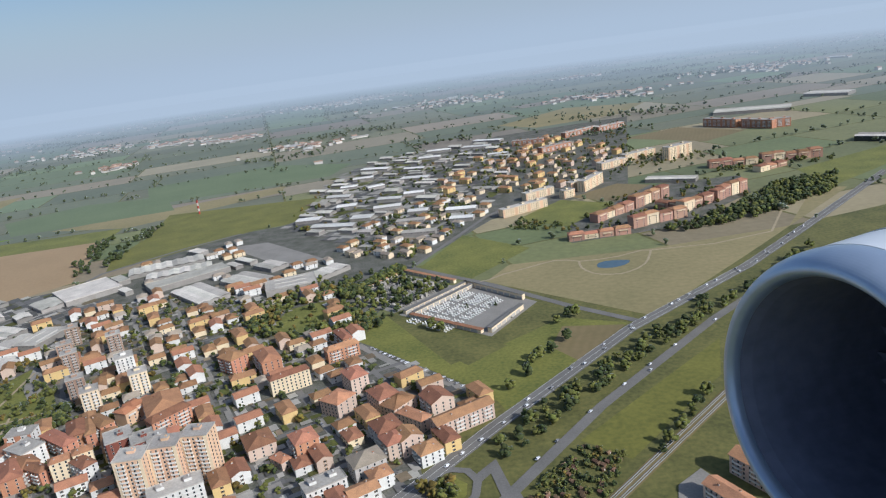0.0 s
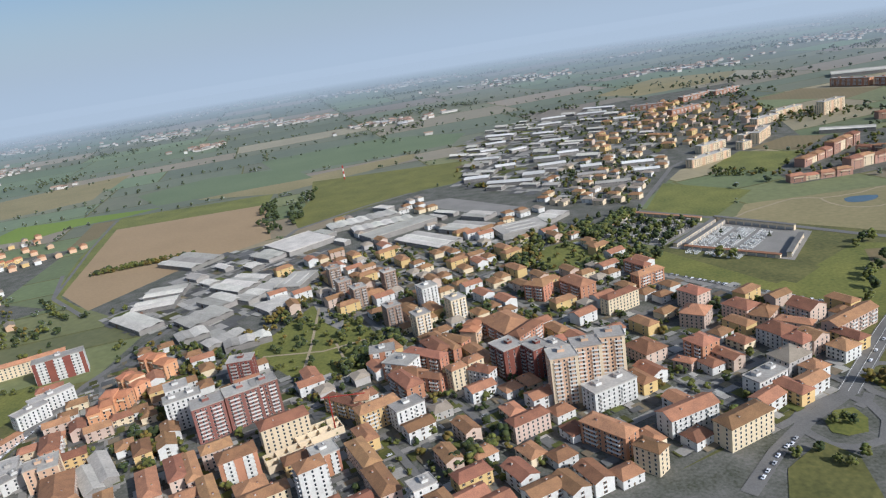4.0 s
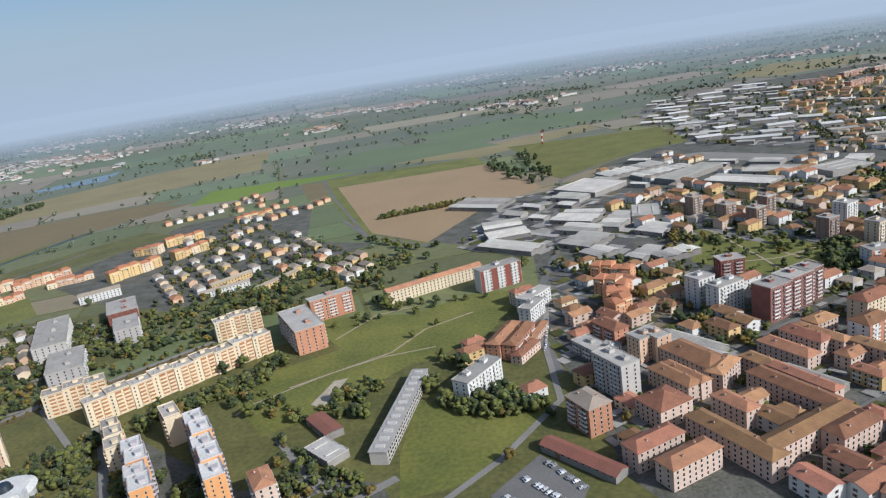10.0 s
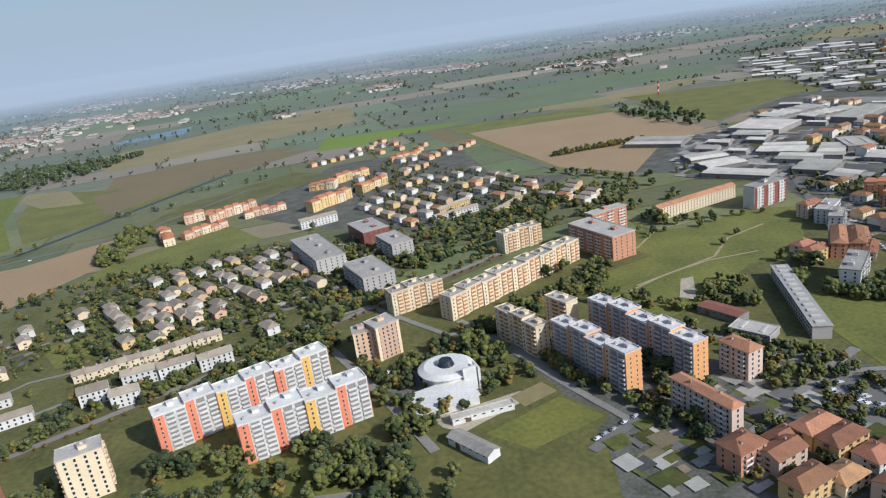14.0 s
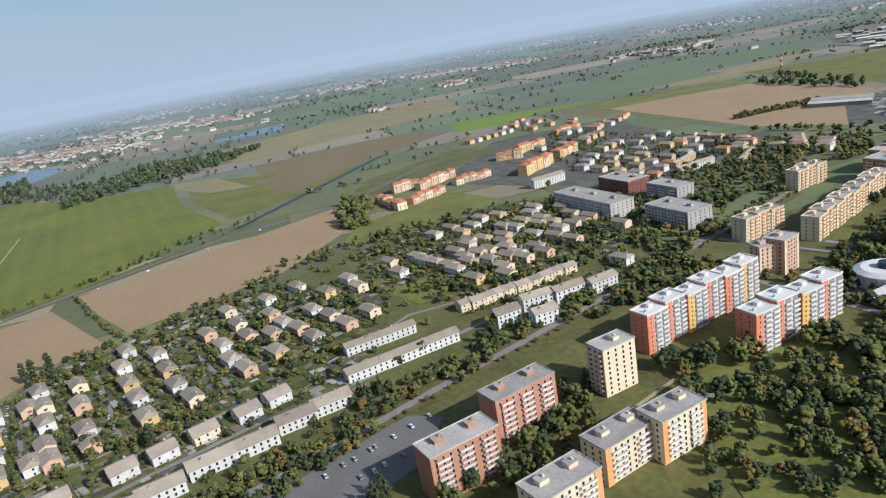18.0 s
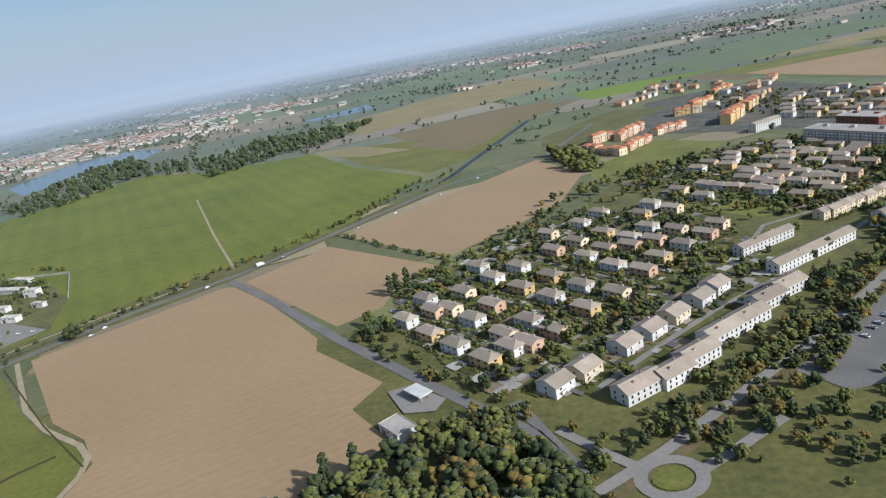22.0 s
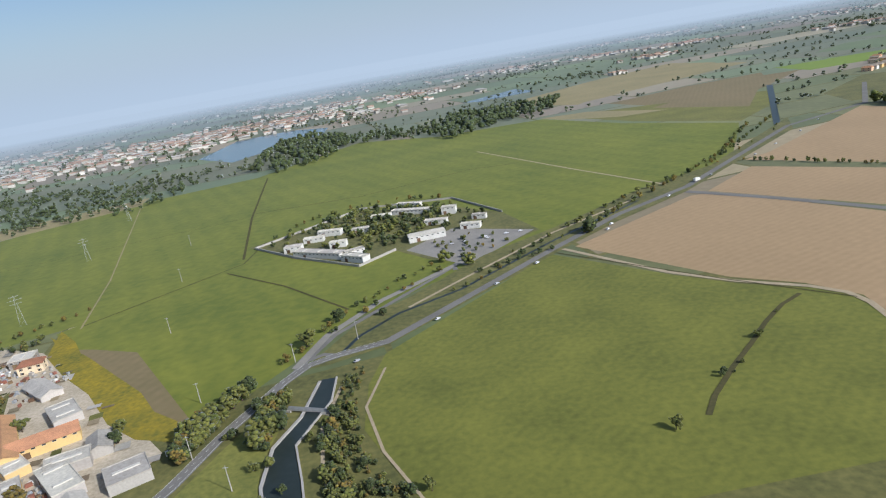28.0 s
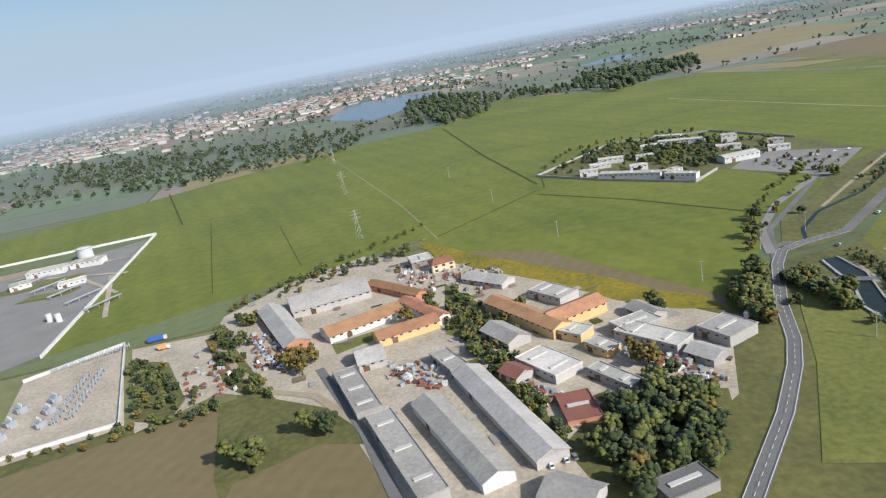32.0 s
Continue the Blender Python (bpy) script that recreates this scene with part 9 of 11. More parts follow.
SUBURB = [(-110.0, 520.0), (-95.0, 600.0), (-21.9, 700.0), (12.8, 610.6), (-50.0, 480.0)]
grove("oak", 420, 3.5, 6, [(122.0, 474.0), (146.1, 470.0), (192.7, 480.8), (274.3, 530.3), (300.6, 578.8), (255.0, 575.0), (212.1, 533.9), (178.0, 505.3)], 101)
grove("mix", 320, 2.5, 5, [(-20.0, 720.0), (40.0, 990.0), (233.0, 1050.0), (190.0, 805.0), (130.0, 664.0), (24.0, 655.0)], 102)
grove("mix", 170, 2.5, 5, SUBURB, 103)
grove("mix", 90, 2.5, 4.5, [(60.0, 505.0), (120.0, 600.0), (240.0, 640.0), (225.0, 570.0), (150.0, 500.0), (62.0, 470.0)], 104)
grove("oak", 150, 3.5, 6, [(-95.0, 418.0), (-60.0, 462.0), (-52.0, 455.0), (-70.0, 432.0), (-87.0, 408.0)], 105)
grove("oak", 110, 3, 5.5, [(-89.0, 416.5), (-59.5, 452.0), (-19.5, 413.0), (-55.5, 378.5)], 106)
grove("mix", 200, 3.5, 6, [(-145.9, 381.5), (-116.9, 412.5), (-84.1, 452.0), (-92.0, 420.0), (-104.0, 416.0), (-126.0, 407.0), (-131.0, 372.0), (-121.5, 358.5)], 107)
grove("mix", 130, 3, 5.5, [(-112.0, 352.0), (-92.0, 377.0), (-93.0, 400.0), (-60.0, 372.0), (-72.0, 348.0)], 108)
grove("oak", 110, 3, 5.5, [(-228.8, 252.0), (-200.4, 285.0), (-209.3, 304.3), (-230.4, 271.4)], 109)
grove("mix", 60, 3, 5, [(222.0, 640.0), (330.0, 630.0), (335.0, 645.0), (226.0, 680.0)], 110)
grove("mix", 70, 3, 5, [(160.0, 700.0), (250.0, 715.0), (240.0, 780.0), (150.0, 780.0)], 111)
grove("mix", 60, 2, 4, [(20.0, 530.0), (58.0, 512.0), (72.0, 525.0), (34.0, 556.0)], 112)
grove("garden", 330, 2.2, 4.6, [(-300.0, 417.7), (-225.3, 465.3), (-107.5, 410.2), (-68.0, 318.2), (-6.9, 262.1), (-40.8, 211.4), (-120.0, 176.0), (-190.0, 232.0)], 113)
grove("garden", 260, 2.2, 4.6, [(-330.0, 320.0), (-220.7, 330.0), (-114.7, 314.6), (-150.0, 160.0), (-236.4, 150.0), (-350.0, 140.0)], 114)
grove("garden", 420, 1.8, 3.8, [(-838.1, 97.5), (-881.0, 167.3), (-781.3, 303.3), (-700.0, 330.0), (-590.0, 320.0), (-637.0, 207.1), (-701.8, 154.6), (-772.1, 105.7)], 121)
grove("mix", 150, 2.6, 4.6, [(-745.0, 92.0), (-709.3, 125.5), (-659.2, 163.5), (-607.1, 196.0), (-608.0, 192.0), (-659.0, 158.0), (-708.0, 119.5), (-741.0, 87.0)], 122)
grove("mix", 60, 3, 5, [(-643.4, 52.6), (-637.3, 73.6), (-619.0, 90.9), (-598.9, 97.9), (-616.7, 47.2)], 123)
grove("mix", 220, 2.5, 5, [(-190.0, 640.0), (-170.0, 900.0), (-92.0, 1020.0), (50.0, 1000.0), (20.0, 660.0), (-60.0, 510.0), (-113.0, 560.0)], 124)

# stretches of the plan
TOWN1 = [(-315.8, 417.7), (-282.4, 446.0), (-225.3, 471.3), (-168.7, 475.4), (-115.5, 456.3), (-72.4, 347.6), (-4.5, 263.8), (-40.3, 204.9), (-65.0, 186.7), (-120.8, 172.7), (-193.6, 229.2)]
TOWN2 = [(-330.1, 323.9), (-284.5, 285.4), (-214.1, 288.1), (-109.7, 321.6), (-173.9, 142.9), (-236.7, 152.7), (-351.4, 132.0), (-362.6, 226.7), (-356.3, 323.5)]
IND1 = [(-402.5, 380.3), (-367.2, 504.1), (-277.4, 501.5), (-271.1, 380.0), (-318.1, 326.1), (-360.6, 345.4)]
IND2 = [(-191.6, 648.5), (-173.5, 905.0), (-92.1, 1032.9), (58.1, 1012.9), (24.0, 650.6), (-53.4, 498.3), (-113.4, 555.3)]
SUB1 = [(-120.4, 510.9), (-100.6, 604.8), (-21.9, 703.2), (12.8, 610.6), (-44.3, 473.7)]
SUB2 = [(-46.3, 717.6), (-23.6, 878.4), (123.4, 1011.0), (174.4, 806.9), (121.4, 669.6), (24.0, 650.6)]
IND3 = [(-302.0, 475.4), (-280.7, 563.2), (-209.3, 597.5), (-128.1, 529.0), (-100.5, 463.0), (-165.7, 450.7), (-249.8, 479.9)]
FARM = [(-1270.1, 130.1), (-1240.1, 120.7), (-1182.9, 62.1), (-1156.1, 32.0), (-1181.8, 25.0)]
COMP = [(-1199.0, 247.0), (-1146.3, 309.3), (-1124.8, 318.2), (-1087.1, 298.4), (-1058.4, 244.7), (-1077.1, 226.4), (-1113.4, 200.9), (-1128.6, 182.2), (-1167.8, 214.8)]
LAKEW1 = [(-1133.5, 638.4), (-1092.6, 584.3), (-977.5, 699.3), (-951.3, 824.9), (-1108.2, 790.1)]
LAKEW2 = [(-1316.5, 595.2), (-1267.5, 538.6), (-1223.5, 585.9), (-1217.8, 729.2), (-1295.2, 872.2), (-1337.9, 814.5)]
LAKEW3 = [(-1225.5, 690.3), (-1133.5, 638.4), (-1126.8, 709.6), (-1219.7, 774.8)]
ROADW = [(-778.8, 413.3), (-754.7, 394.9), (-757.0, 332.9), (-772.3, 327.7)]
MIDW = [(-380.3, 667.0), (-359.9, 582.2), (-334.9, 535.9), (-331.3, 557.6), (-353.4, 622.1), (-371.2, 682.9)]
MIDW2 = [(-347.0, 688.1), (-333.5, 714.8), (-319.1, 608.2), (-325.3, 558.0), (-332.7, 571.2)]


# ---- houses and sheds between the larger buildings ----
def free(pts, margin):
    """The places that lie on no lawn, square or street."""
    pts = np.asarray(pts, float)
    ok = np.ones(len(pts), bool)
    for q in OPEN:
        for dx, dy in ((0, 0), (margin, 0), (-margin, 0), (0, margin), (0, -margin)):
            ok &= ~inside(q, pts + (dx, dy))
    for width, line in STREETS:
        for a, b in zip(line, line[1:]):
            d = b - a
            f = np.clip(((pts - a) @ d) / max(1e-6, d @ d), 0, 1)
            ok &= np.linalg.norm(pts - a - f[:, None] * d, axis=1) > width / 2 + margin
    return pts[ok]


KERB = []


def town_streets(poly, turn, gap, width, seed):
    """Streets in two directions wherever no building stands in their way."""
    rng = np.random.default_rng(seed)
    a = np.array(poly)
    mid, reach = a.mean(0), np.ptp(a, axis=0).max() * 0.75
    for w in (turn, turn + 90):
        u = np.array((math.cos(radians(w)), math.sin(radians(w))))
        v = np.array((-u[1], u[0]))
        off = -reach
        while off < reach:
            off += gap * rng.uniform(0.75, 1.3)
            run = []
            for k in range(int(2 * reach / 4)):
                p = mid + v * off + u * (k * 4 - reach)
                ok = inside(poly, [p])[0] and clear(p[0], p[1], width * 0.6) and not any(inside(q, [p])[0] for q in OPEN)
                if ok:
                    run.append(p)
                if run and (not ok or k == int(2 * reach / 4) - 1):
                    if len(run) > 4:
                        ribbon("street", ASPHALT if rng.random() < 0.6 else PALEROAD, width, [tuple(map(float, run[0])), tuple(map(float, run[-1]))], "narrow town street between houses")
                        KERB.append((run[0], run[-1]))
                    run = []


town_streets(TOWN1, 29, 34, 2.9, 6)
town_streets(TOWN2, 29, 32, 2.9, 7)
town_streets(IND1, -42, 34, 4.0, 8)
town_streets(IND2, -28, 40, 4.5, 9)


def infill(kinds, n, poly, turns, seed, gap=4.6):
    rng = np.random.default_rng(seed)
    for x, y in free(scatter(poly, n, rng), 3.6):
        put_house(kinds[rng.integers(len(kinds))], float(x), float(y), turns[rng.integers(len(turns))] + rng.uniform(-3, 3), gap)


OLD = [TOWN_A, TOWN_B, TOWN_C, TOWN_F, TOWN_D, TOWN_C, TOWN_F, TOWN_E]
infill(OLD, 1500, TOWN1, (29, 119, 34, -61), 1, 3.7)
infill(OLD, 600, TOWN2, (29, 119, 29, -61), 2, 3.7)
infill([ESTATE_WHITE, TOWN_C, ESTATE_CREAM, TOWN_A], 170, SUB1, (-40, 50), 3, 5.5)
infill([TOWN_A, TOWN_D, TOWN_B, ESTATE_CREAM], 200, SUB2, (-40, 50), 4, 7)
infill([TOWN_C, ESTATE_WHITE, TOWN_A], 40, IND3, (29, -61), 5)


def shed_infill(n, poly, turn, seed, l0, l1):
    rng = np.random.default_rng(seed)
    for x, y in free(scatter(poly, n, rng), 6):
        L, W = rng.uniform(l0, l1), rng.uniform(5.5, 12)
        a = turn + rng.uniform(-4, 4)
        c, d = math.cos(radians(a)), math.sin(radians(a))
        if all(clear(x + c * L * f, y + d * L * f, W / 2 + 1.2) for f in (-0.45, -0.2, 0, 0.2, 0.45)):
            shed(float(x), float(y), a, L, W, rng.uniform(2.4, 3.4), kind=("low", "flat", "gable")[rng.integers(3)])


infill(OLD, 120, [(-311.9, 127.0), (-280.8, 142.0), (-251.6, 153.9), (-248.4, 135.3), (-266.1, 102.1), (-304.9, 104.6)], (29, 119), 15, 4)
infill(OLD, 160, [(-177.6, 166.0), (-141.5, 195.8), (-117.7, 180.6), (-139.4, 118.8), (-188.0, 124.1)], (29, 119), 16, 4)
infill(OLD, 160, [(-178.7, 157.1), (-144.5, 188.6), (-200.4, 155.1), (-224.2, 102.3), (-275.5, 103.6), (-313.1, 109.7), (-313.9, 125.0)], (29, 119), 17, 3.7)
shed_infill(260, IND1, -42, 11, 12, 20)
shed_infill(330, IND2, -28, 12, 12, 24)
shed_infill(160, IND3, -42, 13, 14, 24)
shed_infill(30, FARM, 20, 14, 6, 10)


# ---- yards, gardens and hedges between the houses ----
FARM_YARD = [(-1325.9, 90.8), (-1308.1, 119.4), (-1281.3, 141.2), (-1251.7, 127.8), (-1202.4, 82.4), (-1160.6, 36.6), (-1171.3, -2.6), (-1203.9, -35.5), (-1244.5, -28.2), (-1263.9, 8.2), (-1287.2, 22.8), (-1304.1, 29.4), (-1324.0, 75.1)]


def plots(poly, n, turn, seed, shares, size=(2.0, 6.5)):
    """Small yards and beds of several kinds, each laid flat a hair above the last."""
    rng = np.random.default_rng(seed)
    kinds = [Shape() for _ in PLOTS]
    for k, (x, y) in enumerate(free(scatter(poly, n, rng), 0.5)):
        w, d = rng.uniform(*size) / 2, rng.uniform(*size) / 2
        a = radians(turn + rng.uniform(-4, 4) + 90 * rng.integers(2))
        c, s, z = math.cos(a), math.sin(a), 0.37 + (k % 400) * 0.0002
        kinds[rng.choice(len(PLOTS), p=shares)].face([(x + c * u - s * v, y + s * u + c * v, z) for u, v in ((-w, -d), (w, -d), (w, d), (-w, d))])
    for s, m in zip(kinds, PLOTS):
        if s.f:
            tagged(new("yards", s.mesh("yards", m)), "paved yards and garden beds between houses", kind="structure")


ESTATE_PLAN = [(-875.4, 144.0), (-875.0, 185.1), (-849.4, 195.4), (-785.6, 248.0), (-731.5, 207.2), (-732.0, 126.4), (-804.9, 67.7), (-840.3, 79.7)]
plots(TOWN1, 2600, 29, 21, (0.36, 0.24, 0.25, 0.15))
plots(TOWN2, 1500, 29, 22, (0.36, 0.24, 0.25, 0.15))
plots(ESTATE_PLAN, 1900, -50, 23, (0.18, 0.12, 0.52, 0.18), (1.5, 5.5))
plots([(-759.4, 301.9), (-670.7, 335.7), (-591.1, 325.1), (-580.7, 245.3), (-654.5, 205.5), (-700.9, 190.0), (-731.5, 207.2)], 900, -50, 24, (0.2, 0.1, 0.5, 0.2), (1.5, 5.5))
plots(IND1, 500, -42, 25, (0.4, 0.45, 0.1, 0.05), (4, 12))
plots(IND2, 900, -28, 26, (0.4, 0.4, 0.15, 0.05), (5, 16))
plots(FARM_YARD, 110, 20, 27, (0.45, 0.02, 0.23, 0.30), (1.0, 4.5))
plots(COMP, 200, 25, 31, (0.35, 0.1, 0.45, 0.1), (3, 9))
plots([(-505.6, 103.5), (-462.7, 134.5), (-424.7, 136.4), (-418.0, 115.0), (-432.6, 74.5), (-499.6, 82.9)], 300, 29, 28, (0.25, 0.2, 0.4, 0.15), (2, 7))


def garden_hedges():
    """Clipped hedges round the gardens of the small houses that stand near."""
    rng = np.random.default_rng(29)
    spots = []
    for x, y, rot, L, W in HOMES:
        if not (-1000 < x < -560 and y < 330):
            continue
        c, s = math.cos(radians(rot)), math.sin(radians(rot))
        a, b = L / 2 + 2.2, W / 2 + 2.6
        for p, q in (((-a, -b), (a, -b)), ((a, -b), (a, b)), ((a, b), (-a, b))):
            if rng.random() < 0.7:
                for f in np.arange(0, 1, 0.09):
                    u, v = p[0] + (q[0] - p[0]) * f, p[1] + (q[1] - p[1]) * f
                    spots.append((x + c * u - s * v, y + s * u + c * v))
    spots = [p for p in free(spots, 0.2) if clear(p[0], p[1], 0.3)]
    wood("garden_hedge", spots, 0.7, 1.5, 30, "green hedges round the gardens", LEAF, 3, 1.5, 1.3)


garden_hedges()


# ---- scrap and goods lying in the yards ----
def heap(poly, n, seed):
    rng = np.random.default_rng(seed)
    s = Shape()
    for x, y in scatter(poly, n, rng):
        if not clear(x, y, 0.3):
            continue
        w, d, h = rng.uniform(0.25, 1.0), rng.uniform(0.2, 0.7), rng.uniform(0.2, 0.9)
        a = rng.uniform(0, math.pi)
        slot = int(rng.integers(5))
        box = Shape().box(-w, w, -d, d, 0.1, 0.4 + h, slot)
        add(s, box, pose(float(x), float(y), 0, rng.uniform(-6, 6), rng.uniform(-6, 6), math.degrees(a)))
    tagged(new("scrap_heap", s.mesh("scrap_heap", WHITE, RUST, CONCRETE, SHUTTER, STEEL)), "scrap, crates and building waste in the yard", "scrap", kind="stuff")


for i, (n, poly) in enumerate([(60, [(-1256.3, 35.6), (-1239.1, 27.7), (-1237.7, 15.2), (-1251.6, 20.3)]), (60, [(-1307.4, 69.1), (-1292.8, 60.1), (-1282.4, 34.5), (-1298.3, 41.9)]), (70, [(-1246.2, 118.0), (-1215.8, 94.0), (-1229.9, 77.6), (-1244.8, 94.5)]), (60, [(-1223.6, 23.5), (-1208.9, 5.6), (-1202.1, -1.0), (-1214.5, 1.7)]), (60, [(-1183.7, 17.0), (-1167.5, 14.3), (-1172.6, 0.3), (-1188.9, 6.7)]), (50, [(-1238.8, 11.4), (-1227.3, -13.3), (-1229.0, -15.0), (-1239.9, 7.8)]), (50, [(-1272.7, 35.7), (-1261.8, 24.2), (-1249.1, 4.9), (-1263.5, 18.8)]), (40, [(-1329.2, 63.4), (-1305.7, 47.7), (-1297.4, 24.8), (-1313.9, 28.4)]), (50, [(-1192.5, 31.8), (-1173.8, 14.6), (-1181.4, 10.8), (-1199.2, 26.8)]), (60, [(-1264.5, 122.8), (-1246.9, 108.0), (-1245.7, 83.5), (-1259.9, 100.5)])]):
    heap(poly, n, 200 + i)

# ---- church with round drum ----
church = thing("church", -551.6, 140.3, 20, "white modern church with a round drum roof", "church")
church.scale = (1.35, 1.35, 1.3)


def drum(r0, r1, z0, z1, n=28, cap=True):
    s = Shape()
    ring = [(math.cos(2 * math.pi * i / n), math.sin(2 * math.pi * i / n)) for i in range(n)]
    for i in range(n):
        (a, b), (c, d) = ring[i], ring[(i + 1) % n]
        s.face([(a * r0, b * r0, z0), (c * r0, d * r0, z0), (c * r1, d * r1, z1), (a * r1, b * r1, z1)])
    if cap:
        s.face([(a * r1, b * r1, z1) for a, b in ring])
    return s


child("drum", drum(6.2, 6.6, 0, 4.2, cap=False).mesh("drum", WHITE), church, pose(3, 5, 0))
child("drum_roof", drum(7.2, 5.6, 4.2, 5.0).mesh("drum_roof", PALEROOF), church, pose(3, 5, 0))
child("lantern", drum(2.2, 1.6, 5.0, 6.4, 16).mesh("lantern", GLASS), church, pose(3, 5, 0))
child("bell_wall", Shape().box(5, 8.4, -2.2, -1.6, 0, 6.5).box(8.6, 9.2, -2.6, 1, 0, 6.0).mesh("bell_wall", WHITE), church)
child("nave", Shape().face([(-9, -9, 0), (6, -9, 0), (6, -9, 2.6), (-9, -9, 1.6)]).face([(6, -9, 0), (6, 0, 0), (6, 0, 3.4), (6, -9, 2.6)]).face([(-9, 0, 0), (-9, -9, 0), (-9, -9, 1.6), (-9, 0, 2.2)]).face([(6, 0, 0), (-9, 0, 0), (-9, 0, 2.2), (6, 0, 3.4)]).mesh("nave", WHITE), church)
child("nave_roof", Shape().face([(-9.4, -9.4, 1.7), (6.4, -9.4, 2.7), (6.4, 0.3, 3.5), (-9.4, 0.3, 2.3)]).face([(-9.4, 0.3, 2.15), (6.4, 0.3, 3.35), (6.4, -9.4, 2.55), (-9.4, -9.4, 1.55)]).mesh("nave_roof", PALEROOF), church)

# ---- school bar ----
SCHOOL_WINDOW = window_row(1, 1.0, 0, 0, -1, 0.8, 1.3).mesh("window", FRAME, GLASS)
school = thing("school", -421.0, 176.8, -100.2, "long grey three-storey school building", "school")
child("wall", walls(56, 6, 4.6).mesh("wall", GREYWALL), school)
child("roof", Shape().box(-28.3, 28.3, -3.3, 3.3, 4.6, 4.9).mesh("roof", CONCRETE), school)
for k in range(3):
    for q in (-1, 1):
        for i in range(26):
            child("window", SCHOOL_WINDOW, school, pose(-27.5 + 55 * (i + 0.5) / 26, q * 3, 0.5 + k * 1.5, 0, 0, 0 if q < 0 else 180))
for i in range(12):
    child("skylight", Shape().box(-0.9, 0.9, -1.6, 1.6, 4.9, 5.3).mesh("skylight", FRAME), school, pose(-25.3 + i * 4.6, 0, 0))


# ---- cemetery ----
def cemetery():
    rng = np.random.default_rng(31)
    stone = Shape().box(-0.46, 0.46, -0.8, 0.8, -0.5, 0.22, 0).box(-0.4, 0.4, 0.6, 0.8, 0.22, 0.95, 0)
    me = stone.mesh("gravestone", WHITE)
    field = thing("grave_field", -20, 372, 48, "rows of grey graves on pale gravel", "graves")
    for i in range(26):
        for j in range(12):
            if j in (3, 8) or i in (8, 17) or rng.random() < 0.08:
                continue
            child("gravestone", me, field, pose(-25 + i * 2.0, -16 + j * 2.6, 0.34))
    old, rows = thing("grave_field", -54, 414, 48, "old crowded graves and small tombs under trees", "graves"), Shape()
    for i in range(22):
        for j in range(17):
            if j in (5, 11) or i % 7 == 6 or rng.random() < 0.12:
                continue
            x, y, k = -21 + i * 2.0, -21 + j * 2.5, rng.uniform(0.8, 1.3)
            add(rows, stone, pose(x, y, 0.34) @ Matrix.Scale(float(k), 4))
            if rng.random() < 0.06:
                rows.box(x - 1.0, x + 1.0, y - 1.2, y + 1.2, 0, 2.6, 0)
    tagged(child("graves", rows.mesh("graves", FLATROOF, CREAM), old), kind="stuff")
    for x, y, L, rot, h in ((-31.0, 394.0, 52, 47, 2.4), (-26.2, 390.0, 50, 47, 2.4), (3.5, 395.5, 50, -49, 3.4), (8.0, 349.0, 34, 56, 3.0), (-25.0, 353.0, 52, -41, 2.0), (-74.0, 431.5, 44, 50, 2.0), (-37.0, 436.0, 48, -44, 2.2)):
        ob = thing("burial_wall", x, y, rot, "pale wall of burial niches with flat roof", "wall", "burial walls")
        child("wall", Shape().box(-L / 2, L / 2, -1.2, 1.2, 0, h).mesh("wall", CREAM), ob)
        child("roof", Shape().box(-L / 2 - 0.3, L / 2 + 0.3, -1.5, 1.5, h, h + 0.25).mesh("roof", ASPHALT if h > 2.2 else TILE), ob)
        for i in range(int(L / 5)):
            child("niche", NICHE, ob, pose(-L / 2 + 2.5 + i * 5, -1.2, 0.2))


NICHE = Shape().box(-2.1, 2.1, -0.04, 0.05, 0, 1.7).mesh("niche", CONCRETE)
cemetery()


# ---- walls round the works and the compound ----
def long_wall(pts, h, thick, material, label):
    s = Shape()
    ob = thing("boundary_wall", *pts[0], 0, label, "wall", "boundary walls")
    for a, b in zip(pts, pts[1:]):
        a, b = Vector(a), Vector(b)
        d = b - a
        me = Shape().box(0, d.length, -thick / 2, thick / 2, 0, h, 0).box(-0.05, d.length + 0.05, -thick / 2 - 0.08, thick / 2 + 0.08, h, h + 0.12, 0).mesh("wall_length", material)
        child("wall_length", me, ob, pose(a.x - pts[0][0], a.y - pts[0][1], 0, 0, 0, math.degrees(math.atan2(d.y, d.x))))
    return ob


long_wall([(-1516.3, 224.9), (-1430.2, 250.4), (-1389.0, 74.3)], 1.2, 0.6, WHITE, "low white perimeter wall of the treatment works")
long_wall([(-1382.4, 54.6), (-1357.7, 76.3), (-1328.3, 17.9), (-1352.5, 7.7), (-1400.3, -12.5)], 1.1, 0.3, WHITE, "white wall round the substation")
long_wall([(-1198.5, 246.4), (-1146.6, 309.4), (-1087.3, 299.3), (-1058.3, 244.9)], 1.1, 0.3, CONCRETE, "grey wall round the compound")
long_wall([(-1198.5, 246.4), (-1167.5, 214.5), (-1128.6, 181.9), (-1112.9, 200.8)], 1.1, 0.3, CONCRETE, "grey wall round the compound")
tank = thing("storage_tank", -1455.4, 216.0, 0, "large white storage tank at the works", "tank")
child("shell", drum(4.2, 4.2, 0, 6.0).mesh("shell", WHITE), tank)
child("roof", drum(4.4, 0.3, 6.0, 6.7).mesh("roof", WHITE), tank)
child("railing", drum(4.3, 4.3, 6.0, 6.5, cap=False).mesh("railing", STEEL), tank)
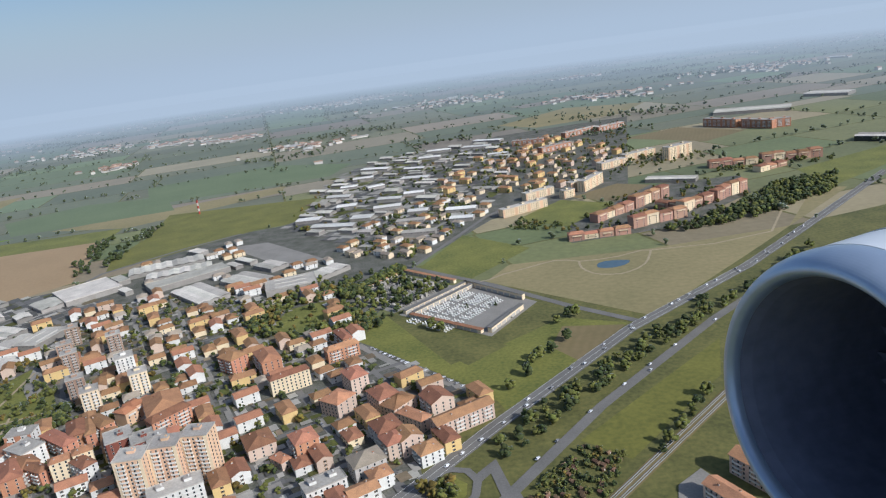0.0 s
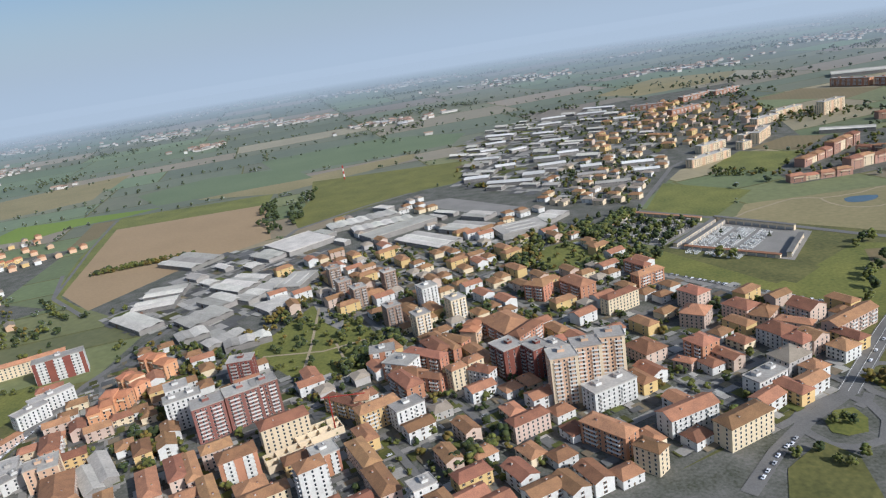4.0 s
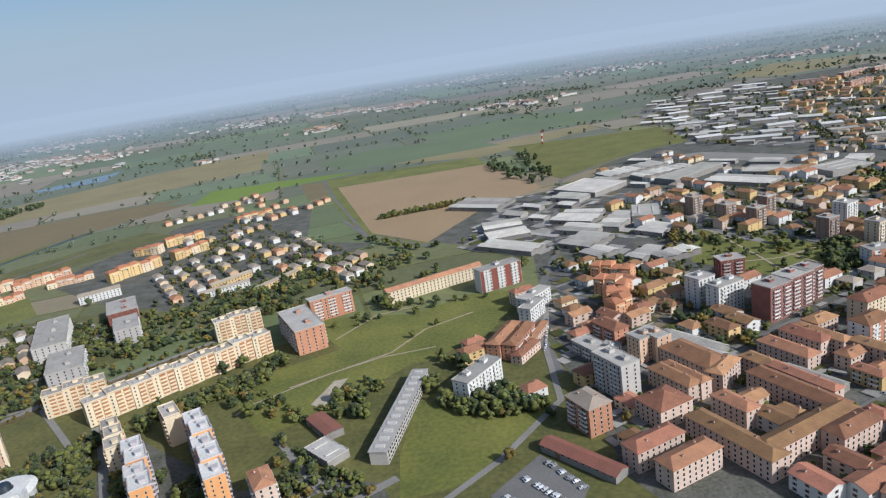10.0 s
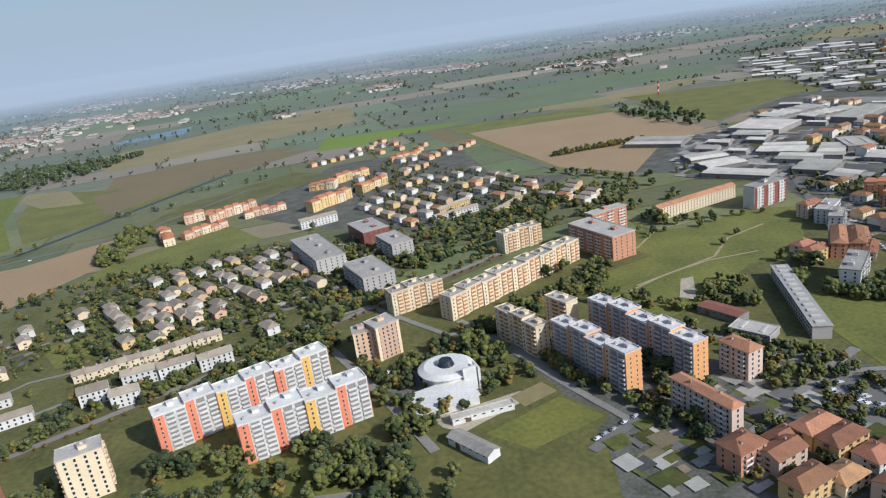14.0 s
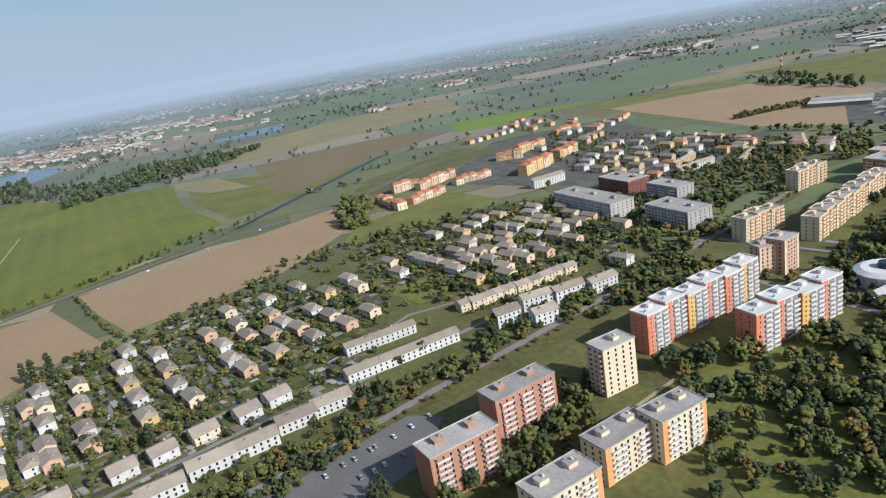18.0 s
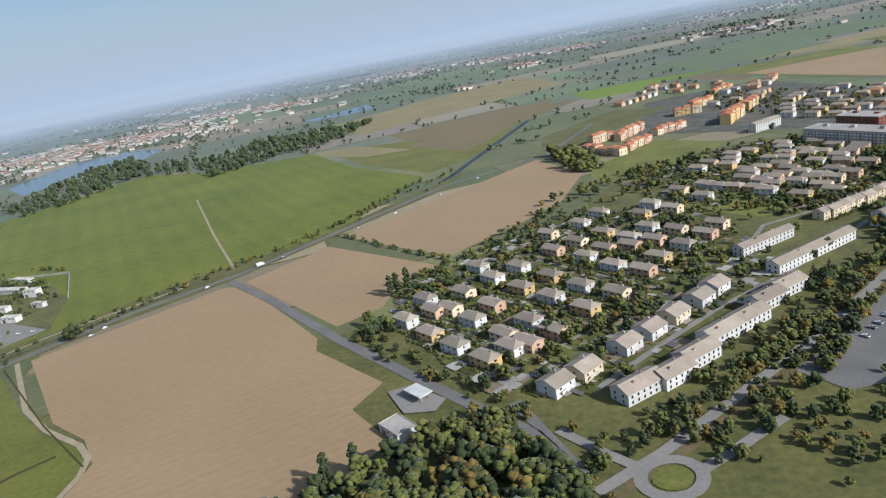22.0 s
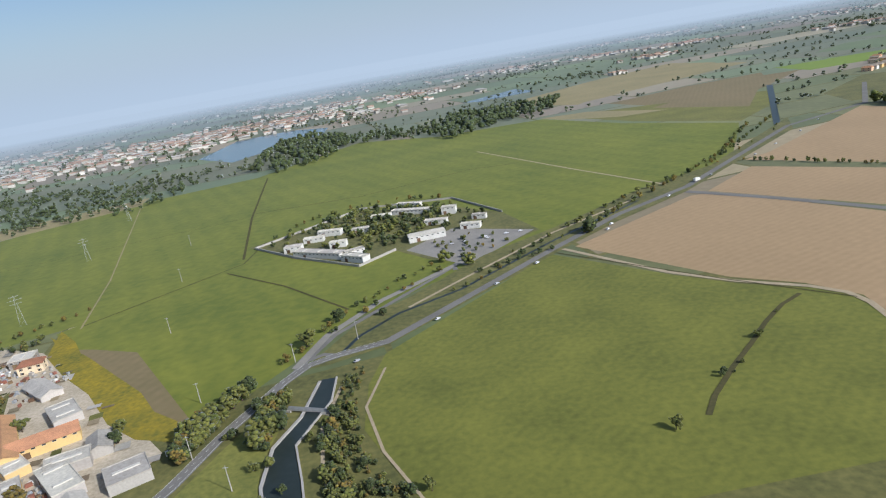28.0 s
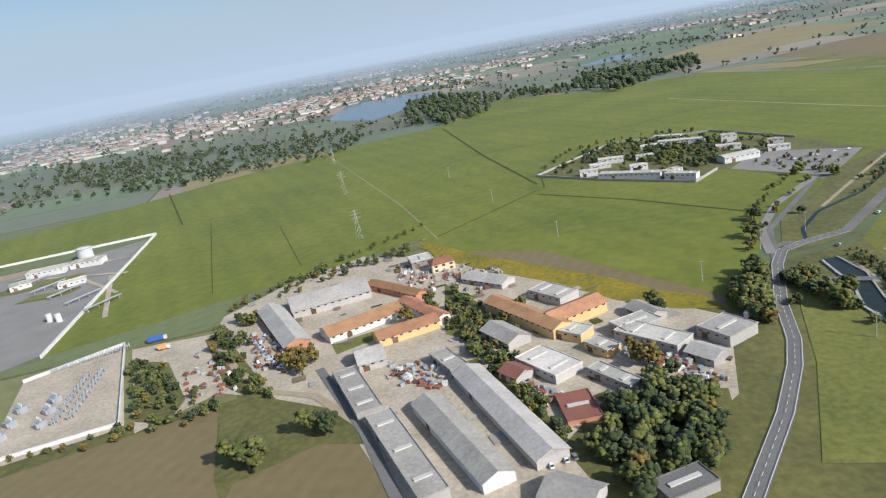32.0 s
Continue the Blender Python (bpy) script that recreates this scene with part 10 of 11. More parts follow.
for x, y in ((-1411.1, 113.8), (-1406.0, 112.3)):
    ob = thing("silo", x, y, 0, "small white silo standing on a slab", "silo", "silos")
    child("shell", drum(1.2, 1.2, 0.2, 3.6, 18).mesh("shell", WHITE), ob)
    child("base", Shape().box(-1.5, 1.5, -1.5, 1.5, 0, 0.25).mesh("base", CONCRETE), ob)
for i in range(4):
    ribbon("plant_lane", YARD, 2.2, [(-1482 + i * 22, 190 - i * 6), (-1420 + i * 12, 205 - i * 32)], "pale concrete lane of the treatment works")
for i, (x, y) in enumerate(((-1448.4, 179.3), (-1465.8, 170.0), (-1435.8, 154.2))):
    patch("plant_lawn", LAWN, [(x - 14, y - 9), (x + 10, y - 4), (x + 12, y + 5), (x - 12, y + 1)], label="lawn between the basins")
for i in range(5):
    ob = thing("pipe_rack", -1462 + i * 17, 178 - i * 13, 62, "grey pipe rack of the treatment works", "pipe rack", "pipe racks")
    child("pipe", Shape().box(-9, 9, -0.3, 0.3, 1.6, 2.1).mesh("pipe", STEEL), ob)
    for k in range(4):
        child("post", Shape().box(-0.12, 0.12, -0.5, 0.5, 0, 1.6).mesh("post", CONCRETE), ob, pose(-7.5 + 5 * k, 0, 0))


# ---- substation gear ----
def switchgear(x, y):
    ob = thing("switchgear", x, y, 60, "grey steel switchgear on posts", "switchgear", "switchgear of the substation")
    for k in (-1, 0, 1):
        child("post", GEAR_POST, ob, pose(k * 0.9, 0, 0))
    child("beam", GEAR_BEAM, ob)


GEAR_POST = Shape().box(-0.1, 0.1, -0.1, 0.1, 0, 1.6).box(-0.2, 0.2, -0.2, 0.2, 0.9, 1.25).box(-0.16, 0.16, -0.16, 0.16, 1.6, 2.1).mesh("post", STEEL)
GEAR_BEAM = Shape().box(-1.3, 1.3, -0.1, 0.1, 1.2, 1.4).mesh("beam", STEEL)
for i in range(11):
    switchgear(-1353.9 + i * 0.7, 54.1 - i * 2.9)
    switchgear(-1357.7 + i * 0.7, 52.0 - i * 2.9)
    if i < 9:
        switchgear(-1373.9 + i * 2.4, 59.4 + i * 1.6)
for i, (x, y) in enumerate(((-1368.1, 33.6), (-1365.8, 25.6), (-1363.5, 17.8), (-1359.5, 37.8), (-1357.1, 30.8), (-1354.6, 22.8))):
    ob = thing("transformer", x, y, -30, "grey power transformer with cooling fins", "transformer", "transformers")
    child("tank", Shape().box(-1.6, 1.6, -1.1, 1.1, 0.3, 2.0).mesh("tank", STEEL), ob)
    child("base", Shape().box(-2, 2, -1.5, 1.5, 0, 0.3).mesh("base", CONCRETE), ob)
    for k in range(3):
        child("bushing", Shape().box(-0.12, 0.12, -0.12, 0.12, 2.0, 3.0).mesh("bushing", WHITE), ob, pose(-1 + k, 0, 0))
        child("cooling_fin", Shape().box(-0.3, 0.3, -0.35, 0.35, 0.5, 1.8).mesh("cooling_fin", STEEL), ob, pose(-1 + k, -1.45, 0))


# ---- pylons and poles ----
def pylon(x, y, h=15.0):
    ob = thing("power_pylon", x, y, 40, "grey lattice power pylon in the meadow", "pylon", "power pylons")
    s = Shape()
    for a, b in ((-1, -1), (1, -1), (1, 1), (-1, 1)):
        for k in range(6):
            z0, z1 = h * k / 6, h * (k + 1) / 6
            r0, r1 = 1.3 * (1 - k / 6.6), 1.3 * (1 - (k + 1) / 6.6)
            s.face([(a * r0 - 0.025, b * r0, z0), (a * r0 + 0.025, b * r0, z0), (a * r1 + 0.025, b * r1, z1), (a * r1 - 0.025, b * r1, z1)])
            s.face([(a * r0 - 0.02, b * r0, z0), (a * r0 + 0.02, b * r0, z0), (-b * r1 + 0.02, a * r1, z1), (-b * r1 - 0.02, a * r1, z1)])
    child("tower", s.mesh("tower", STEEL), ob)
    for k, w in ((0.72, 2.6), (0.84, 3.2), (0.95, 2.2)):
        child("crossarm", Shape().box(-w, w, -0.05, 0.05, h * k, h * k + 0.1).mesh("crossarm", STEEL), ob)


for x, y in ((-1318.2, 283.3), (-1287.9, 169.9), (-1351.8, 406.3)):
    pylon(x, y)


def pole(x, y, h=7.0):
    ob = thing("power_pole", x, y, 0, "slim grey concrete power pole", "pole", "power poles")
    child("shaft", drum(0.16, 0.08, 0, h, 8).mesh("shaft", CONCRETE), ob)
    child("crossarm", Shape().box(-0.7, 0.7, -0.05, 0.05, h - 0.5, h - 0.38).mesh("crossarm", STEEL), ob)


for x, y in ((-1160.0, 63.4), (-1133.7, 14.9), (-1198.0, 129.2), (-1224.0, 203.4), (-1135.2, 83.8), (-1250.7, 282.2), (-1115.8, 96.0), (-1150.1, 31.5)):
    pole(x, y)
mast = thing("radio_mast", -311.1, 759.9, 0, "red and white banded radio mast", "mast")
for k in range(5):
    child("band", drum(0.9, 0.9, k * 3.2, (k + 1) * 3.2, 10).mesh("band", WHITE if k % 2 else RED), mast)

# ---- petrol station ----
roof_over = thing("station_canopy", -862.1, 84.0, -50, "white petrol station canopy on posts", "canopy")
child("deck", Shape().box(-4, 4, -2.4, 2.4, 2.3, 2.7).mesh("deck", WHITE), roof_over)
for i in (-1, 1):
    for j in (-1, 1):
        child("post", Shape().box(-0.12, 0.12, -0.12, 0.12, 0, 2.3).mesh("post", STEEL), roof_over, pose(i * 3, j * 1.4, 0))
for i in (-1, 1):
    ob = thing("fuel_pump", -868 + i * 1.2, 74 - i * 1.4, -50, "small fuel pump under the canopy", "fuel pump", "fuel pumps")
    child("cabinet", Shape().box(-0.3, 0.3, -0.2, 0.2, 0, 0.9).mesh("cabinet", RED), ob)
    child("island", Shape().box(-1, 1, -0.4, 0.4, 0, 0.1).mesh("island", CONCRETE), ob)
patch("forecourt", PALEROAD, [(-872.2, 90.1), (-865.0, 92.0), (-854.0, 80.8), (-857.1, 74.9), (-866.2, 76.0)], label="paved forecourt of the petrol station")

# ---- canal banks, bridge ----
ribbon("canal_bank", CONCRETE, 0.8, [(-1123.2, 66.5), (-1124.2, 45.6), (-1128.3, 31.4), (-1126.6, 14.6), (-1122.6, 3.0), (-1117.6, -9.2), (-1111.2, -23.2), (-1101.5, -40.1)], "pale concrete canal bank", 0.12)
ribbon("canal_bank", CONCRETE, 0.5, [(-1118.2, 68.0), (-1116.9, 52.9), (-1122.1, 31.2), (-1116.8, 15.5), (-1113.3, 3.6), (-1109.5, -7.0), (-1106.6, -17.1), (-1101.9, -26.1), (-1097.4, -40.0)], "grey concrete canal bank", 0.12)
weir = thing("footbridge", -1123.1, 48.5, -20, "narrow concrete footbridge over the canal", "footbridge")
child("deck", Shape().box(-6.5, 6.5, -0.5, 0.5, 0.6, 0.85).mesh("deck", CONCRETE), weir)
for k in (-1, 1):
    child("abutment", Shape().box(-0.8, 0.8, -0.8, 0.8, 0, 0.6).mesh("abutment", CONCRETE), weir, pose(k * 6, 0, 0))
    child("rail", Shape().box(-6.5, 6.5, -0.03, 0.03, 0.85, 1.4).mesh("rail", STEEL), weir, pose(0, k * 0.45, 0))

# ---- allotment huts ----
HUT = add(Shape().box(-0.8, 0.8, -0.6, 0.6, 0, 1.0), gable(1.6, 1.2, 0.35, 0.12, 0.06), pose(0, 0, 1.0))
HUT_MESH = HUT.mesh("walls", SHUTTER)
HUT_DOOR = Shape().box(-0.22, 0.22, -0.04, 0.02, 0, 0.85).mesh("door", GREYWALL)
PLOTS = [(10.1, 205.5), (28.3, 225.8), (39.4, 215.1), (27.1, 195.8), (3.6, 194.5)]
for x, y in scatter(PLOTS, 34, np.random.default_rng(19)):
    ob = tagged(new("garden_hut", HUT_MESH), "small dark wooden hut on an allotment", "hut", "allotment huts")
    ob.matrix_basis = pose(float(x), float(y), 0, 0, 0, 40 + 90 * (int(x) % 2))
    child("door", HUT_DOOR, ob, pose(0.2, -0.6, 0))

# ---- building site ----
for x, y in ((-228.2, 213.9), (-235.7, 200.2)):
    ob = thing("building_shell", x, y, 29, "unfinished brick building without a roof", "building site", "building site")
    child("slab", Shape().box(-9, 9, -4.5, 4.5, 0, 0.3).mesh("slab", CONCRETE), ob)
    for k in range(5):
        child("cross_wall", Shape().box(-0.15, 0.15, -4.5, 4.5, 0.3, 3.0).mesh("cross_wall", CREAM), ob, pose(-8.8 + 4.4 * k, 0, 0))
    for k in (-1, 0, 1):
        child("long_wall", Shape().box(-9, 9, -0.15, 0.15, 0.3, 3.2).mesh("long_wall", CREAM), ob, pose(0, k * 4.4, 0))
crane = thing("tower_crane", -222.3, 216.8, 0, "slim red tower crane at the building site", "crane")
child("mast", Shape().box(-0.2, 0.2, -0.2, 0.2, 0, 15).mesh("mast", RED), crane)
child("jib", Shape().box(-3, 14, -0.15, 0.15, 14.2, 14.5).mesh("jib", RED), crane)
child("counterweight", Shape().box(-3.2, -2, -0.3, 0.3, 13.6, 14.2).mesh("counterweight", CONCRETE), crane)

# ---- vehicles ----
CAR_BODY = Shape()
for x0, x1, z0, z1, i in ((-1.1, 1.1, 0.14, 0.42, 0.0),):
    CAR_BODY.box(x0, x1, -0.46, 0.46, z0, z1)
CAR_BODY.face([(-0.85, -0.40, 0.42), (0.6, -0.40, 0.42), (0.25, -0.33, 0.74), (-0.6, -0.33, 0.74)]).face([(0.6, 0.40, 0.42), (-0.85, 0.40, 0.42), (-0.6, 0.33, 0.74), (0.25, 0.33, 0.74)]).face([(-0.6, -0.33, 0.74), (0.25, -0.33, 0.74), (0.25, 0.33, 0.74), (-0.6, 0.33, 0.74)])
CAR_MESH = CAR_BODY.mesh("body", CARPAINT)
CAR_GLASS = Shape().face([(0.61, -0.40, 0.42), (0.61, 0.40, 0.42), (0.26, 0.33, 0.74), (0.26, -0.33, 0.74)]).face([(-0.86, 0.40, 0.42), (-0.86, -0.40, 0.42), (-0.61, -0.33, 0.74), (-0.61, 0.33, 0.74)]).mesh("windscreen", GLASS)
WHEEL = Shape()
for i in range(8):
    a, b = i * math.pi / 4, (i + 1) * math.pi / 4
    WHEEL.face([(0.17 * math.cos(a), -0.06, 0.17 * math.sin(a)), (0.17 * math.cos(b), -0.06, 0.17 * math.sin(b)), (0.17 * math.cos(b), 0.06, 0.17 * math.sin(b)), (0.17 * math.cos(a), 0.06, 0.17 * math.sin(a))])
WHEEL.face([(0.17 * math.cos(i * math.pi / 4), -0.06, 0.17 * math.sin(i * math.pi / 4)) for i in range(8)]).face([(0.17 * math.cos(i * math.pi / 4), 0.06, 0.17 * math.sin(i * math.pi / 4)) for i in range(7, -1, -1)])
WHEEL_MESH = WHEEL.mesh("wheel", RUBBER)
AXLE = add(add(Shape(), WHEEL, pose(0, -0.44, 0)), WHEEL, pose(0, 0.44, 0)).mesh("axle", RUBBER)


def car(x, y, rot, z=0.30):
    ob = tagged(new("car", CAR_MESH), "small car standing on the asphalt", "car", "cars")
    ob.matrix_basis = pose(x, y, z, 0, 0, rot)
    child("windscreen", CAR_GLASS, ob)
    for a in (-0.7, 0.7):
        child("axle", AXLE, ob, pose(a, 0, 0.17))


def cars_on(pts, step, seed, side, rot=0.0):
    rng = np.random.default_rng(seed)
    for a, b in zip(pts, pts[1:]):
        d = Vector(b) - Vector(a)
        turn = math.degrees(math.atan2(d.y, d.x))
        n = d.normalized()
        for x, y in along([a, b], step, rng, 0.15):
            s = side if side else rng.choice((-1.5, 1.5))
            car(float(x) - n.y * s, float(y) + n.x * s, turn + rot)


def truck(x, y, rot, paint, L, label):
    ob = thing("truck", x, y, rot, label, "truck", "trucks", 0.30)
    child("cargo_box", Shape().box(-L / 2, L / 2 - 1.2, -0.65, 0.65, 0.4, 1.9).mesh("cargo_box", paint), ob)
    child("cab", Shape().box(L / 2 - 1.1, L / 2, -0.62, 0.62, 0.3, 1.45).mesh("cab", WHITE), ob)
    for a in (-L / 2 + 0.6, L / 2 - 0.7):
        for b in (-0.6, 0.6):
            child("wheel", WHEEL_MESH, ob, pose(a, b, 0.17))


# ---- far woods, hedges, villages ----
# Extra pale sheen imitates haze over the lakeside woods.
LEAFMID = mat("poplar_leaves", (0.08, 0.10, 0.035), (0.035, 0.048, 0.018), 0.3, 2.0, island=0.35, sheen=0.35)
wood("lakeside_wood", scatter(LAKEW1, 260, np.random.default_rng(41)), 7, 10.5, 41, "dense poplar wood by the lake", LEAFMID, 9, 0.55)
wood("lakeside_wood", scatter(LAKEW2, 220, np.random.default_rng(42)), 7, 10, 42, "dense poplar wood by the lake", LEAFMID, 9, 0.55)
wood("lakeside_wood", scatter(LAKEW3, 70, np.random.default_rng(43)), 5, 8, 43, "low wood along the lake shore", LEAFMID, 8, 0.7)
wood("roadside_wood", scatter(ROADW, 60, np.random.default_rng(44)), 5, 9, 44, "green trees at the field corner", LEAF, 9)
wood("field_wood", scatter(MIDW2, 30, np.random.default_rng(145)), 4, 7, 145, "dark trees along a stream", LEAFDARK, 9)
wood("field_wood", scatter(MIDW, 40, np.random.default_rng(45)), 4, 7, 45, "dark trees along a stream", LEAFDARK, 9)


# Greyed green and strong sheen: haze put into the far trees' colour.
LEAFFAR = mat("far_leaves", (0.11, 0.125, 0.06), (0.06, 0.075, 0.035), 0.1, 1.0, island=0.25, sheen=0.6)


def covered(p, boxes):
    return any(x0 < p[0] < x1 and y0 < p[1] < y1 and inside(q, [p])[0] for q, x0, y0, x1, y1 in boxes)


BUILT = [(q, *np.array(q).min(0), *np.array(q).max(0)) for q in (TOWN1, TOWN2, IND1, IND2, IND3, SUB1, SUB2, *FIELDS)]
LAKE = [(-1462, 800), (-1365, 692), (-1330, 760), (-1330, 831), (-1278, 850), (-1290, 970), (-1375, 1032), (-1465, 1000)]


def dry(pts):
    """The places that do not stand in the lake."""
    pts = np.asarray(pts, float)
    return pts[~inside(LAKE, pts)]


def hedgerows():
    near, far, rng = [], [], np.random.default_rng(51)
    for a, b in HEDGES:
        mid = (a + b) / 2
        if mid.y < 430 or not -2700 < mid.x < 1700:
            continue
        step = 6 + mid.y / 120
        pts = along([a, b], step, rng, 1.5 + mid.y / 500)
        keep = rng.random(len(pts)) < 0.8
        ok = [p for p, k in zip(pts, keep) if k and (p[1] > 700 or clear(p[0], p[1], 4)) and (p[1] > 1000 or not covered(p, BUILT))]
        (near if mid.y < 1200 else far).extend(ok)
    wood("hedgerow", dry(near), 3, 6.5, 52, "hedgerows and lone trees between fields", LEAFFAR, 4, 1.3, 1.15)
    wood("hedgerow", far, 4, 8, 53, "far hedgerows and tree lines on the plain", LEAFFAR, 3, 2.4, 1.1)
    clump = [c + rng.normal(0, 22, (26, 2)) * (1.8, 0.8) for c in rng.uniform((-2600, 800), (1700, 3600), (70, 2))]
    wood("copse", dry(np.concatenate(clump)), 5, 9, 54, "far copses on the plain", LEAFFAR, 3, 1.4, 1.2)


def villages():
    """Far settlements: many small walls and roofs in two joined meshes each."""
    rng = np.random.default_rng(61)
    spots = [(-545, 1630, 60, 90), (-700, 1345, 40, 50), (-720, 1740, 60, 60), (350, 2190, 60, 40), (-1190, 1400, 60, 50), (-1500, 1180, 220, 300), (-1850, 1000, 260, 340), (-1420, 1500, 160, 120), (-2250, 1400, 260, 160), (-1000, 1800, 140, 60), (300, 1500, 100, 60), (-300, 1300, 70, 40), (-50, 1900, 160, 80), (700, 1700, 150, 70), (-1600, 2100, 240, 110), (-400, 2500, 240, 100), (500, 2900, 300, 110), (-1200, 2800, 300, 110), (1300, 2300, 250, 80), (-2000, 2700, 260, 90), (-250, 1000, 50, 20), (-800, 1050, 40, 14), (900, 1250, 120, 60), (-1700, 1250, 200, 80)]
    unit = Shape().box(-0.5, 0.5, -0.5, 0.5, 0, 0.62)
    cap = gable(1.0, 1.0, 0.32, 0.06, 0.03)
    for i, (x, y, r, n) in enumerate(spots):
        w, t = Shape(), Shape()
        for _ in range(n):
            px, py = x + rng.normal(0, r * 0.6), y + rng.normal(0, r * 0.42)
            if covered((px, py), BUILT) or not len(dry([(px, py)])):
                continue
            big = rng.random() < 0.16
            L, W, H = (rng.uniform(19.2, 40.5), rng.uniform(12, 20), rng.uniform(4, 6)) if big else (rng.uniform(8, 13), rng.uniform(6, 8), rng.uniform(5, 8))
            a = radians(20 + 90 * rng.integers(2) + rng.uniform(-8, 8))
            c, s = math.cos(a), math.sin(a)
            for src, dst, slot, dz in ((unit, w, 0, 0), (cap, w if big else t, 0, 0.62 * H)):
                k = len(dst.v)
                up = H if dz == 0 else (2.0 if big else H * 0.6)
                dst.v += [(px + c * vx * L - s * vy * W, py + s * vx * L + c * vy * W, dz + vz * up) for vx, vy, vz in src.v]
                dst.f += [tuple(k + q for q in f) for f in src.f]
                dst.s += [0] * len(src.f)
        ob = tagged(new("far_village", w.mesh("far_village", VILLAGEWALL)), "far village of pale houses with red roofs", "village", kind="stuff")
        child("roofs", t.mesh("roofs", VILLAGEROOF), ob)


VILLAGEWALL = mat("village_walls", (0.60, 0.57, 0.53), (0.46, 0.43, 0.39), 0.05, 0.5, island=0.3)
VILLAGEROOF = mat("village_roofs", (0.40, 0.27, 0.20), (0.30, 0.205, 0.16), 0.05, 0.5, island=0.35)
hedgerows()
villages()
wood("suburb_trees", dry(scatter([(-2468.3, 754.2), (-1513.1, 530.3), (-1296.6, 606.8), (-1393.0, 1229.8), (-2599.7, 1424.7)], 260, np.random.default_rng(57))), 5, 9, 58, "trees among the far houses by the lake", LEAFFAR, 5, 1.6)
wood("suburb_trees", scatter([(-1945.0, 458.0), (-1432.0, 409.4), (-1340.5, 570.7), (-1614.2, 672.1)], 150, np.random.default_rng(59)), 4, 7, 59, "trees beyond the meadow", LEAFMID, 7, 1.4)
wood("suburb_trees", dry(scatter([(-1696.4, 578.4), (-1831.8, 762.6), (-1624.5, 691.8), (-1451.1, 627.8), (-1363.5, 651.0), (-1349.1, 508.4), (-1360.4, 442.0), (-1458.3, 439.2), (-1506.2, 404.1)], 420, np.random.default_rng(63))), 4, 7, 63, "belt of trees between meadow and lake", LEAFMID, 6, 1.4)

# ---- traffic and parked cars ----
cars_on([(-1119.4, 73.1), (-1040.3, 154.8)], 26, 71, 0)
cars_on([(-1038.2, 158.9), (-951.1, 244.1), (-820.1, 378.5)], 34, 72, 0)
truck(-1155.7, 34.9, 47, WHITE, 5.0, "white box truck on the main road")
truck(-953.1, 246.0, 40, WHITE, 4.4, "white van on the main road")
truck(-1344.8, 75.5, 20, BLUE, 6.5, "blue and white coach in the yard")
truck(-1338.3, 67.1, 15, ORANGE, 4.0, "orange skip truck in the yard")

# ---- the aircraft's engine, as it hangs at the start of the flight ----
ENGINE_SKIN = mat("white_cowl_paint", (0.74, 0.77, 0.80), (0.66, 0.69, 0.73), 0.6, 3.0, rough=0.32, spec=0.5)
ENGINE_LIP = mat("blue_grey_lip_metal", (0.46, 0.54, 0.66), (0.36, 0.44, 0.56), 1.0, 4.0, rough=0.3, metal=0.5)
ENGINE_DARK = mat("dark_intake_liner", (0.19, 0.20, 0.26), (0.13, 0.14, 0.19), 2.0, 8.0, rough=0.6)


def lathe(profile, n=96):
    s = Shape()
    for (x0, r0), (x1, r1) in zip(profile, profile[1:]):
        for i in range(n):
            a, b = 2 * math.pi * i / n, 2 * math.pi * (i + 1) / n
            s.face([(x0, r0 * math.cos(a), r0 * math.sin(a)), (x1, r1 * math.cos(a), r1 * math.sin(a)), (x1, r1 * math.cos(b), r1 * math.sin(b)), (x0, r0 * math.cos(b), r0 * math.sin(b))])
    return s


def smooth(ob):
    ob.data.polygons.foreach_set("use_smooth", [True] * len(ob.data.polygons))
    return ob


first = pose(-1.23, 5.18, 143.68, 90 - 16.18, 0, 3.21) @ pose(0, 0, 0, 0, 0, -7.84)
ax = Vector((0.955, 0.10, -0.28)).normalized()
ay = Vector((0, 0, 1)).cross(ax).normalized()
az = ax.cross(ay)
turn = Matrix((ax, ay, az)).transposed().to_4x4()
engine = tagged(new("jet_engine"), "white jet engine with blue-grey intake lip", "jet engine")
engine.matrix_basis = first @ Matrix.Translation((2.735, -1.16, -5.0)) @ turn @ Matrix.Scale(1.02, 4)
LIP = [(0.10 * (1 - math.sin(radians(a))), 0.99 - 0.052 * math.cos(radians(a))) for a in range(0, 90, 9)] + [(0.345 * (1 - math.cos(radians(a))), 0.99 + 0.155 * math.sin(radians(a))) for a in range(0, 91, 6)]
smooth(child("intake_lip", lathe(LIP, 160).mesh("intake_lip", ENGINE_LIP), engine))
smooth(child("cowl", lathe([(0.345, 1.147), (0.8, 1.21), (1.5, 1.265), (2.4, 1.28), (3.4, 1.22), (4.6, 1.0), (4.6, 0.9)], 160).mesh("cowl", ENGINE_SKIN), engine))
child("cowl_seam", lathe([(0.90, 1.222), (0.905, 1.227), (0.92, 1.229), (0.925, 1.224)]).mesh("cowl_seam", ENGINE_LIP), engine)
smooth(child("intake_duct", lathe([(0.10, 0.937), (0.2, 0.91), (0.4, 0.885), (0.8, 0.875), (1.5, 0.88), (1.7, 0.88), (1.7, 0.05)]).mesh("intake_duct", ENGINE_DARK), engine))
smooth(child("spinner", lathe([(1.05, 0.01), (1.2, 0.12), (1.45, 0.22), (1.6, 0.26)], 32).mesh("spinner", ENGINE_DARK), engine))
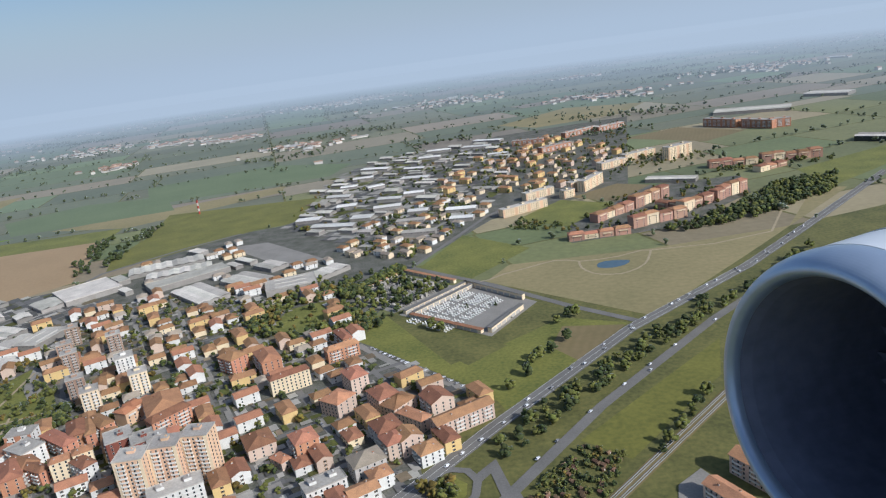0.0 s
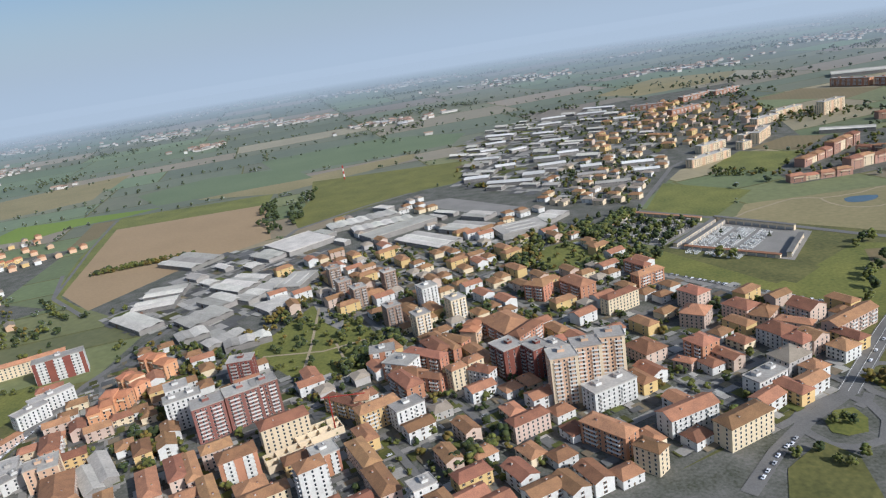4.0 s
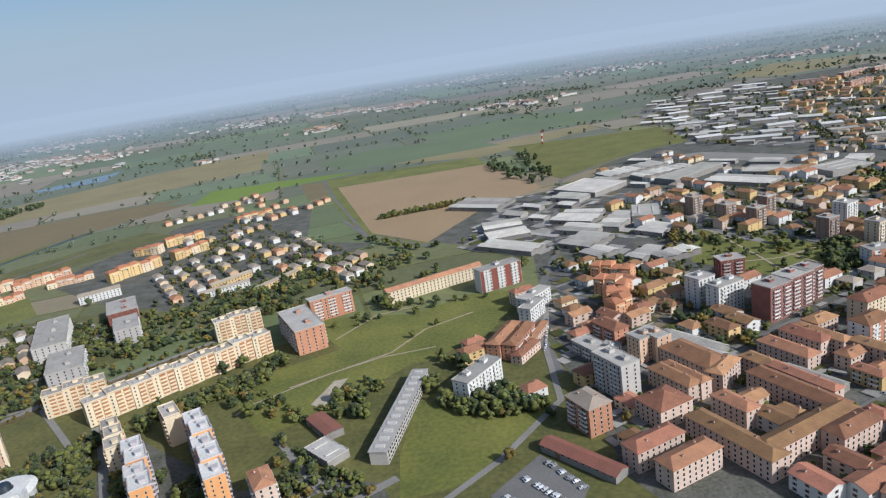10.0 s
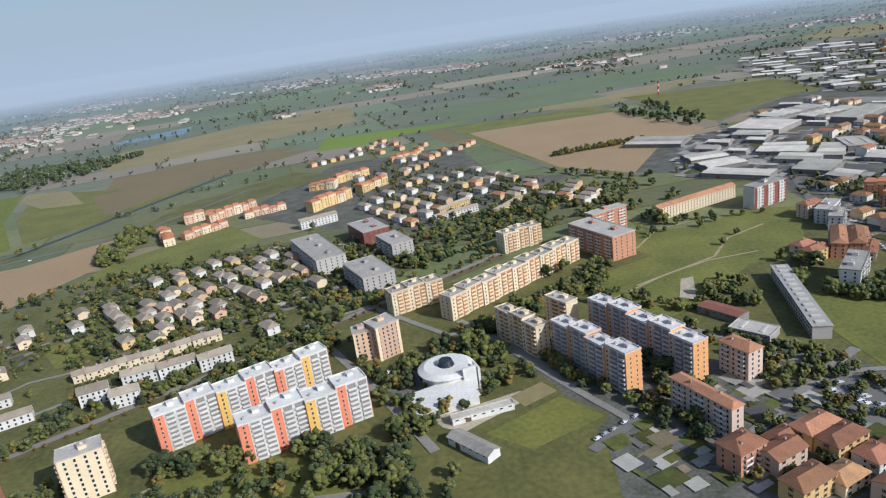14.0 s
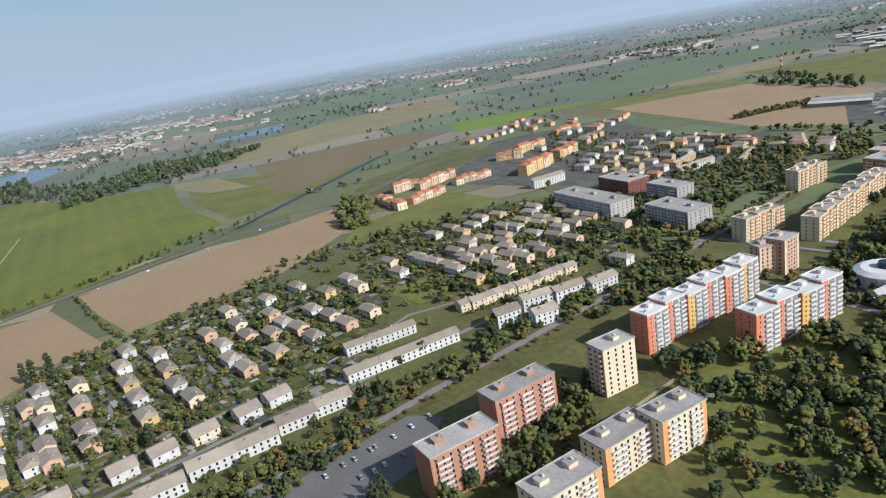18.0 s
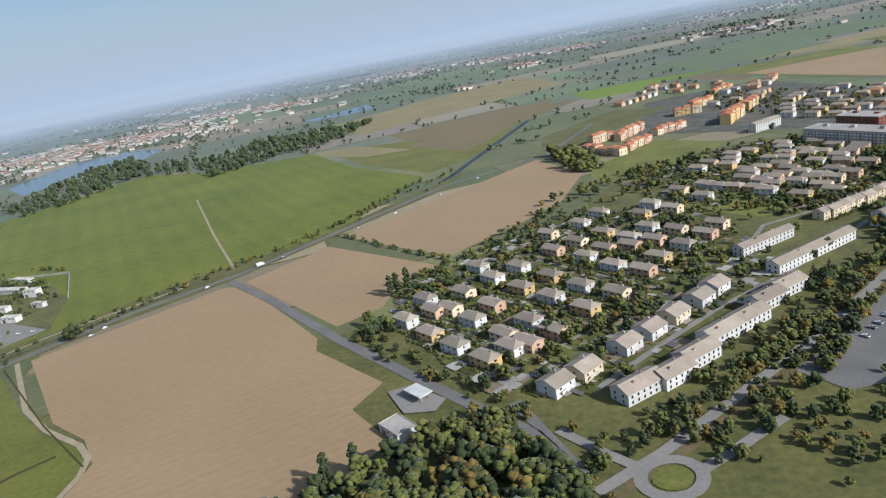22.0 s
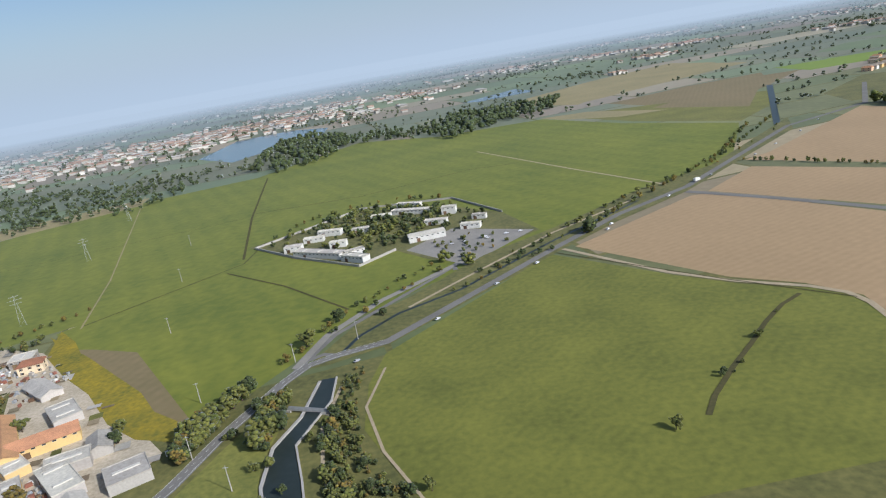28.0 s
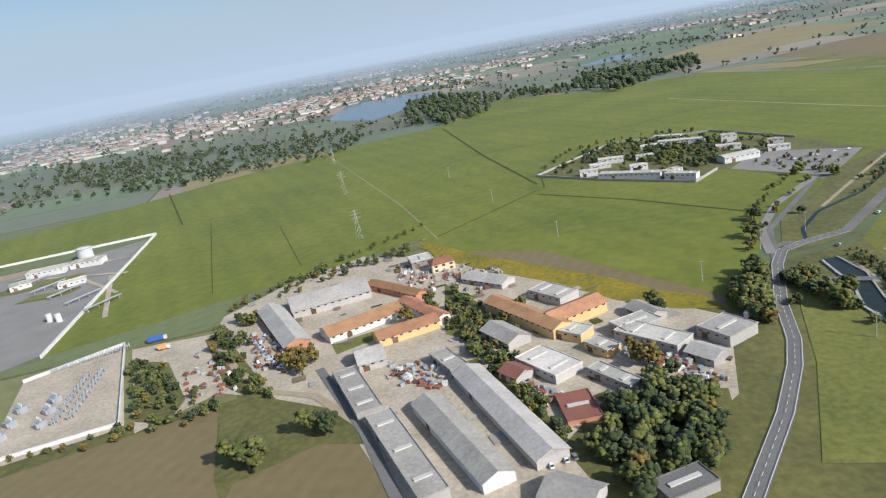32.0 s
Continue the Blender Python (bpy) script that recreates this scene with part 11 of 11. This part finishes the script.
BLADE = Shape().face([(1.55, -0.05, 0.24), (1.65, 0.06, 0.24), (1.68, 0.12, 0.86), (1.50, -0.10, 0.86)]).mesh("fan_blade", ENGINE_DARK)
for i in range(22):
    child("fan_blade", BLADE, engine, pose(0, 0, 0, i * 360 / 22, 0, 0))
cars_on([(-27.3, 217.4), (-5.2, 242.6), (67.3, 321.0), (151.7, 389.9), (213.8, 450.2)], 11, 73, 0)
cars_on([(-0.9, 204.5), (39.1, 251.1), (108.1, 321.5)], 17, 74, 0)
cars_on([(-64.3, 331.9), (-13.7, 276.4)], 3.4, 75, 0.6, 70)
cars_on([(-739.1, 76.9), (-708.1, 102.8)], 4.5, 76, 0.5, 80)
cars_on([(-729.1, 74.4), (-708.1, 89.1)], 4.5, 77, 0.5, 80)
cars_on([(-388.0, 127.1), (-374.7, 114.3)], 1.9, 80, 0.1, 85)
cars_on([(-381.6, 134.4), (-367.8, 117.9)], 1.9, 81, 0.1, 85)
cars_on([(-374.5, 142.2), (-363.9, 125.1)], 1.9, 82, 0.1, 85)
cars_on([(-440.5, 123.1), (-434.7, 109.8)], 1.9, 83, 0.1, 85)
cars_on([(-364.8, 216.9), (-360.0, 248.8)], 2.6, 90, 1.4)
cars_on([(-308.5, 219.0), (-300.4, 234.5)], 2.6, 91, 0.1, 70)
cars_on([(-299.8, 208.6), (-291.6, 222.8)], 2.6, 92, 0.1, 70)
cars_on([(-1096.5, 196.3), (-1074.7, 198.4), (-1050.5, 199.0)], 6, 93, 0)
cars_on([(-1214.6, -21.7), (-1208.5, -19.3)], 1.7, 94, 0.1, 80)
cars_on([(-1305.7, 64.1), (-1288.8, 39.5)], 2, 95, 0.1, 40)
cars_on([(-1302.9, 67.8), (-1284.2, 42.0)], 2.4, 96, 0.1, 40)
cars_on([(-839.4, 100.0), (-870.2, 150.9)], 5, 97, 1.2)
cars_on([(-809.2, 113.4), (-845.4, 167.9)], 6, 98, 1.0)
cars_on([(-297.4, 228.8), (-292.6, 210.0)], 3, 99, 0.1, 70)
cars_on([(-563.0, 78.6), (-555.0, 73.1)], 2.2, 101, 0.1, 70)
cars_on([(-571.9, 158.0), (-559.5, 158.4)], 2.4, 102, 0.1, 60)

spare = np.random.default_rng(104)
for a, b in KERB:
    if (a[1] + b[1]) / 2 < 250 and spare.random() < 0.55:
        d = (b - a) / np.linalg.norm(b - a)
        for k in range(int(np.linalg.norm(b - a) / 7)):
            if spare.random() < 0.38:
                p = a + d * (k * 7 + spare.uniform(1, 5))
                car(float(p[0] - d[1] * 0.9), float(p[1] + d[0] * 0.9), math.degrees(math.atan2(d[1], d[0])))
cars_on([(-434.4, 122.8), (-427.9, 101.9)], 1.9, 105, 0.1, 80)
cars_on([(-434.6, 114.0), (-428.1, 94.4)], 1.9, 106, 0.1, 80)
cars_on([(-508.6, 104.0), (-497.7, 112.2), (-492.0, 116.4)], 3.2, 107, 1.3)
cars_on([(-65.6, 182.0), (-75.8, 173.6), (-87.1, 161.0)], 4, 108, 1.2)
cars_on([(-9.6, 191.4), (1.0, 195.9)], 1.8, 111, 0.1, 80)
cars_on([(-9.2, 183.2), (3.4, 188.7)], 1.8, 112, 0.1, 80)

def beside(pts, off):
    """A line moved sideways by a given distance."""
    out = []
    for i, q in enumerate(pts):
        t = (Vector(pts[min(i + 1, len(pts) - 1)]) - Vector(pts[max(i - 1, 0)])).normalized()
        out.append((q[0] - t.y * off, q[1] + t.x * off))
    return out


for off in (-1.6, -0.8, 0.8, 1.6):
    ribbon("rail", STEEL, 0.12, beside(RAIL_LINE, off), "steel rail on the railway bed", 0.06)
for off in (-1.62, 1.62):
    ribbon("edge_line", PAINT, 0.13, beside(MAIN_LINE, off), "white painted edge line of the main road")
for a, b in zip(MAIN_LINE, MAIN_LINE[1:]):
    span = math.dist(a, b)
    for k in range(int(span / 3)):
        f, g = k * 3 / span, (k * 3 + 1.4) / span
        ribbon("centre_line", PAINT, 0.12, [(a[0] + (b[0] - a[0]) * f, a[1] + (b[1] - a[1]) * f), (a[0] + (b[0] - a[0]) * g, a[1] + (b[1] - a[1]) * g)], "short white dash on the main road")
for off in (-2.9, 0.0, 2.9):
    ribbon("lane_line", PAINT, 0.15, beside(HIGHWAY_LINE, off), "white painted line of the highway")
# trees and houses too many to count
for material, spots in LATER.items():
    wood("street_trees", spots, 0.85, 1.15, 66, "trees along streets, lawns and lanes", material, 18, 1.2, 0.75)
for kind, s in FAR_HOUSES.items():
    tagged(new("far_houses", s.mesh("far_houses", *TYPES[kind][3], FRAME, GLASS)), kind["label"] + ", many together", "houses", kind="stuff")

# the models themselves are taken away
for model in (*SPARE, *TREES.values()):
    for o in (*model.children_recursive, model):
        bpy.data.objects.remove(o)
